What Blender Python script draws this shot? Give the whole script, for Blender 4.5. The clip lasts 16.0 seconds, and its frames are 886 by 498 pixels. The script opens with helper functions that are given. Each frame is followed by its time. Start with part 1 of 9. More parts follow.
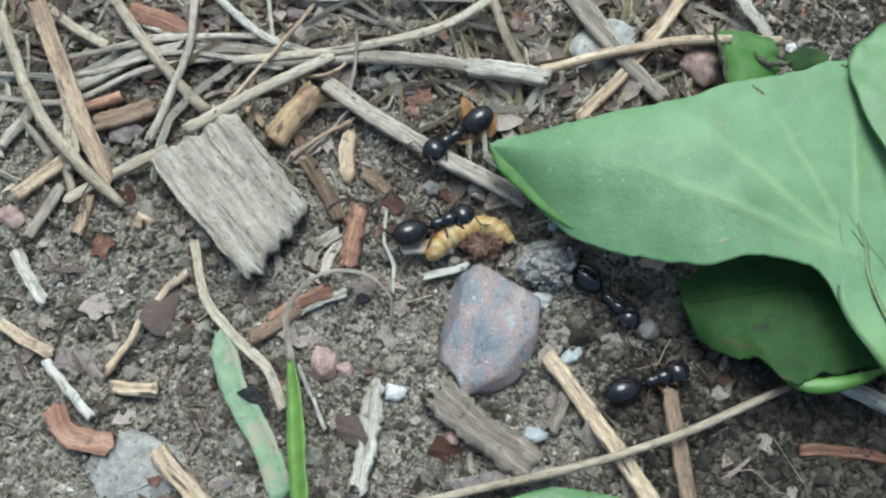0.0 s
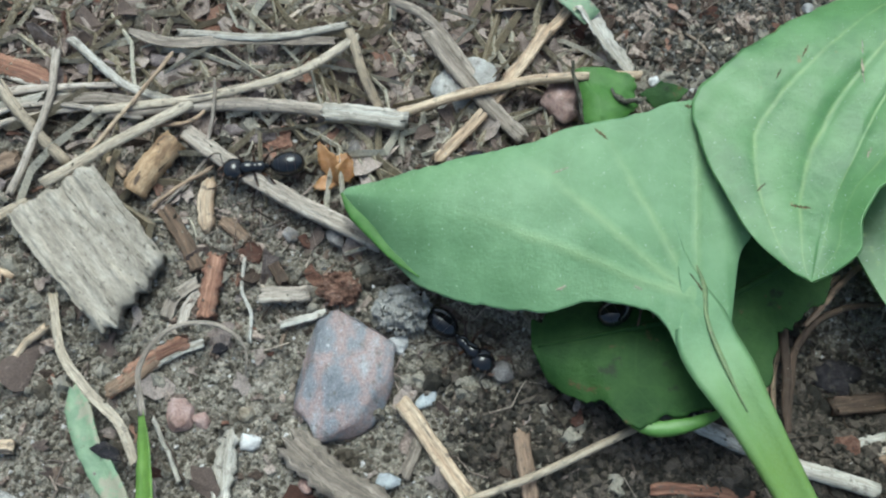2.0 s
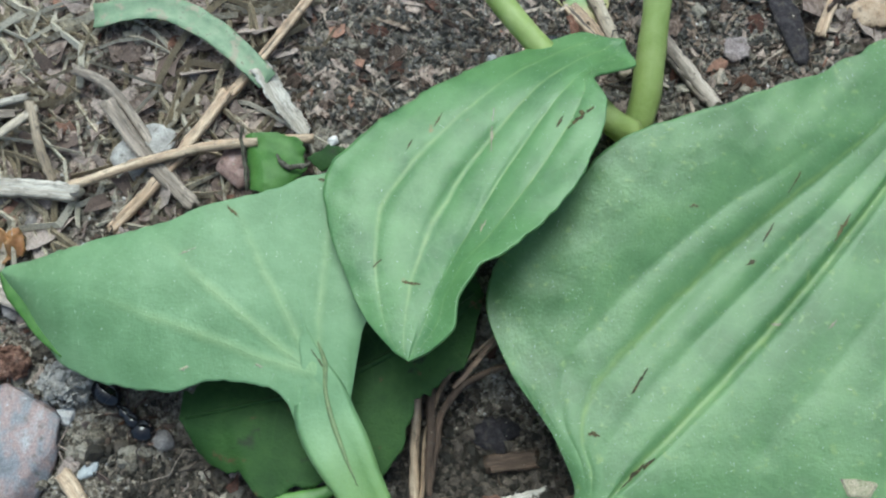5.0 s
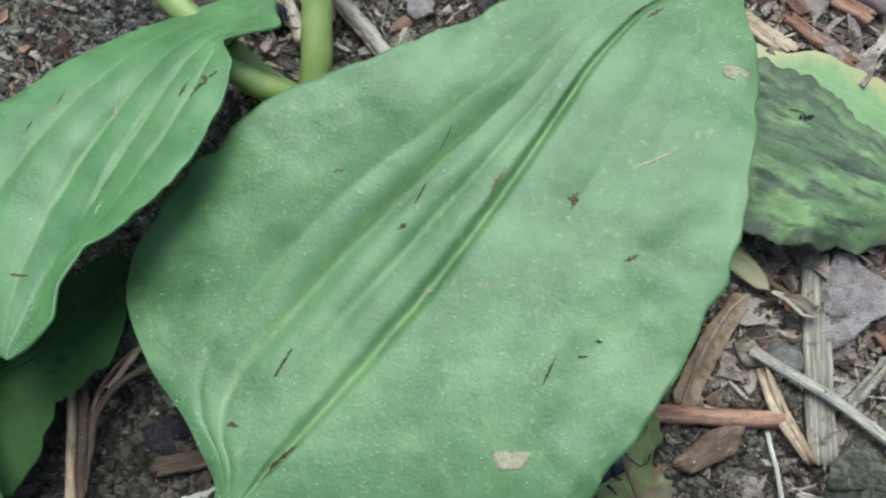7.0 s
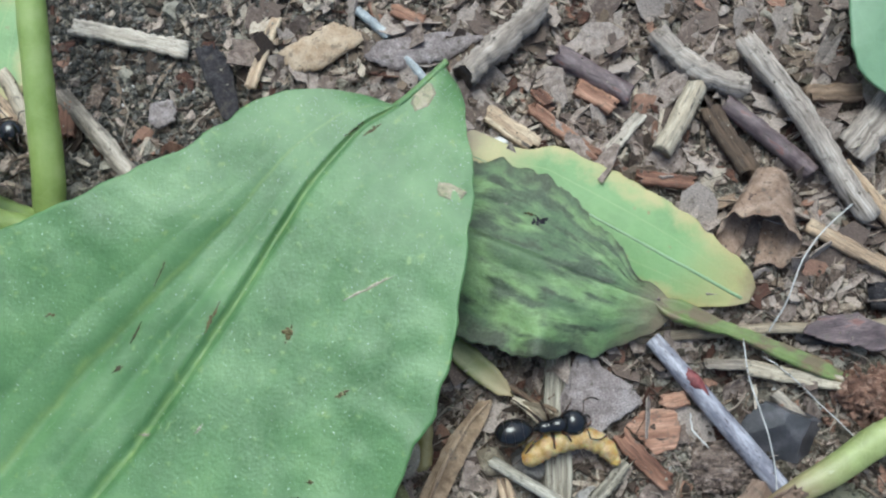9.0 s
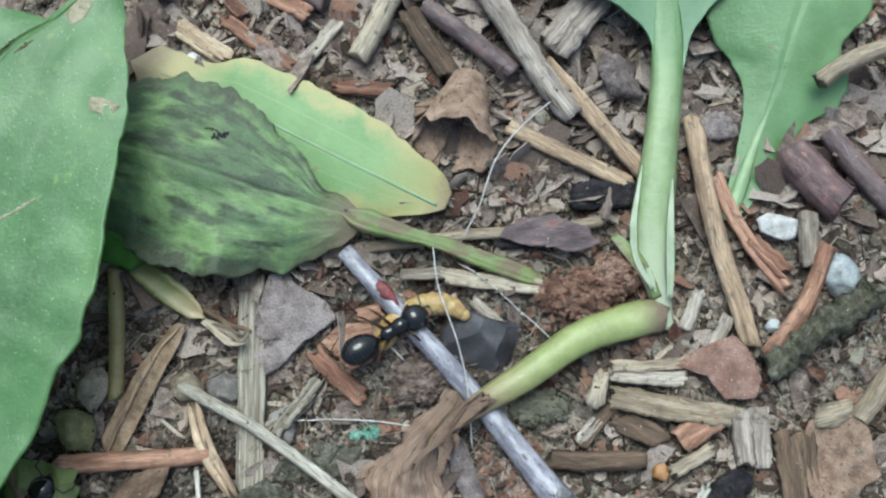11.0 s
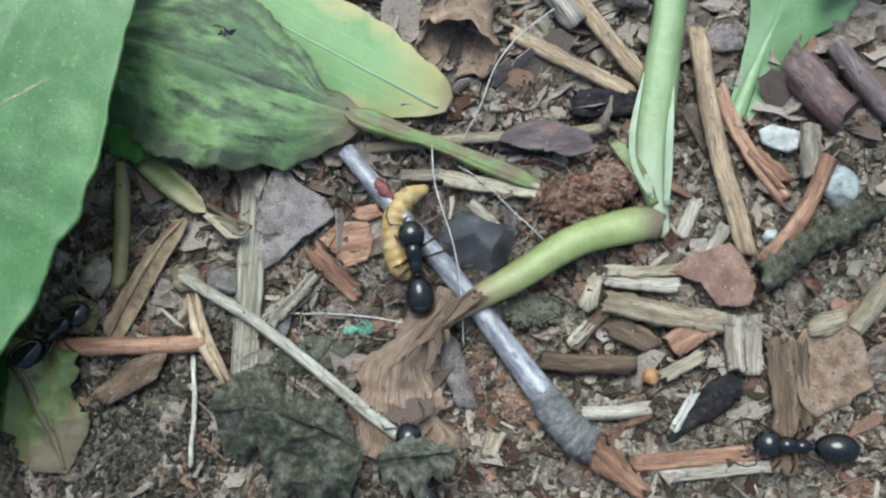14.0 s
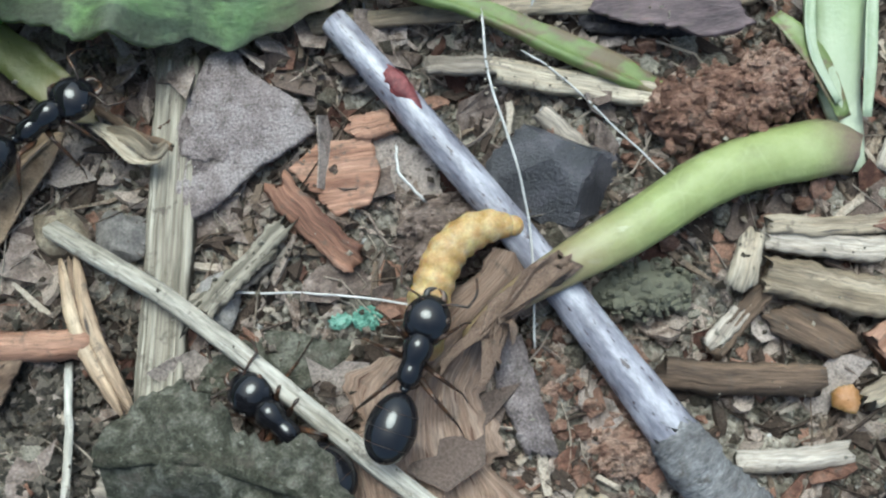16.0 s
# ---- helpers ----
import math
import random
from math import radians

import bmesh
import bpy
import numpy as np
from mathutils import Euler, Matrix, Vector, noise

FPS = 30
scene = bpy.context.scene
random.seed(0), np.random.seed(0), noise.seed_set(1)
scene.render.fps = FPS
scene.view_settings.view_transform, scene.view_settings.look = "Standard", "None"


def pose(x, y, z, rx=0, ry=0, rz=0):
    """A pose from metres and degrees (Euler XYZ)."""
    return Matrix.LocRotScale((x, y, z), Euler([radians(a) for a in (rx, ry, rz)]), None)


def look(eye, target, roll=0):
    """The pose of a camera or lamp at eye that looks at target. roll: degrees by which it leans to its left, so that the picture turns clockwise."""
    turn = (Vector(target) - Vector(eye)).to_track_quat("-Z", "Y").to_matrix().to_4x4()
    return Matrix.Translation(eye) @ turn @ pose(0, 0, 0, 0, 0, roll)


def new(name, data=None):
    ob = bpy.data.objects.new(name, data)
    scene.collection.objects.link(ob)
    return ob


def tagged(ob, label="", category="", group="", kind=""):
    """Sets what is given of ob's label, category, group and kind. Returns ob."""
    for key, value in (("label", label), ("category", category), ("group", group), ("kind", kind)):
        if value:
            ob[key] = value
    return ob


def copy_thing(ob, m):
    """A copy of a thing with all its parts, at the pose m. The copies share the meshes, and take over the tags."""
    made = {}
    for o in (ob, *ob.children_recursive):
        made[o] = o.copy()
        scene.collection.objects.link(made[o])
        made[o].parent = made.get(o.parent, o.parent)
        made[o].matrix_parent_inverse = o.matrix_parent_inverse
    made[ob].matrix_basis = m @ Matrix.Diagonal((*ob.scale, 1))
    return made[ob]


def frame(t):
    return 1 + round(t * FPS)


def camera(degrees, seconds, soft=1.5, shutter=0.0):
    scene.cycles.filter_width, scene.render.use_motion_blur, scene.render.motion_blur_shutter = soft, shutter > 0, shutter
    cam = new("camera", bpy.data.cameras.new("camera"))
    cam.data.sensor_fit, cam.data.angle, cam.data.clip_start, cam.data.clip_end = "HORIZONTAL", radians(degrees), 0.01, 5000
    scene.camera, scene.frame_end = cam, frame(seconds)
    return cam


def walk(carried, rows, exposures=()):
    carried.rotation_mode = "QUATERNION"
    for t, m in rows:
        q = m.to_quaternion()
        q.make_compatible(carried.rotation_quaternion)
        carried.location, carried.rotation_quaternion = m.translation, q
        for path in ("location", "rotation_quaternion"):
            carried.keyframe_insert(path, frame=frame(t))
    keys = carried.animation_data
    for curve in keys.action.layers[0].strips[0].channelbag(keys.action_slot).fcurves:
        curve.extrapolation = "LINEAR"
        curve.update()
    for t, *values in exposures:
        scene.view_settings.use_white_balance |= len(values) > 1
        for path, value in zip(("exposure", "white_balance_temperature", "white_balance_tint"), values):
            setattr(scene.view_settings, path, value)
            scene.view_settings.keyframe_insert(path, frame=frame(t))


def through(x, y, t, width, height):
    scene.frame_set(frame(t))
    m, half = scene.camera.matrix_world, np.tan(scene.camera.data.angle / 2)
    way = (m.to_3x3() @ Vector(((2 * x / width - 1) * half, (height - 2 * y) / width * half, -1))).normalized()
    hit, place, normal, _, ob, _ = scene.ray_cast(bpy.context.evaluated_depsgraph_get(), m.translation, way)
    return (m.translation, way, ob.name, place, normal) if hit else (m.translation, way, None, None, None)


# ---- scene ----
cam = camera(50, 16.0, soft=2.2)
PATH = [
    (0, (-0.05838, -0.03083, 0.06976), (-0.06008, -0.01006, 0.01350), 0.56),
    (0.5, (-0.05530, -0.03046, 0.06956), (-0.05702, -0.00980, 0.01326), 0.00),
    (1, (-0.05309, -0.02890, 0.07084), (-0.05472, -0.00865, 0.01438), -0.31),
    (1.5, (-0.04992, -0.02680, 0.07209), (-0.05152, -0.00691, 0.01550), -0.62),
    (2, (-0.04726, -0.02543, 0.07184), (-0.04909, -0.00574, 0.01519), -1.54),
    (2.5, (-0.04134, -0.02378, 0.07179), (-0.04331, -0.00418, 0.01511), -2.34),
    (3, (-0.03630, -0.02283, 0.07222), (-0.03857, -0.00361, 0.01543), -3.71),
    (3.2, (-0.03434, -0.02177, 0.07237), (-0.03667, -0.00282, 0.01549), -4.20),
    (5.3, (-0.01557, -0.01583, 0.07534), (-0.01859, 0.00117, 0.01788), -8.28),
    (5.5, (-0.01302, -0.01563, 0.07494), (-0.01595, 0.00138, 0.01747), -8.42),
    (6, (-0.00598, -0.01300, 0.07438), (-0.00859, 0.00340, 0.01673), -9.19),
    (6.5, (-0.00078, -0.01454, 0.07077), (-0.00318, 0.00261, 0.01332), -9.11),
    (7, (0.00469, -0.01701, 0.06830), (0.00316, 0.00092, 0.01107), -7.26),
    (7.5, (0.01067, -0.01400, 0.06868), (0.00947, 0.00331, 0.01125), -6.73),
    (8, (0.01612, -0.01119, 0.06872), (0.01515, 0.00586, 0.01120), -6.73),
    (8.5, (0.01942, -0.00700, 0.07071), (0.01848, 0.00955, 0.01305), -7.37),
    (9, (0.02329, -0.00639, 0.07026), (0.02301, 0.00864, 0.01217), -6.88),
    (9.5, (0.02785, -0.00683, 0.06926), (0.02829, 0.00653, 0.01076), -5.35),
    (10, (0.03486, -0.00551, 0.06847), (0.03540, 0.00630, 0.00964), -5.28),
    (10.2, (0.03807, -0.00688, 0.06810), (0.03865, 0.00492, 0.00928), -5.57),
    (12.3, (0.04599, -0.01440, 0.06464), (0.04577, -0.00013, 0.00636), -9.95),
    (12.5, (0.04586, -0.01497, 0.06508), (0.04553, -0.00110, 0.00670), -10.25),
    (13, (0.04410, -0.01623, 0.06387), (0.04331, -0.00236, 0.00550), -11.49),
    (13.5, (0.04483, -0.01764, 0.06258), (0.04324, -0.00490, 0.00397), -14.20),
    (14, (0.04623, -0.01870, 0.06549), (0.04401, -0.00615, 0.00685), -16.79),
    (14.5, (0.04208, -0.01705, 0.05302), (0.04098, -0.00491, -0.00573), -11.65),
    (15, (0.03865, -0.01737, 0.04680), (0.03937, -0.00412, -0.01172), -3.25),
    (15.5, (0.03797, -0.01574, 0.04081), (0.04012, -0.00263, -0.01770), 2.76),
    (16, (0.03976, -0.01499, 0.03863), (0.04180, -0.00300, -0.02012), 2.93),
]
EXPOSURES = [(0.0, 0.93, 5650, -7), (2.5, 0.87, 5650, -8), (7.0, 0.86, 5650, -5), (8.5, 0.89, 5650, -5), (12.5, 0.89, 5650, -9), (14.9, 0.89, 5650, -9), (15.5, 0.93, 5650, -8), (16.0, 1.05, 5650, -8)]
walk(cam, [(t, look(eye, target, roll)) for t, eye, target, roll in PATH], exposures=EXPOSURES)

# ---- light: open shade under a bright, hazy sky ----
world = bpy.data.worlds.new("sky")
scene.world = world
world.use_nodes = True
wn = world.node_tree.nodes
sky = wn.new("ShaderNodeTexSky")
sky.sky_type = "NISHITA"
sky.sun_disc = False
sky.sun_elevation, sky.sun_rotation = radians(66), radians(-4)
sky.air_density, sky.dust_density, sky.ozone_density = 0.8, 6.0, 0.6
world.node_tree.links.new(sky.outputs[0], wn["Background"].inputs["Color"])
wn["Background"].inputs["Strength"].default_value = 0.108
sun = new("sun", bpy.data.lights.new("sun", "SUN"))
sun.data.energy, sun.data.angle, sun.data.color = 1.35, radians(35), (1.0, 0.98, 0.95)
sun.rotation_euler = (radians(-22), 0, radians(4))

# ---- small tools: all lengths below are millimetres ----
MM = 0.001
rng = np.random.default_rng(7)


def fbm(x, y, size, octaves=4, seed=0):
    """Smooth value noise in the plane, about -1 to 1, with features of the given size."""
    x, y = np.asarray(x, float) / size, np.asarray(y, float) / size
    total, gain = np.zeros(np.broadcast(x, y).shape), 1.0
    for k in range(octaves):
        ix, iy = np.floor(x).astype(np.int64), np.floor(y).astype(np.int64)
        fx, fy = x - ix, y - iy
        fx, fy = fx * fx * (3 - 2 * fx), fy * fy * (3 - 2 * fy)

        def corner(a, b):
            h = (a * 374761393 + b * 668265263 + (seed + k * 17) * 974634777) & 0xFFFFFFFF
            h = ((h ^ (h >> 13)) * 1274126177) & 0xFFFFFFFF
            return ((h ^ (h >> 16)) & 0xFFFF) / 32767.5 - 1

        a, b = corner(ix, iy), corner(ix + 1, iy)
        c, d = corner(ix, iy + 1), corner(ix + 1, iy + 1)
        total += gain * ((a + (b - a) * fx) * (1 - fy) + (c + (d - c) * fx) * fy)
        x, y, gain = x * 2.03 + 11.7, y * 2.03 + 5.3, gain * 0.5
    return total / 1.6


def relief(x, y):
    """The broad lie of the soil."""
    def hump(cx, cy, r):
        return np.exp(-((x - cx) ** 2 + (y - cy) ** 2) / r**2)

    return 1.2 * hump(-62, 14, 14) - 1.8 * hump(47, -15, 15) - 1.2 * hump(63, 8, 14) - 0.8 * hump(-54, -17, 14) - 2.5 * hump(-17, -8, 8) - 1.4 * hump(-31, -16, 8)


def sunk(x, y):
    """How far the ground sinks in the hollow beside the broad leaf."""
    return -1.7 * np.exp(-((x - 23) ** 2 + (y + 1) ** 2) / 13.0**2)


def soil(x, y):
    """The height of the soil, without its crumbs."""
    return relief(x, y) + sunk(x, y) + 0.60 * fbm(x, y, 7.0, 3, 3) + 0.34 * fbm(x, y, 1.7, 3, 9) - 0.25


def spline(points, n):
    """n points on a smooth curve through the given ones."""
    p = np.asarray(points, float)
    if len(p) == 2:
        return p[0] + np.linspace(0, 1, n)[:, None] * (p[1] - p[0])
    knots = np.r_[0, np.cumsum(np.sqrt(np.linalg.norm(np.diff(p, axis=0), axis=1)))]
    return cubic(knots, p, np.linspace(0, knots[-1], n))


def cubic(knots, values, at):
    knots, values, at = np.asarray(knots, float), np.asarray(values, float), np.asarray(at, float)
    flat = values.ndim == 1
    if flat:
        values = values[:, None]
    slope = np.gradient(values, knots, axis=0) if len(knots) > 2 else np.repeat((values[1:] - values[:1]) / (knots[1] - knots[0]), 2, 0)
    k = np.clip(np.searchsorted(knots, at, "right") - 1, 0, len(knots) - 2)
    h = (knots[k + 1] - knots[k])[:, None]
    u = ((at - knots[k])[:, None] / h).clip(0, 1)
    out = (2 * u**3 - 3 * u**2 + 1) * values[k] + (u**3 - 2 * u**2 + u) * h * slope[k] + (3 * u**2 - 2 * u**3) * values[k + 1] + (u**3 - u**2) * h * slope[k + 1]
    return out[:, 0] if flat else out


def mesh_of(name, verts, faces, material, uv=None, smooth=True):
    me = bpy.data.meshes.new(name)
    verts = np.asarray(verts, float) * MM
    me.from_pydata(verts.tolist(), [], faces)
    me.materials.append(material)
    if uv is not None:
        layer = me.uv_layers.new(name="UVMap")
        index = np.empty(len(me.loops), np.int32)
        me.loops.foreach_get("vertex_index", index)
        layer.data.foreach_set("uv", np.asarray(uv, np.float32)[index].ravel())
    if smooth:
        me.polygons.foreach_set("use_smooth", np.ones(len(me.polygons), bool))
    me.update()
    return me


def lowered(shape):
    """The same shape, let down into the hollow beside the broad leaf."""
    verts = np.array(shape[0], float)
    verts[:, 2] += sunk(verts[:, 0], verts[:, 1])
    return (verts, *shape[1:])


TOPS = []


def solo(name, shape, material, label, category, group="", smooth=True, kind=""):
    """One thing that is a single mesh: shape is (verts, faces) or (verts, faces, uv), in the world."""
    verts = lowered(shape)[0]
    base = np.array([*verts[:, :2].mean(0), verts[:, 2].min()])
    ob = new(name, mesh_of(name, verts - base, shape[1], material, shape[2] if len(shape) > 2 else None, smooth))
    ob.location = base * MM
    upper = verts[verts[:, 2] > np.median(verts[:, 2])]
    span = np.ptp(verts[:, :2], axis=0).sum()
    TOPS.append(upper[rng.integers(0, len(upper), int(1 + 0.9 * span))])
    return tagged(ob, label, category, group, kind)


def thing(name, base, label, category, group=""):
    ob = new(name)
    ob.location = np.asarray(base, float) * MM
    ob.empty_display_size = 0.002
    return tagged(ob, label, category, group)


def part(name, shape, material, parent, label="", smooth=True, local=False):
    """One mesh under a thing (or under a part); its shape is in the world, or in the parent's space."""
    verts = np.asarray(shape[0], float)
    off = np.zeros(3)
    p = parent
    while p is not None and not local:
        off += np.array(p.location) / MM
        p = p.parent
    ob = new(name, mesh_of(name, verts - off, shape[1], material, shape[2] if len(shape) > 2 else None, smooth))
    ob.parent = parent
    return tagged(ob, label)


# ---- shapes ----
def ring_profile(kind, n=10):
    if kind == "needle":
        return np.array([(-.5, -.28), (.5, -.28), (.56, .06), (.42, .30), (.14, .27), (.0, .10), (-.14, .27), (-.42, .30), (-.56, .06)])
    if kind == "split":
        return np.array([(-.5, -.25), (.5, -.25), (.52, .16), (.33, .28), (.2, .16), (.06, .30), (-.1, .17), (-.24, .29), (-.4, .2), (-.5, .12)])
    if kind == "reed":
        a = [(-.5 + k / 12, .22 if k % 2 else .13) for k in range(13)]
        return np.array([(.5, -.2), (-.5, -.2)][::-1] + a[::-1])
    if kind == "ribbed":
        a = np.arange(28) * 2 * np.pi / 28
        return (0.5 * (1 + 0.05 * np.cos(7 * a)))[:, None] * np.stack([np.cos(a), 0.9 * np.sin(a)], 1)
    if kind == "channel":
        return np.array([(-.5, .10), (-.46, -.12), (-.28, -.30), (0, -.38), (.28, -.30), (.46, -.12), (.5, .10), (.40, .22), (.22, .14), (0, .02), (-.22, .14), (-.40, .22)])
    if kind == "vein":
        return np.array([(-.5, -.05), (.5, -.05), (.36, .03), (.18, .075), (0, .09), (-.18, .075), (-.36, .03)])
    if kind == "blade":
        return np.array([(-.5, .10), (-.25, .0), (0, -.06), (.25, .0), (.5, .10), (.47, .16), (.25, .08), (0, .03), (-.25, .08), (-.47, .16)])
    a = np.arange(n) * 2 * np.pi / n
    if kind == "straw":
        r = 0.5 * (1 + 0.07 * np.cos(5 * a + 1))
        return np.stack([r * np.cos(a), 0.66 * r * np.sin(a)], 1)
    return 0.5 * np.stack([np.cos(a), np.sin(a)], 1)


def sweep(points, width, kind="round", n=18, taper=(1, 1), rough=0.10, jag=0.0, seed=0, twist=0.0, sides=10, wander=0.0, flat=None):
    """A stalk along a curve. width: one number or one for each point. jag: how ragged the ends are, in millimetres."""
    r = np.random.default_rng(seed)
    c = spline(points, n)
    length = np.r_[0, np.cumsum(np.linalg.norm(np.diff(c, axis=0), axis=1))]
    w = np.full(n, float(width)) if np.isscalar(width) else cubic(np.linspace(0, 1, len(width)), width, np.linspace(0, 1, n))
    s = np.linspace(0, 1, n)
    if wander:
        for k in range(3):
            c[:, k] += wander * fbm(s * 6, np.zeros(n), 1.0, 2, seed + 31 * k) * (1 if k < 2 else 0.4)
    w = w * (1 + rough * fbm(s * 9, np.zeros(n), 1.0, 2, seed + 5))
    end = np.minimum(1, np.minimum(taper[0] + (1 - taper[0]) * s / 0.12, taper[1] + (1 - taper[1]) * (1 - s) / 0.12))
    w = w * end
    t = np.gradient(c, axis=0)
    t /= np.linalg.norm(t, axis=1)[:, None]
    side = np.cross(t, np.where(np.abs(t[:, 2:3]) > 0.9, [[0, 1, 0]], [[0, 0, 1]]))
    side /= np.linalg.norm(side, axis=1)[:, None]
    up = np.cross(side, t)
    prof = ring_profile(kind, sides)
    m = len(prof)
    a = radians(twist)
    pu, pv = prof[:, 0] * np.cos(a) - prof[:, 1] * np.sin(a), prof[:, 0] * np.sin(a) + prof[:, 1] * np.cos(a)
    bump = 1 + rough * r.uniform(-1, 1, (n, m))
    high = w if flat is None else w * cubic(np.linspace(0, 1, len(flat)), flat, np.linspace(0, 1, n))
    verts = c[:, None] + (w[:, None] * pu * bump)[..., None] * side[:, None] + (high[:, None] * pv * bump)[..., None] * up[:, None]
    if jag:
        verts[0] -= t[0] * r.uniform(-jag, jag, m)[:, None]
        verts[-1] += t[-1] * r.uniform(-jag, jag, m)[:, None]
    around = np.r_[0, np.cumsum(np.linalg.norm(np.diff(np.c_[pu, pv], axis=0), axis=1))] * np.mean(w)
    uv = np.stack(np.broadcast_arrays(length[:, None], around[None]), -1).reshape(-1, 2) + seed * 3.7
    faces = [(i * m + j, i * m + (j + 1) % m, (i + 1) * m + (j + 1) % m, (i + 1) * m + j) for i in range(n - 1) for j in range(m)]
    faces += [tuple(range(m))[::-1], tuple((n - 1) * m + j for j in range(m))]
    return verts.reshape(-1, 3), faces, uv


def sheet(grid, uv, thick):
    """A grid of points (rows, columns, 3) made into a leaf with two faces and an edge."""
    ns, nu = grid.shape[:2]
    ds, du = np.gradient(grid, axis=0), np.gradient(grid, axis=1)
    nrm = np.cross(du, ds)
    nrm /= np.linalg.norm(nrm, axis=2)[..., None] + 1e-9
    if nrm[..., 2].mean() < 0:
        nrm = -nrm
    under = grid - nrm * thick
    k = np.arange(ns * nu).reshape(ns, nu)
    o = ns * nu
    up = (np.cross(grid[ns // 2, nu // 2 + 1] - grid[ns // 2, nu // 2], grid[ns // 2 + 1, nu // 2] - grid[ns // 2, nu // 2])[2]) > 0
    q = np.stack([k[:-1, :-1], k[:-1, 1:], k[1:, 1:], k[1:, :-1]], -1).reshape(-1, 4)
    if not up:
        q = q[:, ::-1]
    rim = np.r_[k[0, :], k[1:, -1], k[-1, -2::-1], k[-2:0:-1, 0]]
    edge = np.stack([rim, np.roll(rim, -1), np.roll(rim, -1) + o, rim + o], -1)
    if up:
        edge = edge[:, ::-1]
    faces = np.r_[q, q[:, ::-1] + o, edge].tolist()
    return np.r_[grid.reshape(-1, 3), under.reshape(-1, 3)], faces, np.r_[uv.reshape(-1, 2), uv.reshape(-1, 2)]


def pchip(rows, column, at):
    """A smooth curve through rows of (place, ...) that never overshoots them."""
    k, v = np.array([r[0] for r in rows], float), np.array([r[column] for r in rows], float)
    h, d = np.diff(k), np.diff(v) / np.diff(k)
    m = np.zeros(len(k))
    m[0], m[-1] = d[0], d[-1]
    same = d[:-1] * d[1:] > 0
    m[1:-1][same] = 2 * d[:-1][same] * d[1:][same] / (d[:-1][same] + d[1:][same])
    i = np.clip(np.searchsorted(k, at, "right") - 1, 0, len(k) - 2)
    u = ((at - k[i]) / h[i]).clip(0, 1)
    return (2 * u**3 - 3 * u**2 + 1) * v[i] + (u**3 - 2 * u**2 + u) * h[i] * m[i] + (3 * u**2 - 2 * u**3) * v[i + 1] + (u**3 - u**2) * h[i] * m[i + 1]


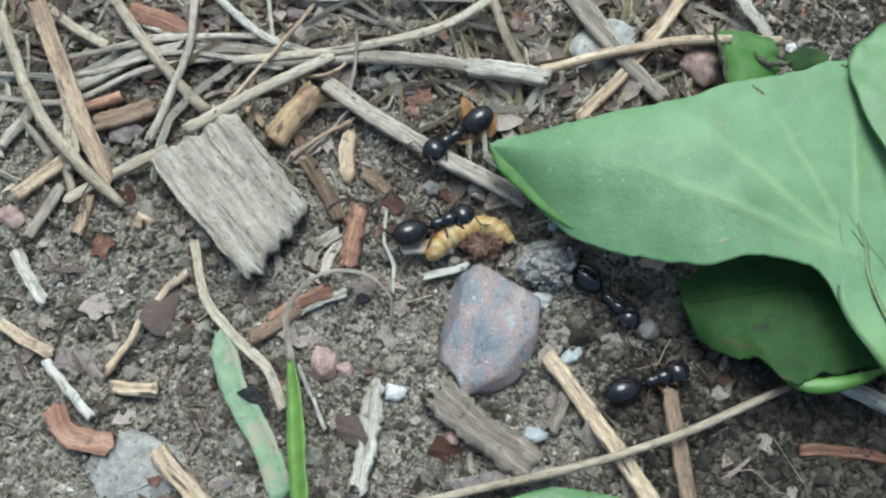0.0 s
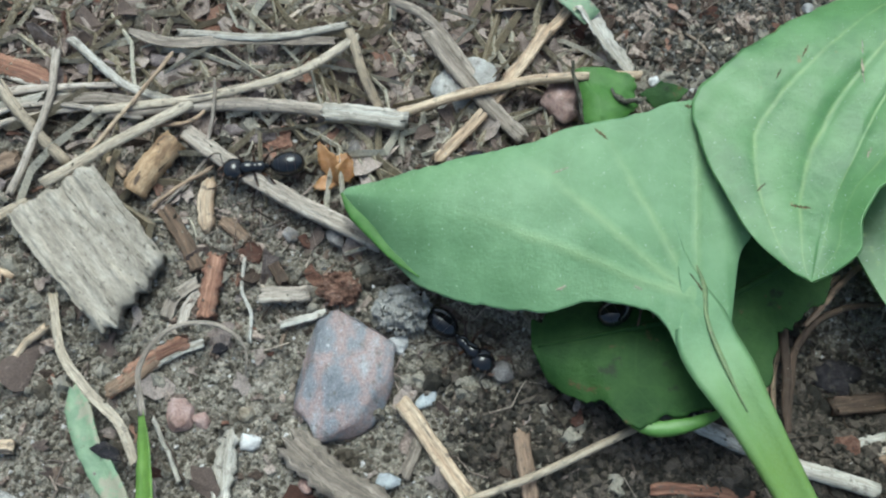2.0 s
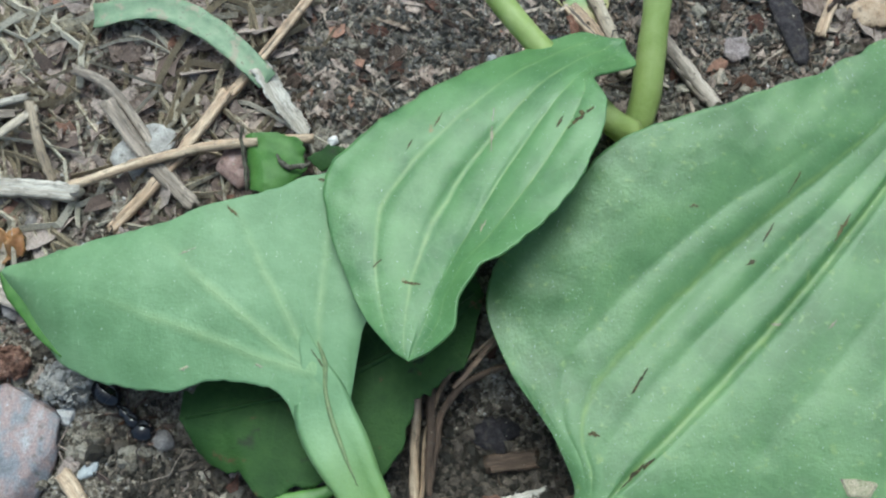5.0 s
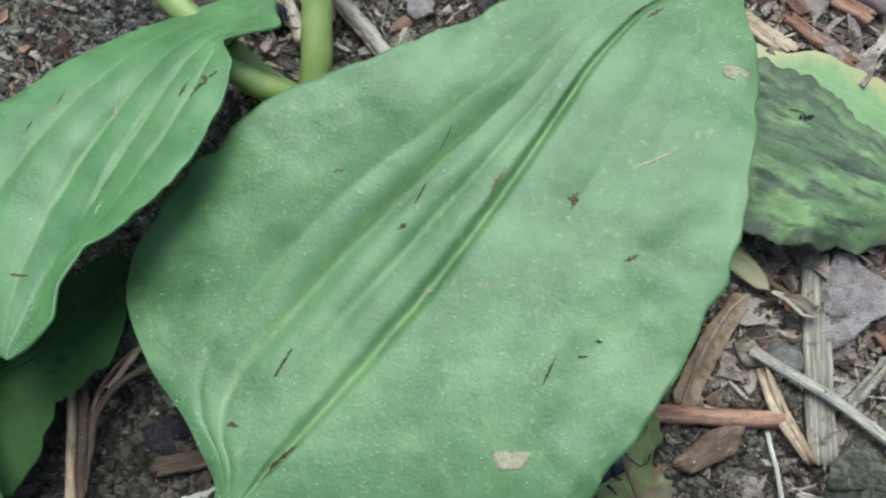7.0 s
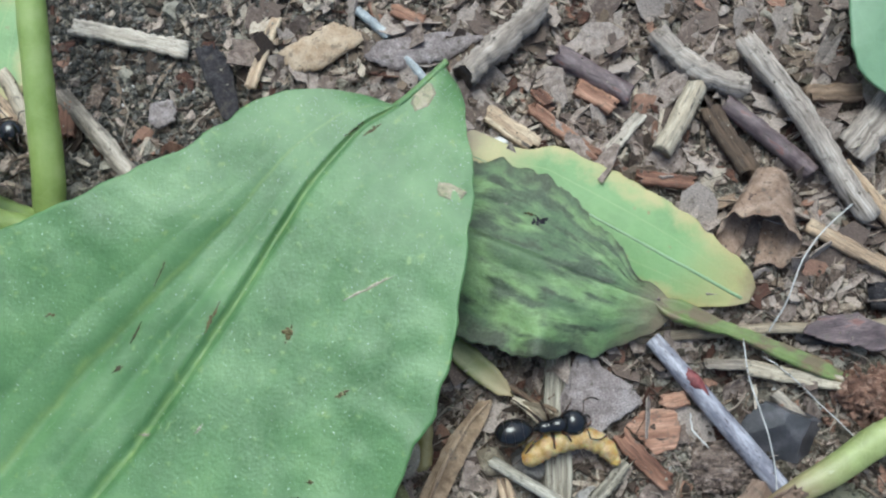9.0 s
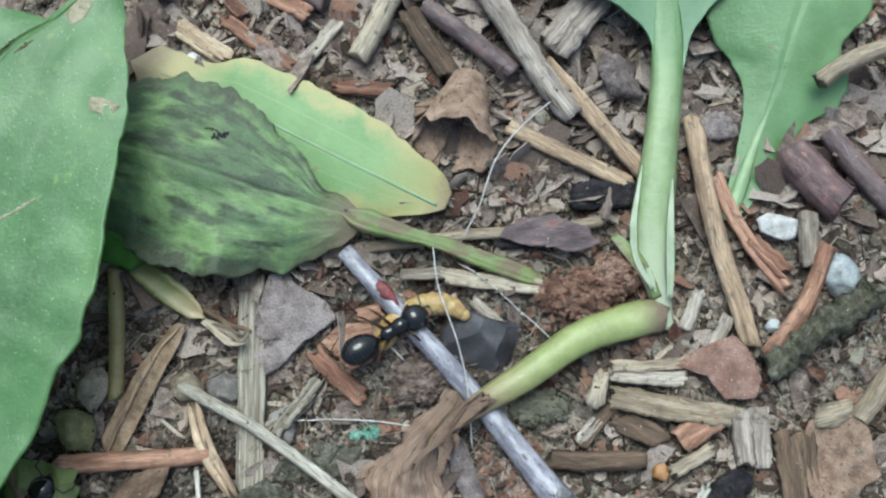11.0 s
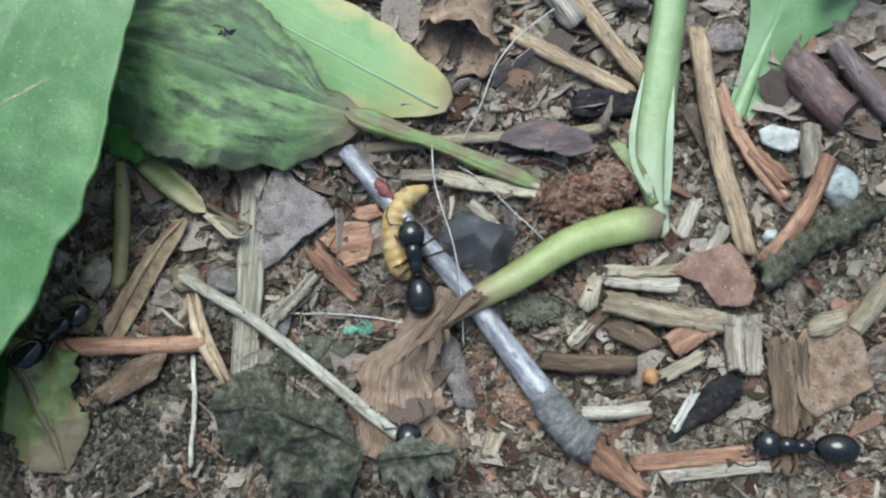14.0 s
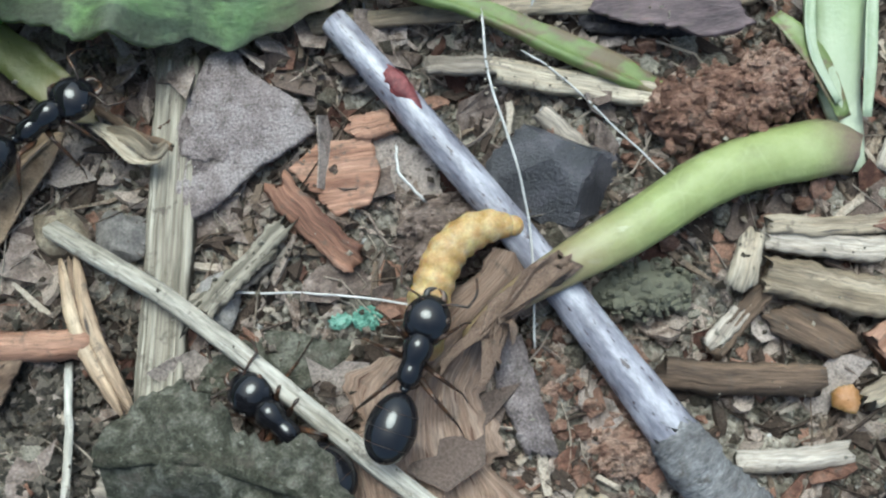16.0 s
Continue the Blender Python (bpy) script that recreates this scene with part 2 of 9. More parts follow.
def leaf_shape(base, tip, mid, left, right, grooves=(), depth=0.35, pucker=0.18, crinkle=0.0, thick=0.22, ns=84, nu=60, seed=1, cup=0.0, ragged=0.0, ridges=0.0, bow=(1.4, 1.4)):
    """A leaf blade about the line from base to tip (x, y). mid, left, right: the midrib's and the two margins' profiles, in rows of
    (place along the line 0 to 1, offset to its left, height). grooves: places across (-1 to 1) of sunken veins. Returns the grid and the shape."""
    s = 0.5 - 0.5 * np.cos(np.linspace(0, np.pi, ns))
    s = 0.5 * s + 0.5 * np.linspace(0, 1, ns)
    base, tip = np.array(base, float), np.array(tip, float)
    t = tip - base
    n = np.array([-t[1], t[0]]) / np.linalg.norm(t)
    u = np.linspace(-1, 1, nu)
    w, z = ([pchip(rows, c, s) for rows in (mid, left, right)] for c in (1, 2))
    au = np.abs(u)[None]
    off = w[0][:, None] + np.where(u[None] > 0, (w[1] - w[0])[:, None], (w[2] - w[0])[:, None]) * au
    h = z[0][:, None] + np.where(u[None] > 0, (z[1] - z[0])[:, None] * au ** bow[0], (z[2] - z[0])[:, None] * au ** bow[1])
    wide = np.abs(np.where(u[None] > 0, (w[1] - w[0])[:, None], (w[2] - w[0])[:, None]))
    full = (wide / 3.0).clip(0, 1)
    off = off + np.sign(u)[None] * au**6 * 0.2 * full * fbm(s[:, None] * 34 + np.sign(u)[None] * 9, 0 * wide, 1.0, 2, seed + 11)
    if ragged:
        ragged, often = ragged if isinstance(ragged, tuple) else (ragged, 9)
        tear = fbm(s[:, None] * often + np.sign(u)[None] * 5, 0 * wide, 1.0, 4, seed + 13)
        off = off + np.sign(u)[None] * au**3 * ragged * (tear - 0.3 * np.abs(tear)) * full
    grid = np.empty((ns, nu, 3))
    grid[..., 0] = base[0] + s[:, None] * t[0] + off * n[0]
    grid[..., 1] = base[1] + s[:, None] * t[1] + off * n[1]
    h = h + cup * au * (1 - au) * full
    for g in grooves:
        g, force = g if isinstance(g, tuple) else (g, 1.0 if abs(g) < 0.02 else 0.55)
        broad = 0.022 if abs(g) < 0.02 else 0.07
        h = h - depth * (wide / 9.0).clip(0, 1) * force * (np.exp(-((u[None] - g) / broad) ** 2) if abs(g) < 0.02 else np.exp(-np.abs(u[None] - g) / broad)) * (np.sin(np.pi * s.clip(0.03, 0.97)) ** 0.4 if abs(g) < 0.02 else np.exp(-(((s - 0.5 + 0.25 * g) / 0.22) ** 2)))[:, None]
    along = s[:, None] * np.linalg.norm(t) + 0 * off
    h = h + full * pucker * fbm(along / 2.2, off, 4.2, 2, seed) + full * 0.2 * pucker * fbm(grid[..., 0], grid[..., 1], 1.4, 2, seed + 3)
    if crinkle:
        h = h + full * crinkle * fbm(grid[..., 0], grid[..., 1], 3.2, 2, seed + 7) * au**2
    if ridges:
        fold = np.abs(fbm(grid[..., 0] + 3, grid[..., 1], 3.6, 2, seed + 17)) + 0.5 * np.abs(fbm(grid[..., 0], grid[..., 1] + 9, 1.7, 2, seed + 19))
        h = h + full * ridges * (0.45 - fold)
    grid[..., 2] = h
    uv = np.stack(np.broadcast_arrays(s[:, None], u[None]), -1)
    return grid, sheet(grid, uv, thick)


def on_sheet(grid, x, y, lift=0.0):
    """Points on a leaf's upper face over the given places."""
    flat = grid.reshape(-1, 3)
    out = []
    for a, b in zip(np.atleast_1d(x), np.atleast_1d(y)):
        d = (flat[:, 0] - a) ** 2 + (flat[:, 1] - b) ** 2
        k = np.argpartition(d, 4)[:4]
        w = 1 / (d[k] + 1e-4)
        out.append((a, b, (flat[k, 2] * w).sum() / w.sum() + lift))
    return np.array(out)


def plate(p0, p1, width, thick, seed=0, jag=0.25, dome=0.3, tilt=0.0, rings=6, spokes=72):
    """An irregular angular flake: its long axis from p0 to p1, its width across, a rough upper face."""
    p0, p1 = np.array(p0, float), np.array(p1, float)
    c, ax = (p0 + p1) / 2, (p1 - p0) / 2
    half = np.linalg.norm(ax)
    t = ax / half
    side = np.cross([0, 0, 1], t)
    side /= np.linalg.norm(side)
    side = side * np.cos(radians(tilt)) + np.array([0, 0, 1]) * np.sin(radians(tilt))
    nrm = np.cross(t, side)
    a = np.arange(spokes) * 2 * np.pi / spokes
    rr = np.random.default_rng(seed + 900)
    k = int(rr.integers(5, 8))
    va = (np.arange(k) + rr.uniform(-0.28, 0.28, k)) * 2 * np.pi / k + rr.uniform(0, 1)
    vr = 1.0 + min(jag, 0.5) * rr.uniform(-1.0, 0.9, k)
    vr *= (np.abs(np.cos(va)) ** 3 + np.abs(np.sin(va)) ** 3) ** (-1 / 3)
    px, py = vr * np.cos(va), vr * np.sin(va)
    corner = np.full(spokes, 9.0)
    for i in range(k):
        q = (i + 1) % k
        ex, ey = px[q] - px[i], py[q] - py[i]
        den = np.cos(a) * ey - np.sin(a) * ex
        d = (px[i] * ey - py[i] * ex) / np.where(np.abs(den) < 1e-6, 1e-6, den)
        f = (d * np.cos(a) - px[i]) * ex + (d * np.sin(a) - py[i]) * ey
        f = f / (ex * ex + ey * ey)
        corner = np.where((d > 0) & (f > -1e-3) & (f < 1.001), np.minimum(corner, d), corner)
    corner = np.where(corner > 5, 0.9, corner)
    r = corner * (1 + 0.28 * jag * fbm(np.cos(a) * 9, np.sin(a) * 9, 1.0, 3, seed + 2))
    verts, uv = [], []
    for face in (1, -1):
        for k in range(1, rings + 1):
            f = k / rings
            x, y = half * f * r * np.cos(a), width / 2 * f * r * np.sin(a)
            z = face * thick / 2 * (1 - 0.5 * f**6) + dome * (1 - f * f) * width * 0.25 + 0.12 * thick * fbm(x, y, 0.8, 2, seed + 4) * (face > 0)
            z = z + dome * 0.25 * width * fbm(x + 7, y, max(width * 0.7, 0.3), 2, seed + 6) * 0.5
            verts.append(c + x[:, None] * t + y[:, None] * side + z[:, None] * nrm)
            uv.append(np.c_[x, y] + seed)
    verts.append((c + nrm * (thick / 2 + dome * width * 0.25))[None])
    verts.append((c + nrm * (dome * width * 0.25 - thick / 2))[None])
    uv += [np.full((1, 2), seed), np.full((1, 2), seed)]
    n, faces = spokes, []
    lower = rings * n
    top, bottom = 2 * lower, 2 * lower + 1
    for j in range(n):
        q = (j + 1) % n
        faces += [(top, j, q), (bottom, lower + q, lower + j)]
        for k in range(rings - 1):
            i = k * n
            faces += [(i + j, i + n + j, i + n + q, i + q), (lower + i + j, lower + i + q, lower + i + n + q, lower + i + n + j)]
        e = (rings - 1) * n
        faces.append((e + j, lower + e + j, lower + e + q, e + q))
    return np.concatenate(verts), faces, np.concatenate(uv)


def slab(corners, thick, seed=0, jag=0.12, warp=0.25, rings=9):
    """A broken flat piece: straight ragged edges between its corners, a rough, slightly warped face."""
    p = np.asarray(corners, float)
    c = p.mean(0)
    edge = []
    for a, b in zip(p, np.roll(p, -1, axis=0)):
        k = max(3, int(np.linalg.norm(b - a) / 0.16))
        edge += [a + (b - a) * i / k for i in range(k)]
    edge = np.array(edge)
    n = len(edge)
    out = (edge - c)[:, :2] / np.linalg.norm((edge - c)[:, :2], axis=1)[:, None]
    edge[:, :2] += out * (jag * (fbm(edge[:, 0], edge[:, 1], 0.45, 3, seed) + 0.6 * fbm(edge[:, 0], edge[:, 1], 1.6, 2, seed + 1)))[:, None]
    verts, uv = [], []
    for face in (1, -1):
        for k in range(1, rings + 1):
            f = 1 - (1 - k / rings) ** 1.3
            q = c + (edge - c) * f
            q[:, 2] += face * thick / 2 * (1 - 0.35 * f**8) + warp * fbm(q[:, 0], q[:, 1], 3.0, 2, seed + 3) + (0.05 * fbm(q[:, 0], q[:, 1], 0.5, 3, seed + 5) if face > 0 else 0)
            if k == rings:
                q[:, :2] += 0.06 * fbm(q[:, 1] * 3, q[:, 0] * 3 + face, 1.0, 2, seed + 7)[:, None]
            verts.append(q)
            uv.append(q[:, :2] + seed)
        q = c + [0, 0, face * thick / 2 + warp * float(fbm(c[0], c[1], 3.0, 2, seed + 3))]
        verts.append(q[None])
        uv.append(q[None, :2] + seed)
    faces, low = [], rings * n + 1
    for j in range(n):
        q = (j + 1) % n
        faces += [(rings * n, j, q), (low + rings * n, low + q, low + j)]
        for k in range(rings - 1):
            i = k * n
            faces += [(i + j, i + n + j, i + n + q, i + q), (low + i + j, low + i + q, low + i + n + q, low + i + n + j)]
        e = (rings - 1) * n
        faces.append((e + j, low + e + j, low + e + q, e + q))
    return np.concatenate(verts), faces, np.concatenate(uv)


def ball(subdiv=2):
    bm = bmesh.new()
    bmesh.ops.create_icosphere(bm, subdivisions=subdiv, radius=1.0)
    v = np.array([tuple(q.co) for q in bm.verts])
    f = [tuple(q.index for q in p.verts) for p in bm.faces]
    bm.free()
    return v, f


BALLS = {k: ball(k) for k in (1, 2, 3, 4, 5)}
BALLS[0] = (np.array([(1, 0, 0), (-1, 0, 0), (0, 1, 0), (0, -1, 0), (0, 0, 1), (0, 0, -1)], float), [(0, 2, 4), (2, 1, 4), (1, 3, 4), (3, 0, 4), (2, 0, 5), (1, 2, 5), (3, 1, 5), (0, 3, 5)])


def stone(c, size, seed=0, rough=0.18, turn=0.0, subdiv=3, facet=0.0):
    v, f = BALLS[subdiv]
    d = 1 + rough * (fbm(v[:, 0] * 1.1 + v[:, 2] * 0.7, v[:, 1] * 1.1 - v[:, 2] * 0.5, 1.0, 3, seed) + 0.5 * fbm(v[:, 0] * 3 - v[:, 2] * 2, v[:, 1] * 3 + v[:, 2] * 2, 1.0, 3, seed + 1))
    if facet:
        r = np.random.default_rng(seed)
        for _ in range(14):
            k = r.normal(size=3)
            k /= np.linalg.norm(k)
            d = np.minimum(d, (1 - facet * r.uniform(0.3, 1)) / np.maximum(v @ k, 0.15))
    p = v * d[:, None] * np.asarray(size, float)
    a = radians(turn)
    p = np.c_[p[:, 0] * np.cos(a) - p[:, 1] * np.sin(a), p[:, 0] * np.sin(a) + p[:, 1] * np.cos(a), p[:, 2]]
    return p + np.asarray(c, float), f


def clump(c, size, seed=0, n=260):
    """A crumbly mound: a rough core under many loose crumbs."""
    r = np.random.default_rng(seed)
    size, c = np.asarray(size, float), np.asarray(c, float)
    core = stone(c, size * 0.86, seed, rough=0.3, subdiv=4)
    v, f = BALLS[1]
    d = r.normal(size=(n, 3))
    d /= np.linalg.norm(d, axis=1)[:, None]
    d[:, 2] = np.abs(d[:, 2])
    at = c + d * size * r.uniform(0.70, 1.04, (n, 1))
    grow = size.mean() * (0.05 + 0.13 * r.uniform(0, 1, n) ** 2)
    bits = v[None] * (1 + r.uniform(-0.4, 0.4, (n, len(v), 1))) * (grow[:, None] * r.uniform(0.6, 1.4, (n, 3)))[:, None] + at[:, None]
    faces = (np.asarray(f)[None] + (np.arange(n) * len(v))[:, None, None]).reshape(-1, 3).tolist()
    return joined(core, (bits.reshape(-1, 3), faces))


def egg(c, size, ax=0.0, taper=0.0, subdiv=3):
    """A smooth body lump; taper narrows it towards its front (+x)."""
    v, f = BALLS[subdiv]
    k = 1 - taper * v[:, 0]
    p = np.c_[v[:, 0], v[:, 1] * k, v[:, 2] * k] * np.asarray(size, float)
    a = radians(ax)
    p = np.c_[p[:, 0] * np.cos(a) + p[:, 2] * np.sin(a), p[:, 1], -p[:, 0] * np.sin(a) + p[:, 2] * np.cos(a)]
    return p + np.asarray(c, float), f


def joined(*shapes):
    verts, faces, o = [], [], 0
    for s in shapes:
        verts.append(np.asarray(s[0]))
        faces += [tuple(i + o for i in f) for f in s[1]]
        o += len(s[0])
    return np.concatenate(verts), faces


# ---- materials ----
def material(name, colours, size=1.0, stretch=(1, 1, 1), rough=0.7, bump=0.06, fine=0.25, spec=0.3, uv=False, vary=0.25, island=False, speckle=None, fine_size=0.12, dirt=0.5):
    """Colour clouds of the given size (mm), a finer grain and relief; vary: how much one piece differs from the next."""
    m = bpy.data.materials.new(name)
    m.use_nodes = True
    n, link = m.node_tree.nodes, m.node_tree.links.new
    b = n["Principled BSDF"]
    co = n.new("ShaderNodeTexCoord")
    mp = n.new("ShaderNodeMapping")
    link(co.outputs["UV" if uv else "Object"], mp.inputs["Vector"])
    unit = 1.0 if uv else 1000.0
    mp.inputs["Scale"].default_value = [unit * k for k in stretch]
    if island:
        who = n.new("ShaderNodeNewGeometry").outputs["Random Per Island"]
    else:
        who = n.new("ShaderNodeObjectInfo").outputs["Random"]
    shift = n.new("ShaderNodeVectorMath")
    shift.operation = "MULTIPLY_ADD"
    comb = n.new("ShaderNodeCombineXYZ")
    for k in range(3):
        link(who, comb.inputs[k])
    link(comb.outputs[0], shift.inputs[0])
    shift.inputs[1].default_value = (37.0, 53.0, 71.0)
    link(mp.outputs[0], shift.inputs[2])
    coarse, grain = n.new("ShaderNodeTexNoise"), n.new("ShaderNodeTexNoise")
    for t, sz, dt in ((coarse, size, 4.0), (grain, fine_size, 5.0)):
        link(shift.outputs[0], t.inputs["Vector"])
        t.inputs["Scale"].default_value, t.inputs["Detail"].default_value, t.inputs["Roughness"].default_value = 1.0 / sz, dt, 0.6
    ramp = n.new("ShaderNodeValToRGB")
    e = ramp.color_ramp.elements
    while len(e) < len(colours):
        e.new(0.5)
    for k, c in enumerate(colours):
        e[k].position = 0.3 + 0.4 * k / max(1, len(colours) - 1)
        e[k].color = (*c, 1)
    pick = n.new("ShaderNodeMath")
    pick.operation = "MULTIPLY_ADD"
    spread = n.new("ShaderNodeMath")
    spread.operation = "SUBTRACT"
    link(who, spread.inputs[0])
    spread.inputs[1].default_value = 0.5
    link(spread.outputs[0], pick.inputs[0])
    pick.inputs[1].default_value = vary
    link(coarse.outputs["Fac"], pick.inputs[2])
    link(pick.outputs[0], ramp.inputs["Fac"])
    dark = n.new("ShaderNodeMapRange")
    link(grain.outputs["Fac"], dark.inputs["Value"])
    dark.inputs["From Min"].default_value, dark.inputs["From Max"].default_value = 0.3, 0.7
    dark.inputs["To Min"].default_value, dark.inputs["To Max"].default_value = 1 - fine, 1 + fine
    mul = n.new("ShaderNodeVectorMath")
    mul.operation = "SCALE"
    link(ramp.outputs["Color"], mul.inputs[0])
    link(dark.outputs[0], mul.inputs["Scale"])
    colour = mul.outputs[0]
    if speckle:
        spot = n.new("ShaderNodeTexNoise")
        link(shift.outputs[0], spot.inputs["Vector"])
        spot.inputs["Scale"].default_value, spot.inputs["Detail"].default_value = 1 / speckle[1], 2.0
        edge = n.new("ShaderNodeMapRange")
        link(spot.outputs["Fac"], edge.inputs["Value"])
        edge.inputs["From Min"].default_value, edge.inputs["From Max"].default_value = speckle[2], speckle[2] + 0.06
        mix = n.new("ShaderNodeMix")
        mix.data_type = "RGBA"
        link(edge.outputs[0], mix.inputs["Factor"])
        link(colour, mix.inputs["A"])
        mix.inputs["B"].default_value = (*speckle[0], 1)
        colour = mix.outputs["Result"]
    if dirt:
        where = n.new("ShaderNodeTexNoise")
        link(co.outputs["Object"], where.inputs["Vector"])
        where.inputs["Scale"].default_value, where.inputs["Detail"].default_value, where.inputs["Roughness"].default_value = 1300.0, 6.0, 0.7
        lay = n.new("ShaderNodeMapRange")
        link(where.outputs["Fac"], lay.inputs["Value"])
        lay.inputs["From Min"].default_value, lay.inputs["From Max"].default_value = 0.68 - 0.25 * dirt, 0.80 - 0.25 * dirt
        lay.inputs["To Max"].default_value = 0.8
        mix = n.new("ShaderNodeMix")
        mix.data_type = "RGBA"
        link(lay.outputs[0], mix.inputs["Factor"])
        link(colour, mix.inputs["A"])
        mix.inputs["B"].default_value = (.088, .073, .060, 1)
        colour = mix.outputs["Result"]
    link(colour, b.inputs["Base Color"])
    b.inputs["Roughness"].default_value = rough
    b.inputs["Specular IOR Level"].default_value = spec
    bp = n.new("ShaderNodeBump")
    bp.inputs["Strength"].default_value, bp.inputs["Distance"].default_value = 1.0, 2.0 * bump * MM
    add = n.new("ShaderNodeMath")
    link(grain.outputs["Fac"], add.inputs[0])
    link(coarse.outputs["Fac"], add.inputs[1])
    link(add.outputs[0], bp.inputs["Height"])
    link(bp.outputs[0], b.inputs["Normal"])
    return m


FIBRE = (0.12, 1.0, 1.0)
STRAW = material("pale_straw", [(0.167, 0.129, 0.087), (0.288, 0.237, 0.174), (0.391, 0.340, 0.267)], 0.9, FIBRE, .55, .05, .42, .35, True, .35, speckle=((.06, .05, .045), .5, .66))
WHITE_STRAW = material("bleached_straw", [(0.230, 0.207, 0.166), (0.350, 0.324, 0.281), (0.460, 0.442, 0.400)], 0.7, FIBRE, .6, .05, .42, .3, True, .25)
GREY_STRAW = material("grey_straw", [(.155, .130, .106), (.285, .245, .205), (.41, .364, .313)], 0.7, FIBRE, .7, .05, .42, .25, True, .35)
TAN = material("tan_needle", [(0.150, 0.099, 0.064), (0.338, 0.244, 0.164), (0.470, 0.376, 0.268)], 0.8, FIBRE, .5, .05, .42, .35, True, .3, speckle=((.06, .045, .038), .45, .64))
PEELED = material("peeled_twig", [(.16, .095, .05), (.36, .245, .14), (.50, .39, .26)], 0.8, (.3, 1, 1), .55, .05, .35, .35, True, .1, speckle=((.07, .045, .03), .5, .62), dirt=.3)
BROWN = material("brown_wood", [(.062, .043, .031), (.145, .099, .068), (.245, .175, .125)], 0.7, FIBRE, .7, .07, .4, .25, True, .4)
RED = material("red_bark", [(.10, .046, .031), (.225, .118, .078), (.37, .22, .155)], 0.6, FIBRE, .6, .06, .4, .3, True, .3)
WEATHERED = material("weathered_wood", [(.15, .124, .106), (.30, .256, .225), (.46, .408, .365)], 0.5, (0.10, 1, 1), .85, .07, .35, .2, True, .05, speckle=((.12, .10, .08), .45, .66))
REED = material("grey_reed", [(0.123, 0.109, 0.085), (0.257, 0.228, 0.185), (0.380, 0.351, 0.294)], 0.35, (0.05, 1, 1), .7, .06, .3, .25, True, .2)
GREY_BARK = material("grey_bark", [(.105, .085, .083), (.215, .180, .176), (.315, .275, .270)], 1.0, (1, 1, 1), .85, .10, .45, .2, True, .3, speckle=((.38, .35, .34), .16, .68))
RED_FLAKE = material("russet_flake", [(.10, .052, .04), (.185, .105, .08), (.26, .165, .135)], 1.4, (1, 1, 1), .7, .05, .25, .3, True, .3, speckle=((.42, .38, .35), .16, .68))
TAN_FLAKE = material("tan_dead_leaf", [(.15, .10, .06), (.29, .21, .14), (.38, .30, .22)], 1.3, (1, 1, 1), .7, .04, .2, .3, True, .3, speckle=((.07, .05, .04), .3, .68))
BUFF = material("buff_dead_leaf", [(.12, .075, .05), (.215, .145, .105), (.30, .22, .17)], 1.0, (1, 1, 1), .7, .05, .3, .3, True, .2, speckle=((.07, .045, .035), .35, .63))
DEAD_LEAF = material("brown_dead_leaf", [(.085, .055, .038), (.18, .125, .088), (.29, .21, .155)], 0.9, (.4, 1, 1), .7, .07, .3, .25, True, .25, speckle=((.06, .04, .03), .35, .63))
WITHERED = material("withered_leaf", [(.190, .122, .088), (.250, .174, .130), (.315, .236, .186)], 0.07, (.5, 1, 1), .6, .07, .4, .3, True, .0, fine_size=.03, speckle=((.10, .055, .038), .06, .64), dirt=.35)
GREY_LEAF = material("mouldy_dead_leaf", [(.022, .023, .015), (.058, .057, .042), (.145, .140, .115)], 0.6, (1, 1, 1), .85, .07, .45, .2, False, .2, speckle=((.16, .155, .13), .25, .68), fine_size=.12)
CHIP_WOOD = material("grey_chip_wood", [(.22, .195, .160), (.305, .274, .228), (.395, .36, .305)], 0.9, (.35, 1, 1), .9, .09, .22, .15, True, .0, speckle=((.13, .112, .09), .30, .66), fine_size=.18, dirt=.35)
NODE = material("ringed_node_bark", [(.09, .086, .088), (.175, .17, .173), (.29, .285, .29)], 0.6, (1.5, .5, 1), .75, .10, .35, .3, True, .0, fine_size=.14)
WINE = material("wine_red_bark", [(.07, .018, .02), (.13, .03, .032), (.2, .06, .06)], 0.5, (1, 1, 1), .5, .03, .3, .4, True, .0)
DARK = material("blackened_bark", [(.012, .011, .013), (.028, .025, .029), (.06, .054, .058)], 0.5, (1, 1, 1), .7, .10, .4, .22, False, .2)
TWIG = material("silver_twig_bark", [(.100, .096, .120), (.182, .176, .210), (.34, .335, .38)], 0.7, (.3, 1, 1), .24, .02, .2, .55, True, .1, speckle=((.07, .055, .06), .22, .64), dirt=.3)
RED_TWIG = material("red_purple_twig_bark", [(.07, .042, .045), (.15, .092, .092), (.26, .185, .185)], 0.6, (.4, 1, 1), .4, .05, .3, .45, True, .2, speckle=((.24, .11, .09), .5, .62))
PURPLE_TWIG = material("purple_twig_bark", [(.052, .036, .040), (.105, .074, .078), (.20, .158, .16)], 0.6, (.25, 1, 1), .5, .05, .3, .4, True, .2, speckle=((.17, .08, .07), .6, .62))
MOSSY = material("mossy_bark", [(.05, .048, .03), (.12, .115, .085), (.22, .22, .17)], 0.5, (1, 1, 1), .9, .15, .4, .15, True, .2)
FIBROUS = material("fibrous_brown_rot", [(.10, .074, .062), (.215, .165, .142), (.36, .30, .265)], 0.45, (.4, 1, 1), .9, .14, .4, .15, False, .2)
ROTTEN = material("rotten_wood", [(.105, .057, .041), (.235, .138, .102), (.37, .26, .205)], 0.6, (.5, 1, 1), .9, .15, .4, .15, False, .3)


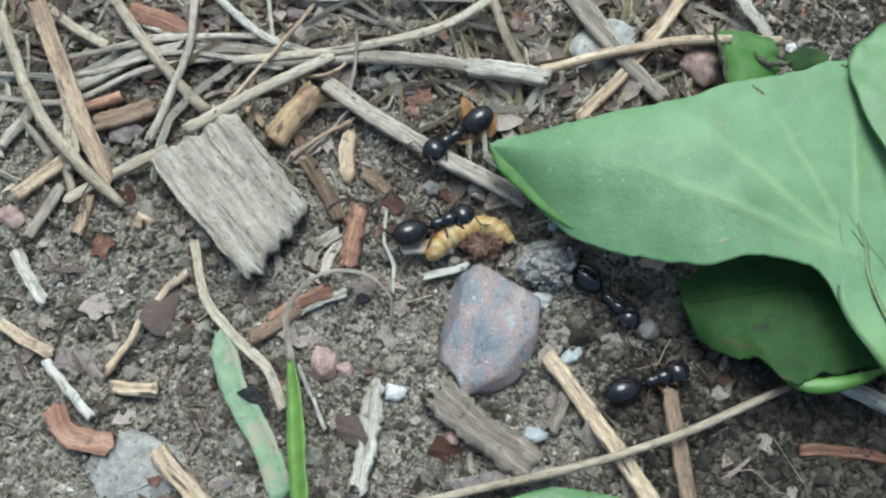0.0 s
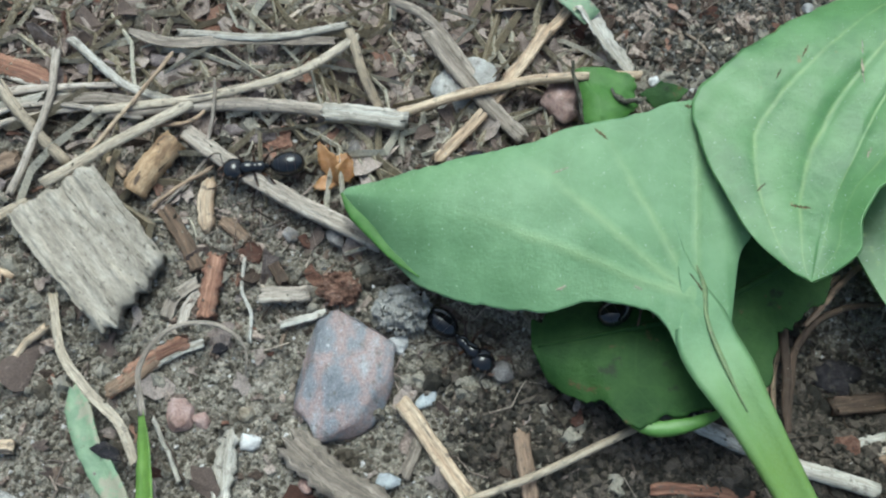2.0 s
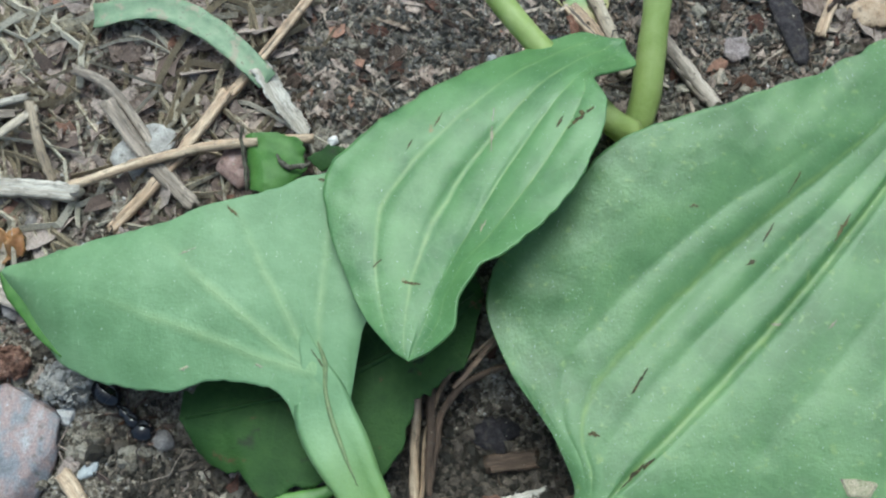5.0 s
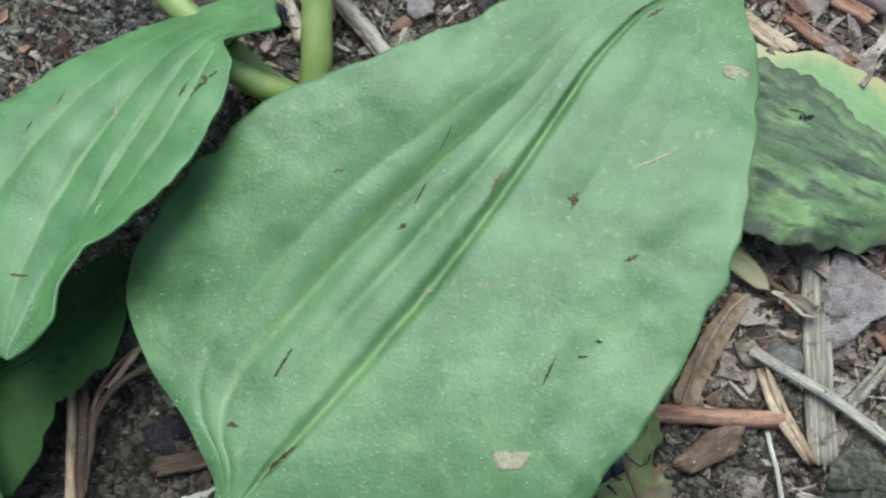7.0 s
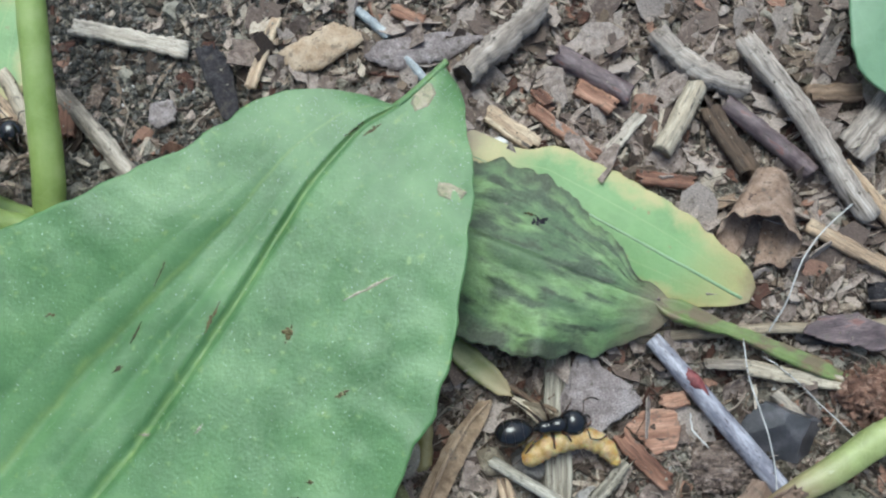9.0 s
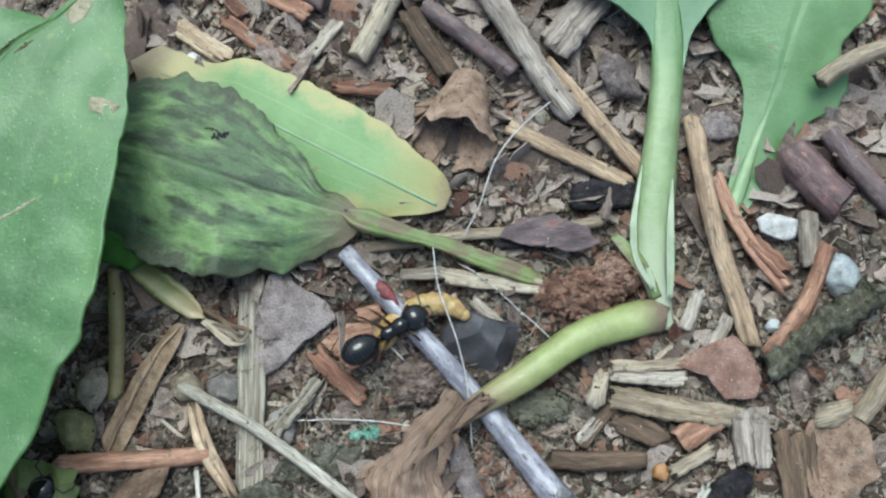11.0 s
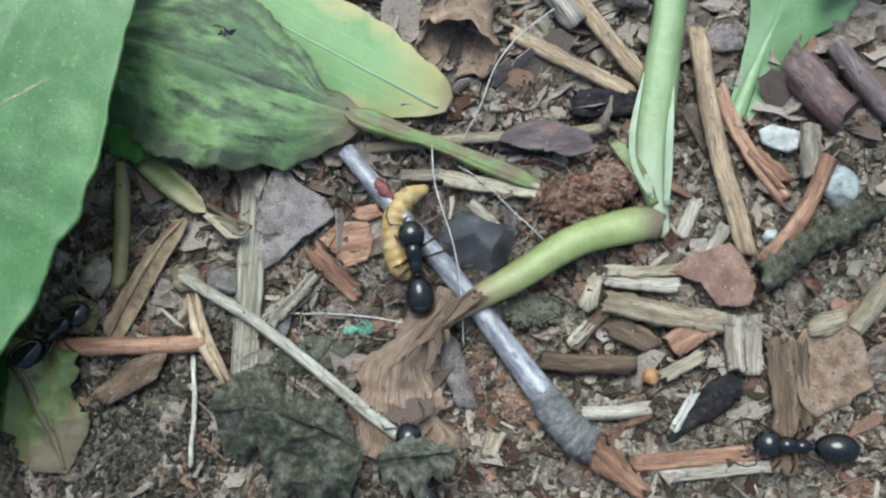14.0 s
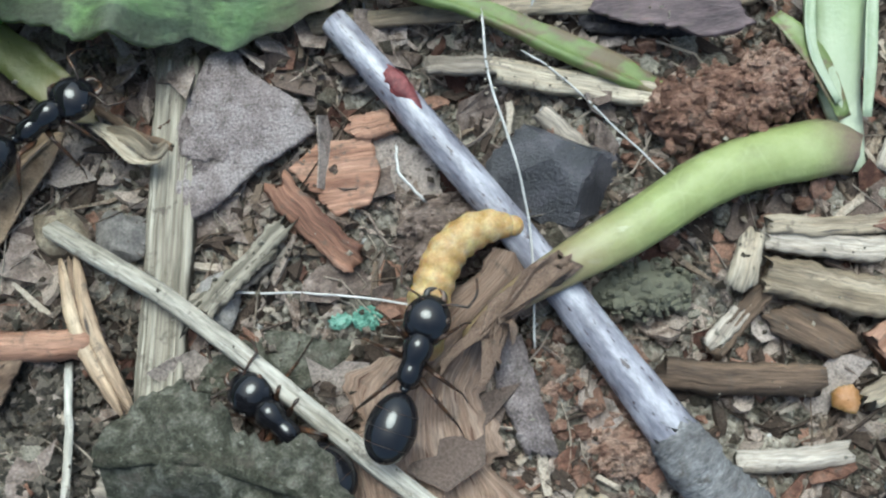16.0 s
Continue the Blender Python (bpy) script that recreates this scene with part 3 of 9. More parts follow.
def grit_soil():
    """Fine pale grit and dark humus packed together."""
    m = bpy.data.materials.new("moist_gritty_soil")
    m.use_nodes = True
    n, link = m.node_tree.nodes, m.node_tree.links.new
    b = n["Principled BSDF"]
    co = n.new("ShaderNodeTexCoord")
    warp = n.new("ShaderNodeTexNoise")
    link(co.outputs["Object"], warp.inputs["Vector"])
    warp.inputs["Scale"].default_value, warp.inputs["Detail"].default_value = 2500, 3
    bent = n.new("ShaderNodeVectorMath")
    bent.operation = "MULTIPLY_ADD"
    link(warp.outputs["Color"], bent.inputs[0])
    bent.inputs[1].default_value = (.00030, .00030, .00030)
    link(co.outputs["Object"], bent.inputs[2])
    tones, heights = [], []
    for size, lo, hi in ((.42, (.070, .057, .043), (.335, .303, .255)), (.2, (.10, .084, .065), (.38, .348, .30))):
        v = n.new("ShaderNodeTexVoronoi")
        link(bent.outputs[0], v.inputs["Vector"])
        v.inputs["Scale"].default_value = 1000 / size
        grey = n.new("ShaderNodeSeparateColor")
        link(v.outputs["Color"], grey.inputs[0])
        ramp = n.new("ShaderNodeValToRGB")
        e = ramp.color_ramp.elements
        e[0].color, e[1].color = (*lo, 1), (*hi, 1)
        mid = e.new(0.6)
        mid.color = (*(0.62 * a + 0.38 * c for a, c in zip(lo, hi)), 1)
        link(grey.outputs[0], ramp.inputs["Fac"])
        tones.append(ramp.outputs[0])
        heights.append(v.outputs["Distance"])
    cloud = n.new("ShaderNodeTexNoise")
    link(co.outputs["Object"], cloud.inputs["Vector"])
    cloud.inputs["Scale"].default_value, cloud.inputs["Detail"].default_value = 420, 5
    mix = n.new("ShaderNodeMix")
    mix.data_type = "RGBA"
    link(cloud.outputs["Fac"], mix.inputs["Factor"])
    link(tones[0], mix.inputs["A"])
    link(tones[1], mix.inputs["B"])
    fade = n.new("ShaderNodeMapRange")
    link(cloud.outputs["Fac"], fade.inputs["Value"])
    for key, v in (("From Min", .35), ("From Max", .65), ("To Min", .7), ("To Max", 1.15)):
        fade.inputs[key].default_value = v
    mul = n.new("ShaderNodeVectorMath")
    mul.operation = "SCALE"
    link(mix.outputs["Result"], mul.inputs[0])
    link(fade.outputs[0], mul.inputs["Scale"])
    link(mul.outputs[0], b.inputs["Base Color"])
    b.inputs["Roughness"].default_value = 0.85
    b.inputs["Specular IOR Level"].default_value = 0.25
    add = n.new("ShaderNodeMath")
    add.operation = "MULTIPLY_ADD"
    link(heights[1], add.inputs[0])
    add.inputs[1].default_value = 0.5
    link(heights[0], add.inputs[2])
    bp = n.new("ShaderNodeBump")
    bp.invert = True
    bp.inputs["Strength"].default_value, bp.inputs["Distance"].default_value = 0.9, 0.00022
    link(add.outputs[0], bp.inputs["Height"])
    link(bp.outputs[0], b.inputs["Normal"])
    return m


SOIL = grit_soil()
CRUMB = material("soil_crumb", [(.092, .078, .060), (.192, .170, .134), (.325, .298, .248)], 0.25, (1, 1, 1), .9, .10, .45, .2, False, 1.0, True, fine_size=.08, dirt=0.0)
SAND = material("sand_grain", [(.15, .136, .12), (.28, .262, .24), (.45, .435, .42)], 0.4, (1, 1, 1), .5, .03, .2, .45, False, 1.2, True, dirt=0.0)
LITTER = material("leaf_litter", [(.058, .042, .033), (.132, .097, .077), (.222, .170, .141), (.345, .282, .24)], 0.35, (1, 1, 1), .85, .06, .45, .2, False, .9, True, fine_size=.08)
RED_LITTER = material("russet_litter", [(.06, .028, .02), (.14, .072, .050), (.25, .145, .105)], 0.5, (1, 1, 1), .75, .05, .35, .25, False, 1.0, True)
PALE_LITTER = material("pale_litter", [(.14, .104, .077), (.265, .212, .164), (.385, .328, .268)], 0.5, (1, 1, 1), .7, .05, .3, .25, False, 1.0, True)
STRAW_LITTER = material("straw_litter", [(0.202, 0.166, 0.110), (0.368, 0.322, 0.235), (0.515, 0.478, 0.386)], 0.4, (1, 1, 1), .6, .04, .35, .3, False, .7, True)
BARK_LITTER = material("bark_scale_litter", [(.115, .086, .073), (.225, .178, .154), (.32, .268, .238)], 0.6, (1, 1, 1), .8, .06, .4, .25, False, .9, True)
HUMUS = material("humus_crumb", [(.06, .048, .037), (.12, .095, .074), (.24, .20, .165)], 0.2, (1, 1, 1), .9, .06, .45, .2, False, 1.0, True, fine_size=.06, dirt=0.0)
# Moist soil made darker still: the shade under the leaves is in this colour.
MOIST_SHADED_SOIL = material("moist_shaded_soil_crumb", [(.020, .017, .012), (.044, .036, .027), (.095, .078, .062)], 0.3, (1, 1, 1), .6, .06, .45, .4, False, 1.0, True, fine_size=.08, dirt=0.0)
SHADED_HUMUS = material("shaded_humus_crumb", [(.028, .024, .018), (.060, .050, .039), (.125, .105, .085)], 0.3, (1, 1, 1), .6, .06, .45, .4, False, 1.0, True, fine_size=.08, dirt=0.0)
STONE_GREY = material("grey_stone", [(.10, .092, .088), (.19, .175, .165), (.29, .27, .26)], 0.9, (1, 1, 1), .75, .06, .3, .3, False, .35)
STONE_PINK = material("pink_stone", [(.20, .125, .105), (.32, .22, .195), (.42, .32, .295)], 0.9, (1, 1, 1), .7, .06, .3, .3, False, .2)
STONE_PALE = material("pale_stone", [(.22, .21, .195), (.33, .32, .30), (.45, .44, .42)], 1.2, (1, 1, 1), .7, .08, .3, .3, False, .2)
STONE_TAN = material("tan_stone", [(.15, .12, .085), (.26, .22, .165), (.36, .32, .25)], 0.9, (1, 1, 1), .7, .06, .3, .3, False, .3)
STONE_WHITE = material("white_quartz", [(.30, .29, .28), (.45, .44, .43), (.60, .60, .59)], 0.9, (1, 1, 1), .45, .05, .15, .5, False, .2)
STONE_BLUE = material("blue_grey_quartz", [(.20, .215, .23), (.30, .325, .34), (.42, .445, .455)], 0.9, (1, 1, 1), .35, .03, .15, .5, False, .2)
COAL = material("black_glossy_stone", [(.018, .018, .022), (.036, .035, .042), (.085, .08, .092)], 1.4, (1, 1, 1), .32, .05, .3, .6, False, .0, dirt=.25)
OLIVE = material("olive_stone", [(.105, .10, .042), (.165, .155, .07), (.22, .21, .11)], 0.9, (1, 1, 1), .6, .06, .3, .3, False, .3)
LICHEN = material("turquoise_lichen", [(.10, .22, .17), (.20, .38, .30), (.34, .50, .42)], 0.3, (1, 1, 1), .9, .06, .3, .15, False, .2, dirt=0.0)
HAIR = material("white_fibre", [(.30, .29, .28), (.42, .41, .40), (.55, .54, .53)], 1.0, (1, 1, 1), .4, .01, .15, .5, False, .2, dirt=0.0)


QUARTZ = material("smoky_rose_quartz", [(.125, .133, .152), (.185, .193, .213), (.265, .195, .185), (.31, .31, .325)], 1.7, (1, .6, 1), .38, .06, .3, .5, False, .0, speckle=((.36, .36, .37), .25, .66), dirt=.45)


def green(name, colours, vein, veins=(), rough=0.42, through=0.22, blotch=None, edge=None, grade=(), rays=None, size=4.0, bump=.06, gloss=.65):
    """A leaf: soft colour clouds, paler veins that run with the blade, a fine matt relief, light coming through."""
    m = bpy.data.materials.new(name)
    m.use_nodes = True
    n, link = m.node_tree.nodes, m.node_tree.links.new
    b, out = n["Principled BSDF"], n["Material Output"]
    co = n.new("ShaderNodeTexCoord")

    def noise_of(sz, detail=3.0, stretch=(1, 1, 1), source="Object"):
        mp, t = n.new("ShaderNodeMapping"), n.new("ShaderNodeTexNoise")
        link(co.outputs[source], mp.inputs["Vector"])
        mp.inputs["Scale"].default_value = [(1000.0 if source == "Object" else 1.0) * k / sz for k in stretch]
        link(mp.outputs[0], t.inputs["Vector"])
        t.inputs["Scale"].default_value, t.inputs["Detail"].default_value, t.inputs["Roughness"].default_value = 1.0, detail, 0.6
        return t.outputs["Fac"]

    def band(value, lo, hi, a=0.0, c=1.0):
        r = n.new("ShaderNodeMapRange")
        link(value, r.inputs["Value"])
        for key, v in (("From Min", lo), ("From Max", hi), ("To Min", a), ("To Max", c)):
            r.inputs[key].default_value = v
        return r.outputs[0]

    def blend(f, a, c):
        mix = n.new("ShaderNodeMix")
        mix.data_type = "RGBA"
        link(f, mix.inputs["Factor"])
        for key, v in (("A", a), ("B", c)):
            if isinstance(v, tuple):
                mix.inputs[key].default_value = (*v, 1)
            else:
                link(v, mix.inputs[key])
        return mix.outputs["Result"]

    def calc(op, *args):
        k = n.new("ShaderNodeMath")
        k.operation = op
        for i, v in enumerate(args):
            if isinstance(v, (int, float)):
                k.inputs[i].default_value = v
            else:
                link(v, k.inputs[i])
        return k.outputs[0]

    cloud, fine = noise_of(size, 4.0), noise_of(0.22, 5.0)
    ramp = n.new("ShaderNodeValToRGB")
    e = ramp.color_ramp.elements
    while len(e) < len(colours):
        e.new(0.5)
    for k, c in enumerate(colours):
        e[k].position, e[k].color = 0.32 + 0.36 * k / (len(colours) - 1), (*c, 1)
    link(cloud, ramp.inputs["Fac"])
    colour = ramp.outputs["Color"]
    split = n.new("ShaderNodeSeparateXYZ")
    link(co.outputs["UV"], split.inputs[0])
    wob = calc("MULTIPLY", calc("SUBTRACT", noise_of(2.5, 2.0), 0.5), 0.05)
    across = calc("ADD", split.outputs["Y"], wob)
    if veins:
        near = None
        for v in veins:
            d = calc("ABSOLUTE", calc("SUBTRACT", across, v))
            near = d if near is None else calc("MINIMUM", near, d)
        line = calc("MULTIPLY", band(near, 0.0, 0.022, 0.9, 0.0), band(noise_of(1.5), 0.3, 0.6, 0.25, 0.8))
        colour = blend(line, colour, vein)
    # fine side veins
    net = n.new("ShaderNodeTexVoronoi")
    net.feature = "DISTANCE_TO_EDGE"
    mp = n.new("ShaderNodeMapping")
    link(co.outputs["Object"], mp.inputs["Vector"])
    mp.inputs["Scale"].default_value = (520, 520, 520)
    link(mp.outputs[0], net.inputs["Vector"])
    net.inputs["Scale"].default_value = 1.0
    colour = blend(band(net.outputs["Distance"], 0.0, 0.05, 0.3, 0.0), colour, colours[-1])
    relief_line = None
    if rays:
        where = n.new("ShaderNodeSeparateXYZ")
        link(n.new("ShaderNodeNewGeometry").outputs["Position"], where.inputs[0])
        for x0, y0, x1, y1, wide in rays:
            long = math.hypot(x1 - x0, y1 - y0)
            ux, uy = (x1 - x0) / long, (y1 - y0) / long
            px, py = calc("SUBTRACT", where.outputs["X"], x0 * MM), calc("SUBTRACT", where.outputs["Y"], y0 * MM)
            along = calc("ADD", calc("MULTIPLY", px, ux), calc("MULTIPLY", py, uy))
            off = calc("ABSOLUTE", calc("ADD", calc("SUBTRACT", calc("MULTIPLY", px, uy), calc("MULTIPLY", py, ux)), calc("MULTIPLY", calc("SUBTRACT", noise_of(5.0, 3.0), 0.5), 0.9 * MM)))
            line = calc("MULTIPLY", band(off, 0.0, wide * MM, 1.0, 0.0), calc("MULTIPLY", band(along, -1.5 * MM, 0.5 * MM), band(along, 0.55 * long * MM, long * MM, 1.0, 0.0)))
            relief_line = line if relief_line is None else calc("MAXIMUM", relief_line, line)
        colour = blend(calc("MULTIPLY", relief_line, band(noise_of(1.2, 3.0), 0.3, 0.65, 0.35, 0.85)), colour, vein)
    if blotch:
        for c, sz, level, stretch, *where_from in blotch:
            colour = blend(band(noise_of(sz, 6.0, stretch, *where_from), level, level + (0.10 if where_from else 0.06)), colour, c)
    if edge:
        rim = calc("ADD", calc("ABSOLUTE", split.outputs["Y"]), calc("MULTIPLY", calc("SUBTRACT", noise_of(1.6, 4.0), 0.5), edge[3]))
        colour = blend(band(rim, edge[1], edge[2]), colour, edge[0])
    for c, lo, hi in grade:
        place = calc("ADD", split.outputs["X"], calc("MULTIPLY", calc("SUBTRACT", noise_of(1.2, 4.0), 0.5), 2.5 if max(lo, hi) > 2 else 0.1))
        colour = blend(band(place, lo, hi), colour, c)
    colour = blend(band(fine, 0.35, 0.7, 0.0, 0.20), colour, colours[-1])
    link(colour, b.inputs["Base Color"])
    b.inputs["Roughness"].default_value = rough
    b.inputs["Specular IOR Level"].default_value = gloss
    bp = n.new("ShaderNodeBump")
    bp.inputs["Strength"].default_value, bp.inputs["Distance"].default_value = 0.8, bump * MM
    high = calc("ADD", fine, noise_of(0.8, 3.0))
    if relief_line is not None:
        high = calc("ADD", high, calc("MULTIPLY", relief_line, 1.2))
    link(high, bp.inputs["Height"])
    link(bp.outputs[0], b.inputs["Normal"])
    tr = n.new("ShaderNodeBsdfTranslucent")
    lit = n.new("ShaderNodeMix")
    lit.data_type = "RGBA"
    lit.inputs["Factor"].default_value = 0.6
    link(colour, lit.inputs["A"])
    lit.inputs["B"].default_value = (.50, .62, .14, 1)
    link(lit.outputs["Result"] if through > 0.1 else colour, tr.inputs["Color"])
    mix = n.new("ShaderNodeMixShader")
    mix.inputs[0].default_value = through
    link(b.outputs[0], mix.inputs[1])
    link(tr.outputs[0], mix.inputs[2])
    link(mix.outputs[0], out.inputs["Surface"])
    return m


FRESH = [(.056, .136, .044), (.104, .212, .081), (.160, .286, .117)]
PALE_VEIN = (.25, .35, .11)
LEAF = green("plantain_leaf_green", FRESH, PALE_VEIN, (0.0, .35), size=5.5, rough=.38, gloss=.58, through=.30, blotch=[((.185, .285, .095), .8, .61, (1, 1, 1)), ((.20, .115, .06), 1.6, .735, (1, 1, 1))])
TORN_VEINS = (
    (-31.4, -5.6, -38.3, 6.7, 0.50), (-31.4, -5.6, -44.3, 4.2, 0.55), (-31.4, -5.6, -49.4, -0.1, 0.55), (-31.4, -5.6, -31.2, 9.1, 0.45), (-31.4, -5.6, -34.6, -4.2, 0.40)
)
TORN_LEAF = green("torn_leaf_green", [(.108, .208, .092), (.145, .262, .124), (.188, .315, .162)], (.26, .37, .18), (), rough=.5, gloss=.45, blotch=[((.24, .15, .09), 1.4, .76, (1, 1, 1))], rays=TORN_VEINS, through=.2)
CURLED_LEAF = green("curled_leaf_green", [(.050, .136, .042), (.090, .202, .066), (.130, .260, .098)], (.25, .34, .12), (-.55, -.2, .12, .5), blotch=[((.20, .14, .05), 1.0, .68, (1, .5, 1))])
BACK_LEAF = green("spotted_leaf_green", [(.085, .178, .062), (.120, .230, .090), (.16, .285, .125)], (.21, .32, .14), (0.0,), blotch=[((.16, .10, .06), 1.3, .67, (1, 1, 1))])
UPRIGHT_LEAF = green("upright_leaf_green", [(.100, .190, .098), (.138, .245, .135), (.18, .30, .175)], (.24, .34, .19), (0.0,), size=5.0)
# Greens far darker than the other leaves: leaf shade is put into this colour.
SHADE_LEAF = green("shaded_leaf_green", [(.012, .036, .008), (.021, .055, .012), (.034, .078, .018)], (.06, .105, .03), (0.0,), rough=.6, through=.09, gloss=.18, bump=.10, blotch=[((.085, .05, .026), 1.8, .64, (1, 1, 1)), ((.02, .03, .015), 2.5, .62, (1, 1, 1))])
MOTTLED = green("mottled_leaf", [(.135, .225, .085), (.200, .315, .125), (.280, .400, .185)], (.24, .34, .16), (0.0,), rough=.6, through=.26, blotch=[((.080, .135, .065), 1.0, .46, (3.2, 2.0, 1), "UV"), ((.044, .060, .040), 1.0, .50, (4.5, 3.6, 1), "UV"), ((.024, .024, .024), 1.0, .555, (6.0, 5.0, 1), "UV"), ((.22, .19, .15), .5, .68, (.6, 1.2, 1))], edge=((.042, .045, .034), .75, .98, .9), size=1.6, bump=.12, grade=(((.17, .12, .085), .17, .04),))
YELLOWING = green("yellowing_leaf", [(.13, .245, .085), (.17, .305, .11), (.21, .345, .135)], (.30, .40, .17), (-.4, 0.0, .4), rough=.5, edge=((.43, .365, .165), .58, 1.0, 1.1), blotch=[((.24, .155, .08), 1.1, .63, (1, 1, 1))], grade=(((.37, .32, .13), .24, .04), ((.20, .135, .08), .06, .0), ((.43, .37, .18), .72, .84), ((.25, .18, .115), .86, .95)))
STALK = green("leaf_stalk_green", [(.24, .325, .085), (.31, .405, .125), (.38, .47, .18)], (.38, .48, .22), (), rough=.4, through=.3, size=2.0)
OLD_STALK = green("old_stalk_green", [(.21, .242, .085), (.275, .318, .118), (.345, .385, .17)], (.34, .32, .20), (), rough=.42, through=.15, blotch=[((.17, .13, .08), .8, .67, (.35, 1, 1)), ((.40, .42, .26), .5, .66, (.3, 1, 1))], size=2.2, grade=(((.155, .085, .085), 43.4, 40.7), ((.24, .165, .10), 50.5, 56.0)))
PALE_GREEN = green("pale_vein_green", [(.18, .27, .13), (.215, .315, .16), (.25, .35, .19)], (.34, .44, .24), (), through=.1, size=2.0)
WHITE_STALK = green("whitening_stalk", [(.185, .255, .115), (.24, .32, .155), (.30, .38, .205)], (.36, .46, .24), (), rough=.4, through=.15, size=2.0, grade=(((.47, .51, .38), 38.5, 32.0), ((.115, .222, .085), 45.0, 52.0)))
SHEATH = green("whitish_sheath", [(.26, .33, .19), (.34, .40, .27), (.42, .47, .36)], (.5, .55, .4), (), rough=.4, through=.2, size=1.5)
TORN_STALK = green("torn_leaf_stalk", [(.108, .208, .092), (.145, .262, .124), (.188, .315, .162)], (.26, .37, .18), (), rough=.5, gloss=.45, through=.15, grade=(((.140, .235, .050), 27.0, 37.0),))
LIMP_STALK = green("limp_stalk_olive", [(.11, .145, .046), (.15, .200, .062), (.20, .25, .092)], (.26, .24, .14), (), rough=.45, through=.2, blotch=[((.15, .105, .065), 1.2, .50, (.5, 1, 1)), ((.07, .05, .035), .5, .66, (1, 1, 1))], size=1.4, grade=(((.17, .115, .075), 28.2, 26.4),))
SCALE = green("amber_bud_scale", [(.30, .12, .045), (.50, .235, .10), (.62, .38, .22)], (.58, .40, .26), (), rough=.4, through=.45, blotch=[((.18, .07, .04), .8, .64, (1, 1, 1))], size=.8)
GROOVE = green("groove_olive", [(.08, .125, .045), (.11, .165, .06), (.15, .20, .08)], (.16, .13, .07), (), rough=.6, through=.05, blotch=[((.07, .05, .03), .5, .62, (1, 1, 1))], size=.6)
FOLD = green("folded_edge_green", [(.07, .17, .03), (.10, .225, .045), (.14, .28, .065)], (.22, .32, .10), (), rough=.4, through=.25, size=1.5)
FADING = green("fading_leaf_green", [(.075, .105, .028), (.12, .16, .045), (.175, .21, .075)], (.20, .21, .10), (0.0,), rough=.5, through=.15, blotch=[((.13, .095, .045), 1.6, .56, (1, 1, 1))], size=2.0, bump=.12, grade=(((.115, .078, .05), .62, .78),))
# Darker copy of the fold green, with the fold's shade put into it.
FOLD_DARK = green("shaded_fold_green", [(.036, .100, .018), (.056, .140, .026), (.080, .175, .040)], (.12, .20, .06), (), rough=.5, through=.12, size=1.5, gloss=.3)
SHEATH_TAN = green("olive_tan_sheath", [(.13, .145, .045), (.175, .185, .065), (.22, .225, .09)], (.25, .24, .12), (), rough=.4, through=.2, size=1.5, grade=(((.36, .28, .16), 521.0, 524.0),))
STEM_TAN = green("olive_tan_stem", [(.20, .16, .06), (.275, .225, .095), (.34, .29, .14)], (.30, .26, .13), (), rough=.45, through=.2, blotch=[((.16, .11, .06), .9, .66, (.5, 1, 1))], size=1.4)
SPROUT = green("grass_green", [(.095, .19, .028), (.135, .25, .040), (.18, .31, .06)], (.22, .34, .10), (), rough=.4, through=.3, size=1.2, blotch=[((.20, .19, .09), .8, .66, (1, 1, 1))])
DRY_BLADE = green("drying_blade", [(.12, .195, .115), (.17, .26, .15), (.235, .31, .195)], (.34, .36, .27), (), rough=.6, through=.15, blotch=[((.27, .25, .18), 1.6, .53, (1, 1, 1)), ((.10, .08, .06), .5, .62, (1, 1, 1))], size=1.0)


def smooth_black():
    m = bpy.data.materials.new("black_chitin")
    m.use_nodes = True
    n, link = m.node_tree.nodes, m.node_tree.links.new
    b = n["Principled BSDF"]
    co, t, r = n.new("ShaderNodeTexCoord"), n.new("ShaderNodeTexNoise"), n.new("ShaderNodeValToRGB")
    link(co.outputs["Object"], t.inputs["Vector"])
    t.inputs["Scale"].default_value, t.inputs["Detail"].default_value = 2500, 4
    r.color_ramp.elements[0].color, r.color_ramp.elements[1].color = (.004, .004, .006, 1), (.012, .012, .014, 1)
    link(t.outputs["Fac"], r.inputs["Fac"])
    link(r.outputs[0], b.inputs["Base Color"])
    b.inputs["Roughness"].default_value = 0.07
    b.inputs["Specular IOR Level"].default_value = 0.5
    bp = n.new("ShaderNodeBump")
    bp.inputs["Strength"].default_value, bp.inputs["Distance"].default_value = 0.15, 0.00001
    link(t.outputs["Fac"], bp.inputs["Height"])
    link(bp.outputs[0], b.inputs["Normal"])
    return m


CHITIN = smooth_black()
LEG = material("dark_leg_chitin", [(.010, .007, .006), (.030, .016, .010), (.10, .045, .02)], 0.5, (1, 1, 1), .35, .01, .2, .5, False, .1, dirt=0.0)


def grub_skin():
    m = material("amber_grub_skin", [(.31, .18, .055), (.40, .275, .115), (.48, .38, .20)], 0.7, (1, 1, 1), .38, .03, .2, .5, False, .1, dirt=0.0)
    b = m.node_tree.nodes["Principled BSDF"]
    b.inputs["Subsurface Weight"].default_value = 1.0
    b.inputs["Subsurface Radius"].default_value = (.0011, .0006, .0002)
    b.inputs["Coat Weight"].default_value = 0.1
    return m


GRUB = grub_skin()

# ---- the ground: one sheet from under the camera to the horizon ----
def far_steps(lo, hi, step, reach):
    mid = np.arange(lo, hi + step / 2, step)
    out, d = [], step
    while sum(out) < reach:
        d *= 1.33
        out.append(d)
    out = np.cumsum(out)
    return np.r_[(lo - out)[::-1], mid, hi + out]


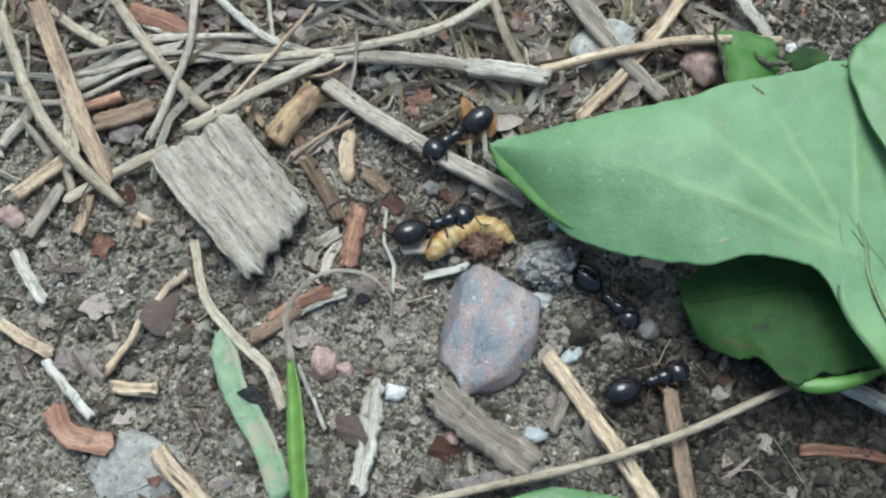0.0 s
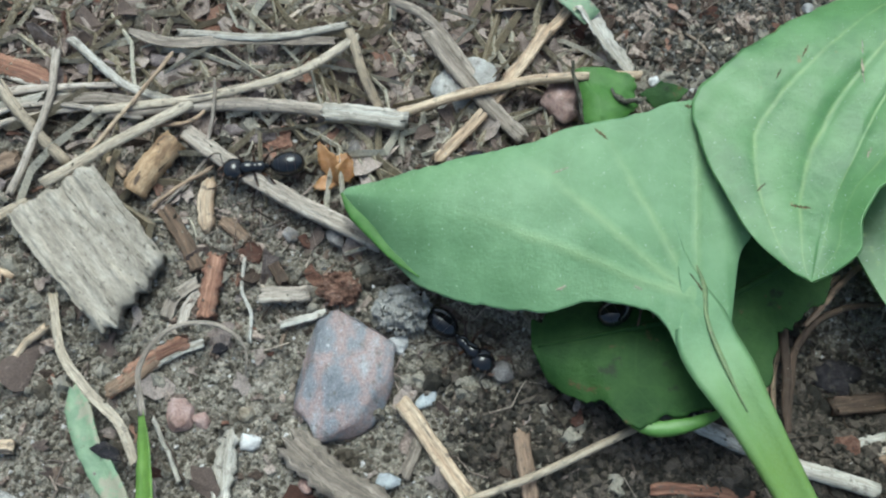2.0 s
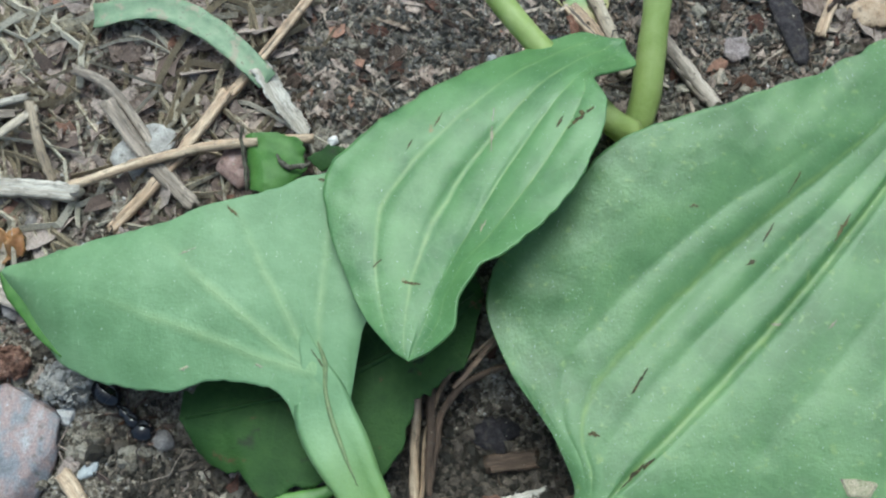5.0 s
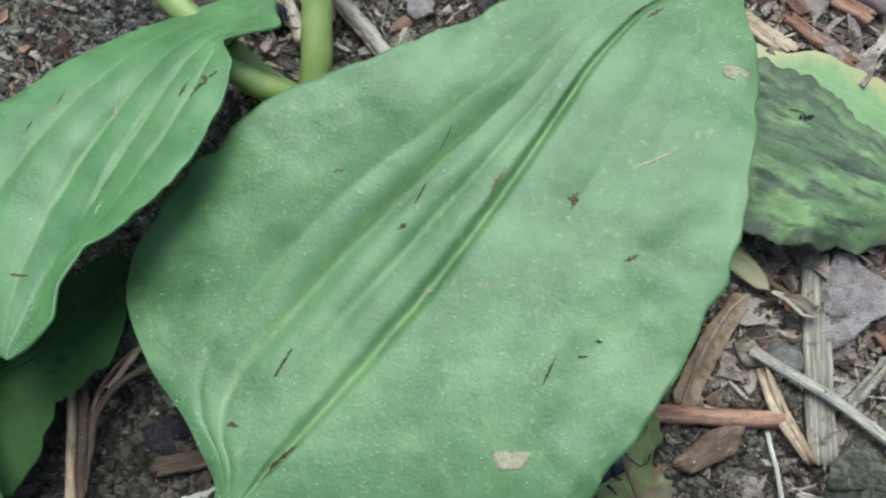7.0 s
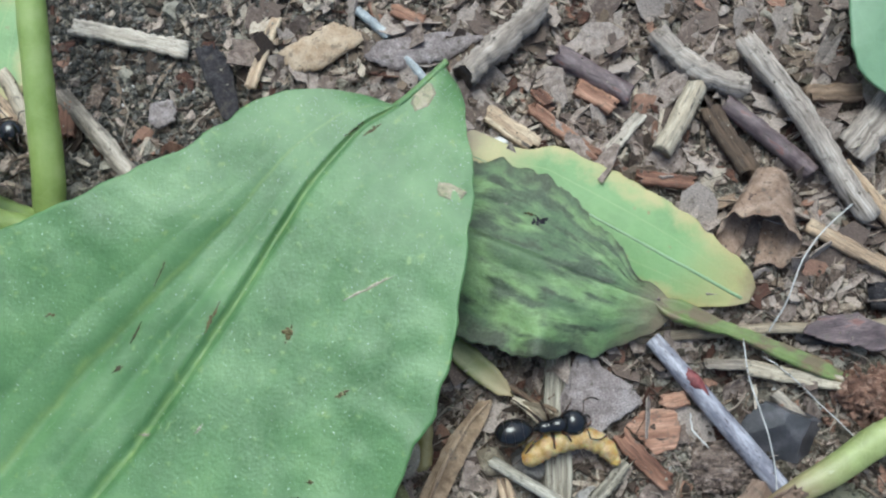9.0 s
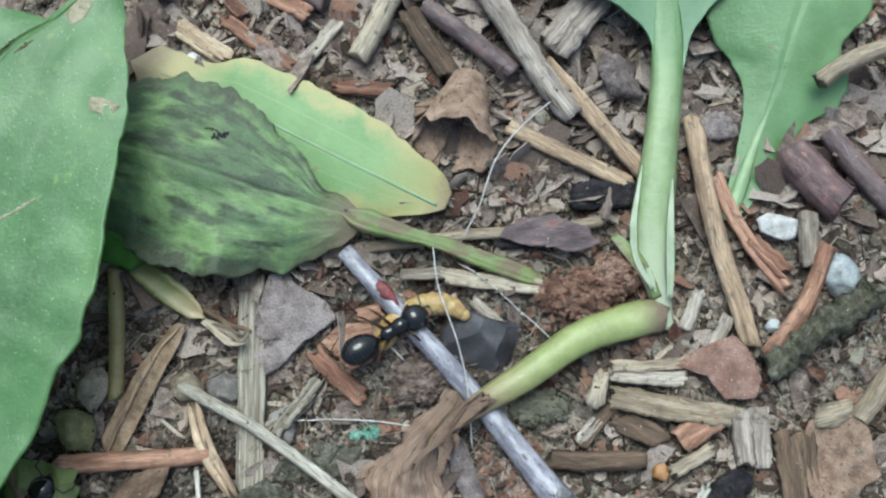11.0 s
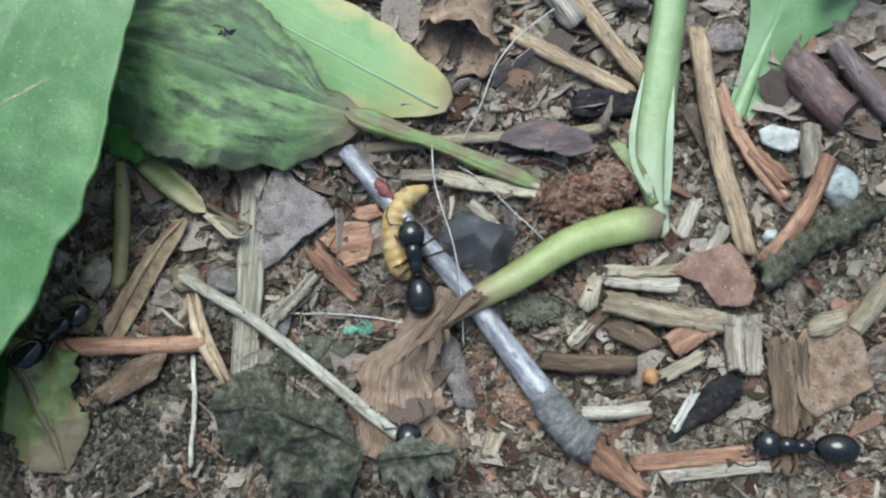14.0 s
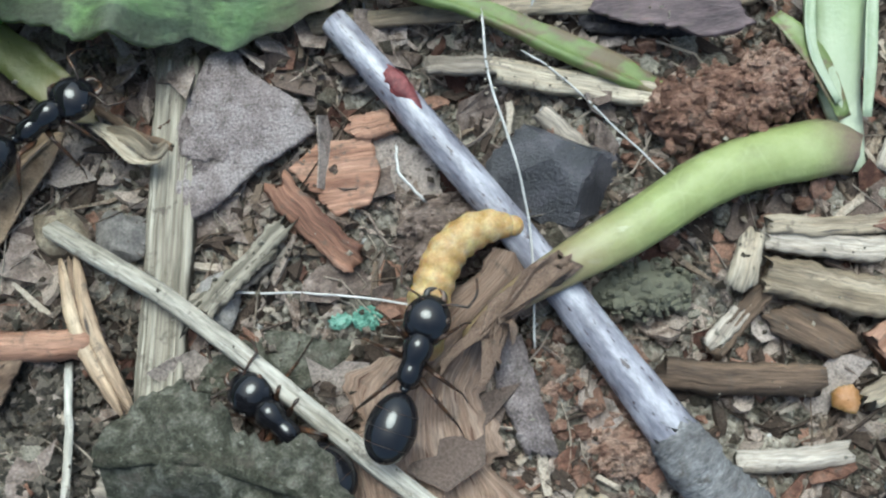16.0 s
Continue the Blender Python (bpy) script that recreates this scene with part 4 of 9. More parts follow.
gx, gy = far_steps(-108, 90, 0.42, 400000), far_steps(-32, 42, 0.42, 400000)
GX, GY = np.meshgrid(gx, gy)
near = np.clip(1 - np.maximum(np.abs(GX + 9) - 130, np.abs(GY - 5) - 70) / 60, 0, 1)
GZ = soil(np.clip(GX, -400, 400), np.clip(GY, -400, 400)) * near + near * 0.16 * fbm(np.clip(GX, -400, 400), np.clip(GY, -400, 400), 0.9, 2, 21)
gk = np.arange(GX.size).reshape(GX.shape)
gf = np.stack([gk[:-1, :-1], gk[:-1, 1:], gk[1:, 1:], gk[1:, :-1]], -1).reshape(-1, 4)
ground = new("ground", mesh_of("ground", np.c_[GX.ravel(), GY.ravel(), GZ.ravel()], gf.tolist(), SOIL))
tagged(ground, "moist grey-brown soil with grit and crumbs", "ground", kind="structure")


# ---- loose stuff on the soil ----
def scatter(name, n, region, make, mat, label, seed, density=None):
    """One object of many small pieces. make(r, n) gives shapes (n, v, 3) about their own centres and one list of faces."""
    r = np.random.default_rng(seed)
    x, y = r.uniform(region[0], region[1], n * 3), r.uniform(region[2], region[3], n * 3)
    keep = np.ones(n * 3, bool) if density is None else r.uniform(0, 1, n * 3) < density(x, y)
    x, y = x[keep][:n], y[keep][:n]
    shapes, faces = make(r, len(x))
    v = shapes.shape[1]
    place = np.c_[x, y, soil(x, y)]
    verts = (shapes + place[:, None]).reshape(-1, 3)
    faces = np.asarray(faces)
    f = (faces[None] + (np.arange(len(x)) * v)[:, None, None]).reshape(-1, faces.shape[1])
    ob = new(name, mesh_of(name, verts, f.tolist(), mat, smooth=False))
    return tagged(ob, label, "litter" if "litter" in name or "splinter" in name else "soil", kind="stuff")


def spun(r, n, p, flat=0.35):
    """Turns shapes (n, v, 3) about z at random and tips them a little."""
    a, b, c = r.uniform(0, 2 * np.pi, n), r.normal(0, flat, n), r.normal(0, flat, n)
    x, y, z = p[..., 0], p[..., 1], p[..., 2]
    y, z = y * np.cos(b)[:, None] - z * np.sin(b)[:, None], y * np.sin(b)[:, None] + z * np.cos(b)[:, None]
    x, z = x * np.cos(c)[:, None] + z * np.sin(c)[:, None], -x * np.sin(c)[:, None] + z * np.cos(c)[:, None]
    return np.stack([x * np.cos(a)[:, None] - y * np.sin(a)[:, None], x * np.sin(a)[:, None] + y * np.cos(a)[:, None], z], -1)


def crumbs(lo, hi, power=2.2, lift=0.0, ball=1):
    def make(r, n):
        v, f = BALLS[ball]
        size = lo + (hi - lo) * r.uniform(0, 1, n) ** power
        p = v[None] * (1 + r.uniform(-0.42, 0.36, (n, len(v), 1))) * (size[:, None] * r.uniform(0.65, 1.25, (n, 3)))[:, None]
        p = spun(r, n, p, 1.0)
        p[..., 2] += (size * 0.15 + lift * r.uniform(0, 1, n))[:, None]
        return p, f
    return make


def flakes(lo, hi, slim, thick):
    def make(r, n):
        k = 11
        a = np.arange(k) * 2 * np.pi / k
        long = lo + (hi - lo) * r.uniform(0, 1, n) ** 2.0
        rad = r.uniform(0.5, 1.2, (n, k)) * (np.abs(np.cos(a)) ** 4 + np.abs(np.sin(a)) ** 4) ** -0.25
        x, y = rad * np.cos(a) * long[:, None] / 2, rad * np.sin(a) * long[:, None] / 2 * r.uniform(*slim, (n, 1))
        bend = r.uniform(-0.25, 0.25, (n, 1)) * (x / long[:, None]) * x
        top = np.stack([x, y, bend + thick / 2 + r.uniform(-.35, .35, (n, k)) * thick], -1)
        low = np.stack([x * 0.96, y * 0.96, bend - thick / 2], -1)
        p = spun(r, n, np.concatenate([top, low], 1), 0.42)
        p[..., 2] += (0.1 + 0.10 * long * r.uniform(0, 1, n))[:, None]
        f = [(0, j, j + 1) for j in range(1, k - 1)] + [(k, k + j + 1, k + j) for j in range(1, k - 1)]
        for j in range(k):
            q = (j + 1) % k
            f += [(j, k + j, k + q), (j, k + q, q)]
        return p, f
    return make


def slivers(lo, hi, wide):
    def make(r, n):
        long = lo + (hi - lo) * r.uniform(0, 1, n) ** 1.8
        w = r.uniform(*wide, n)
        t = np.array([-0.5, -0.18, 0.15, 0.5])
        ring = np.array([(-.5, -.2), (.5, -.25), (.45, .3), (-.35, .35)])
        bow = r.uniform(-0.12, 0.12, (n, 1))
        p = np.zeros((n, 4, 4, 3))
        taper = np.stack([r.uniform(.3, 1, n), np.ones(n), r.uniform(.8, 1.1, n), r.uniform(.2, .9, n)], 1)
        p[..., 0] = t[None, :, None] * long[:, None, None] + r.uniform(-.15, .15, (n, 4, 4)) * w[:, None, None]
        p[..., 1] = ring[None, None, :, 0] * (w[:, None] * taper)[..., None] + (bow * long[:, None] * (t**2)[None] * 4)[..., None]
        p[..., 2] = ring[None, None, :, 1] * (w[:, None] * taper)[..., None] * 0.7
        p = spun(r, n, p.reshape(n, 16, 3), 0.16)
        p[..., 2] += (w * 0.3 + 0.1)[:, None]
        f = []
        for i in range(3):
            for j in range(4):
                q = (j + 1) % 4
                f.append((i * 4 + j, i * 4 + q, i * 4 + 4 + q, i * 4 + 4 + j))
        f += [(3, 2, 1, 0), (12, 13, 14, 15)]
        return p, f
    return make


def woody(x, y):
    """Where bark and splinters lie rather than bare soil."""
    right = 1 / (1 + np.exp(-(x - 14) / 4))
    back = 0.35 / (1 + np.exp(-(y - 1.0 + 0.05 * (x + 60)) / 2.0)) * (x < -38) + 0.5 * (y > 17)
    chip = 0.4 * np.exp(-((x + 62) ** 2 + (y + 0.5) ** 2) / 70)
    patch = 0.5 + 0.5 * fbm(x, y, 6.0, 2, 40)
    return np.clip(np.maximum(np.maximum(right, back), chip), 0.06, 1) * (0.45 + 0.55 * patch)


def bare(x, y):
    return np.clip(1.15 - woody(x, y), 0.25, 1)


AREA = (-104, 84, -30, 42)
scatter("soil_crumbs", 40000, AREA, crumbs(0.05, 0.32, 2.0), CRUMB, "grey-brown crumbs of soil and grit", 11, bare)
scatter("soil_clods", 3200, AREA, crumbs(0.28, 0.85, 2.4, 0.0, 2), CRUMB, "crumbly grey-brown clods of soil", 37, lambda x, y: bare(x, y) * np.clip(0.3 + 0.9 * fbm(x, y, 5.0, 2, 53), 0, 1))
scatter("fine_soil_crumbs", 56000, (-101, -12, -29, 30), crumbs(0.06, 0.26, 1.5, 0.0, 0), CRUMB, "fine grey-brown crumbs of soil", 38, bare)
scatter("sand_grains", 13000, AREA, crumbs(0.06, 0.28, 1.9, 0.0, 0), SAND, "pale and grey grains of sand", 12, bare)
scatter("litter_flakes", 5200, AREA, flakes(0.3, 2.3, (0.25, 0.8), 0.3), LITTER, "broken brown flakes of bark and dead leaves", 13, woody)
scatter("russet_litter_flakes", 1500, AREA, flakes(0.6, 3.0, (0.35, 0.9), 0.14), RED_LITTER, "russet flakes of pine bark", 14, woody)
scatter("litter_crumbs", 23000, AREA, crumbs(0.07, 0.66, 2.6, 0.0, 0), LITTER, "brown crumbs of bark and rotten wood", 19, woody)
scatter("wood_splinters", 2000, AREA, slivers(0.6, 5.0, (0.12, 0.5)), PALE_LITTER, "pale splinters of wood and straw", 15, woody)
scatter("brown_splinters", 1900, AREA, slivers(0.6, 4.5, (0.12, 0.6)), LITTER, "brown splinters of twigs and needles", 16, woody)


def strands(lo, hi, wide):
    """Thin bent fibres."""
    def make(r, n):
        long, w = r.uniform(lo, hi, n), r.uniform(*wide, n)
        t = np.linspace(-0.5, 0.5, 7)
        ring = np.array([(-.5, -.3), (.5, -.3), (0, .55)])
        bow, sway, lift = r.normal(0, .25, (n, 1)), r.normal(0, .12, (n, 1)), r.uniform(0, .10, (n, 1))
        p = np.zeros((n, 7, 3, 3))
        p[..., 0] = (t[None] * long[:, None])[..., None]
        p[..., 1] = ring[None, None, :, 0] * w[:, None, None] + (long[:, None] * (bow * (t**2)[None] * 2 + sway * np.sin(t * 9)[None]))[..., None]
        p[..., 2] = ring[None, None, :, 1] * w[:, None, None] + (long[:, None] * lift * (1 - (t**2)[None] * 4))[..., None]
        p = spun(r, n, p.reshape(n, 21, 3), 0.05)
        p[..., 2] += 0.25
        f = []
        for i in range(6):
            for j in range(3):
                q = (j + 1) % 3
                f.append((i * 3 + j, i * 3 + q, i * 3 + 3 + q, i * 3 + 3 + j))
        return p, f
    return make


scatter("fibre_litter", 1100, AREA, strands(1.5, 8.0, (0.04, 0.13)), PALE_LITTER, "fine dry fibres and rootlets on the litter", 17, woody)
scatter("dark_fibre_litter", 900, AREA, strands(1.5, 7.0, (0.06, 0.2)), LITTER, "fine brown rootlets in the soil", 18, lambda x, y: 0.35 + 0.5 * woody(x, y))


def strawy(x, y):
    """The tangle of dry straw at the back of the wood chip."""
    return (0.15 + 0.85 / (1 + np.exp(-(y - 9 + 0.1 * (x + 70)) / 2.0))) * (x < -36) * (x > -100)


scatter("straw_litter", 360, (-100, -34, 0, 36), strands(4.0, 15.0, (0.25, 0.75)), STRAW_LITTER, "loose pale straws on the bark litter", 27, strawy)
scatter("bark_litter_scales", 2600, AREA, flakes(1.0, 4.6, (0.3, 0.75), 0.12), BARK_LITTER, "thin grey-brown scales of bark and dead leaf", 28, lambda x, y: np.maximum(strawy(x, y), 0.8 * woody(x, y) * (x > 10) * (0.3 + 0.7 / (1 + np.exp(-(y - 3) / 2)))))

scatter("pale_litter_chips", 1100, (8, 88, 4, 41), flakes(0.6, 3.2, (0.25, 0.7), 0.18), PALE_LITTER, "pale chips of wood and dead leaf", 29, lambda x, y: 0.25 + 0.6 / (1 + np.exp(-(y - 12) / 2)))
scatter("dead_leaf_litter", 620, (9, 90, -24, 42), flakes(2.4, 6.5, (0.35, 0.8), 0.16), BARK_LITTER, "torn pinkish-brown scraps of dead leaf and bark", 34, lambda x, y: np.clip(woody(x, y) * (0.12 + 0.88 / (1 + np.exp(-(y - 4) / 2.5))), 0, 1))
scatter("rotten_wood_crumbs", 900, (42, 60, -20, 2), crumbs(0.12, 0.5, 1.6, 0.4, 1), ROTTEN, "crumbs of red-brown rotten wood", 35, lambda x, y: np.clip(np.exp(-((x - 45.5) ** 2 + (y + 13.6) ** 2) / 6) + np.exp(-((x - 54) ** 2 + (y + 2.2) ** 2) / 9) + 0.7 * np.exp(-((x - 48) ** 2 + (y + 15.8) ** 2) / 5), 0, 1))
scatter("humus_crumbs", 24000, AREA, crumbs(0.05, 0.30, 2.2, 0.75, 0), HUMUS, "fine dark crumbs of humus over the litter", 30, woody)
scatter("humus_fibre_litter", 1500, AREA, strands(0.8, 3.5, (0.03, 0.10)), PALE_LITTER, "hair-fine fibres in the humus", 31, woody)
# Dark humus whose colour also holds the shade of the overhanging leaves.
scatter("wet_humus_crumbs", 9000, (8, 30, -22, -4), crumbs(0.08, 0.42, 2.0, 0.5, 0), SHADED_HUMUS, "humus crumbs darkened for the leaf shade in a hollow", 32, lambda x, y: np.clip(1.3 - np.hypot((x - 19.3) / 8.5, (y - -13.7) / 6.5) + 0.4 * fbm(x, y, 3.0, 2, 50), 0, 1))
# Crumbs and clods strewn under the leaves to darken the soil as shade would.
scatter("moist_soil_crumbs", 24000, (-52, -4, -32, -3), crumbs(0.09, 0.46, 2.0, 0.35, 0), MOIST_SHADED_SOIL, "moist soil crumbs darkened for the shade below the leaves", 33, lambda x, y: np.clip(1.35 - np.hypot((x - -27) / 18, (y - -17) / 11) + 0.5 * fbm(x, y, 3.5, 2, 51), 0, 1))
scatter("moist_soil_clods", 1500, (-52, -4, -32, -3), crumbs(0.30, 0.80, 2.0, 0.1, 1), MOIST_SHADED_SOIL, "moist soil clods darkened for the shade below the leaves", 38, lambda x, y: np.clip(1.35 - np.hypot((x - -27) / 18, (y - -17) / 11) + 0.5 * fbm(x, y, 3.5, 2, 51), 0, 1))

# Moist grey soil; its dark tone also carries the shade behind the leaves.
DARK_SOIL = material("dark_soil_crumb", [(.052, .049, .043), (.096, .090, .080), (.165, .155, .142)], 0.25, (1, 1, 1), .85, .08, .45, .25, False, 1.0, True, fine_size=.08, dirt=0.0)
scatter("dark_soil_crumbs", 17000, (-48, 18, 12, 42), crumbs(0.07, 0.40, 2.0, 0.15, 0), DARK_SOIL, "moist grey soil crumbs darkened for the shade behind the leaves", 36, lambda x, y: np.clip((1.15 - np.hypot((x + 15) / 32, (y - 29) / 15)) * 1.8 + 0.4 * fbm(x, y, 4.0, 2, 52), 0, 1))

# ---- one function for each kind of thing ----
def stick(name, points, width, mat, kind, label, category, seed=0, group="", **more):
    n = more.pop("n", 30)
    more.setdefault("wander", 0.08)
    more.setdefault("rough", 0.07)
    more.setdefault("jag", 0.3)
    return solo(name, sweep(points, width, kind, n=n, seed=seed, **more), mat, label, category, group)


def flake(name, p0, p1, width, mat, label, category, seed=0, thick=0.28, group="", **more):
    return solo(name, plate(p0, p1, width, thick, seed, **more), mat, label, category, group)


def bark_slab(name, corners, thick, mat, label, category, seed=0, group="", **more):
    return solo(name, slab(corners, thick, seed, **more), mat, label, category, group)


def pebble(name, centre, size, mat, label, category, seed=0, group="", **more):
    more.setdefault("rough", 0.30)
    more.setdefault("facet", 0.34)
    more.setdefault("subdiv", 4)
    more.setdefault("turn", seed * 47 % 180)
    if name in ("rotten_clump", "red_clod", "moss_clump", "root_lump", "soil_clod", "lichen_scrap"):
        return solo(name, clump(centre, size, seed), mat, label, category, group, smooth=False)
    if name == "dark_stone":
        return solo(name, stone(centre, size, seed, **more), mat, label, category, group, smooth=False)
    return solo(name, stone(centre, size, seed, **more), mat, label, category, group)


def blemish(parent, grid, x, y, long, wide, turn, mat, seed, label=""):
    """A small scar on a leaf's face: a few ragged specks in a row."""
    a = radians(turn)
    if wide > 1.2:
        p = on_sheet(grid, [x - long / 2 * math.cos(a), x + long / 2 * math.cos(a)], [y - long / 2 * math.sin(a), y + long / 2 * math.sin(a)], 0.02)
        part("blemish", plate(p[0], p[1], wide, 0.012, seed, jag=0.22, dome=0.0, rings=4, spokes=64), mat, parent, label)
        return
    r = np.random.default_rng(seed)
    bits, k = [], 7
    for i in range(k):
        f = (i + 0.5) / k - 0.5
        q = wide * (1 - 3.6 * f * f) * r.uniform(0.35, 0.75)
        size = long / k * r.uniform(1.1, 2.2)
        cx = x + f * long * math.cos(a) + r.uniform(-.12, .12) * wide * math.sin(a)
        cy = y + f * long * math.sin(a) - r.uniform(-.12, .12) * wide * math.cos(a)
        dx, dy = size / 2 * math.cos(a), size / 2 * math.sin(a)
        p = on_sheet(grid, [cx - dx, cx + dx], [cy - dy, cy + dy], 0.012)
        bits.append(plate(p[0], p[1], max(q, .08), 0.03, seed + i, jag=0.7, dome=0.0, rings=2, spokes=18))
    shape = joined(*bits)
    part("blemish", (*shape, np.concatenate([b[2] for b in bits])), mat, parent, label)


# ---- the plantain leaves ----
gC, shape = leaf_shape(
    (-15.3, -17.9), (24.6, 23.8), ((0.000, 0.0, 5.5), (0.136, -0.6, 6.3), (0.271, -0.6, 6.5), (0.424, -0.4, 6.8), (0.581, 0.3, 7.3), (0.689, 1.1, 7.6), (0.781, 1.75, 7.8), (0.852, 1.7, 7.8), (0.933, 0.4, 7.7), (1.000, 0.0, 7.4)),
    ((0.000, 0.0, 5.5), (0.019, -0.4, 4.5), (0.093, 1.2, 5.0), (0.128, 5.9, 5.5), (0.143, 10.6, 5.5), (0.186, 15.9, 5.3), (0.236, 17.6, 5.9), (0.345, 18.0, 7.4), (0.463, 16.8, 8.6), (0.618, 12.5, 9.0), (0.706, 10.1, 8.6), (0.802, 8.7, 8.2), (0.870, 5.7, 7.8), (0.907, 2.7, 7.2), (0.919, 0.7, 6.8), (1.000, 0.0, 7.0)),
    ((0.000, 0.0, 5.5), (0.068, -4.4, 4.5), (0.283, -17.8, 6.2), (0.374, -17.0, 7.3), (0.526, -16.2, 8.0), (0.571, -15.9, 8.2), (0.687, -14.3, 8.6), (0.764, -12.1, 8.9), (0.859, -8.8, 8.4), (0.938, -5.1, 7.6), (0.985, -1.8, 6.8), (1.000, 0.3, 6.2)),
    grooves=((-.5, .12), (0.0, .5), (.17, .7), (.33, .95), (.5, .45), (-.3, .2)), depth=0.95, pucker=0.26, crinkle=0.4, ragged=(.5, 18), ns=170, nu=130, seed=4, bow=(.9, 1.2))
big_leaf = thing("plantain_leaf", (4, 3, 0), "broad fresh green plantain leaf with sunken veins", "leaf", "plantain leaves")
part("blade", shape, LEAF, big_leaf)
part("stalk", sweep([(-15.3, -17.9, 5.2), (-13.3, -18.5, 4.0), (-17.5, -25.0, 1.5)], (3.0, 2.4, 2.2), "needle", n=14, seed=2, rough=.03), STALK, big_leaf, "pale green channelled stalk")

gA, shape = leaf_shape(
    (-26.6, 3.6), (-57.6, 2.1), ((0.000, 0.0, 7.7), (0.023, 0.0, 7.7), (0.223, 1.6, 8.2), (0.457, 2.2, 8.8), (0.713, 2.1, 8.2), (0.884, 1.2, 6.4), (1.000, 0.0, 4.2)),
    ((0.000, 0.0, 7.7), (0.023, 3.9, 7.4), (0.057, 5.6, 7.2), (0.070, 7.8, 7.0), (0.082, 10.2, 6.8), (0.094, 12.2, 6.7), (0.205, 12.5, 6.8), (0.231, 11.1, 7.0), (0.259, 10.1, 7.3), (0.308, 9.6, 7.5), (0.410, 9.3, 7.7), (0.493, 10.0, 7.2), (0.644, 9.4, 6.4), (0.772, 8.1, 5.4), (0.852, 6.1, 4.6), (0.923, 3.0, 4.0), (0.981, 1.0, 3.8), (1.000, 0.0, 4.2)),
    ((0.000, -2.8, 7.2), (0.069, -5.9, 7.7), (0.146, -6.3, 8.2), (0.284, -5.0, 8.5), (0.418, -3.9, 8.6), (0.577, -2.4, 8.0), (0.777, -1.3, 6.8), (0.912, -0.6, 5.2), (0.982, -0.4, 4.4), (1.000, 0.0, 4.2)),
    depth=0.0, pucker=0.22, ns=230, nu=80, seed=8, cup=0.3)
torn_leaf = thing("plantain_leaf", (-36.5, 4.8, 0.0), "torn green plantain leaf with a ragged straight edge", "leaf", "plantain leaves")
part("blade", shape, TORN_LEAF, torn_leaf)
part("stalk", sweep([*on_sheet(gA, (-33.0, -32.5, -31.7, -30.9), (0.0, -2.2, -4.4, -6.4), 0.0), (-30.4, -8.6, 6.75), (-28.9, -11.2, 6.7), (-26.9, -14.5, 6.2), (-24.2, -18.9, 5.2), (-20.6, -24.5, 3.8)], (.2, .8, 2.2, 4.2, 4.4, 3.5, 2.9, 2.6, 2.5), "channel", n=76, seed=5, rough=.01, flat=(.04, .05, .06, .08, .35, .8, 1, 1, 1)), TORN_STALK, torn_leaf, "pale green channelled leaf stalk")

part("groove", sweep([*on_sheet(gA, *zip((-31.3, -3.2), (-30.7, -4.6), (-30.5, -6.7)), 0.04), (-29.9, -8.7, 7.0), (-29.0, -10.7, 6.95), (-27.8, -13.2, 6.65)], (.12, .4, .3, .36, .25, .08), "vein", n=36, seed=15, rough=.12, wander=.04), GROOVE, torn_leaf, "dark cracked groove down the stalk")

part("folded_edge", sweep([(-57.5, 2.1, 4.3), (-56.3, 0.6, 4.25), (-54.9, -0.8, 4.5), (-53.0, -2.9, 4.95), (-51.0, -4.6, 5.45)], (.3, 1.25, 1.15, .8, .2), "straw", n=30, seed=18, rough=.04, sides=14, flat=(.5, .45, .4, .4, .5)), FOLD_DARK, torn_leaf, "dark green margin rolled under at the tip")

gB, shape = leaf_shape(
    (-8.8, 22.3), (-24.4, -4.9), ((0.000, 0.0, 6.8), (0.024, 0.0, 6.9), (0.146, -0.8, 9.0), (0.299, -2.0, 10.2), (0.509, -2.4, 9.9), (0.702, -1.8, 9.7), (0.876, -1.0, 10.1), (0.996, 0.0, 10.6)),
    ((0.000, 0.0, 6.8), (0.025, 0.5, 7.2), (0.071, 2.1, 8.2), (0.134, 1.0, 9.4), (0.186, 0.1, 10.2), (0.232, 1.9, 11.0), (0.324, 3.1, 11.4), (0.434, 3.4, 11.4), (0.542, 3.1, 11.6), (0.665, 1.9, 11.8), (0.760, 0.6, 11.6), (0.829, 0.7, 11.6), (0.899, 1.6, 11.6), (0.954, 1.0, 11.1), (1.000, 0.0, 10.6)),
    ((0.000, -1.1, 6.0), (0.021, -3.1, 5.8), (0.091, -5.0, 6.2), (0.252, -8.3, 7.4), (0.432, -11.0, 8.4), (0.574, -12.7, 8.6), (0.697, -13.5, 8.6), (0.820, -10.9, 9.0), (0.888, -8.2, 9.3), (0.970, -4.0, 9.9), (1.000, -1.0, 10.4)),
    grooves=((-.55, .5), (-.2, .8), (.12, .8), (.5, .5)), depth=0.75, pucker=0.34, crinkle=0.35, ns=110, nu=80, seed=12)
curled_leaf = thing("plantain_leaf", (-21.0, 12.0, 0.0), "small curled plantain leaf with a bitten notch", "leaf", "plantain leaves")
part("blade", shape, CURLED_LEAF, curled_leaf)
part("stalk", sweep([(-13.9, 17.8, 7.5), (-10.3, 16.4, 4.8), (-7.7, 15.7, 3.0)], (1.4, 2.0, 2.4), "round", n=14, seed=6, rough=.03), STALK, curled_leaf, "short green stalk")

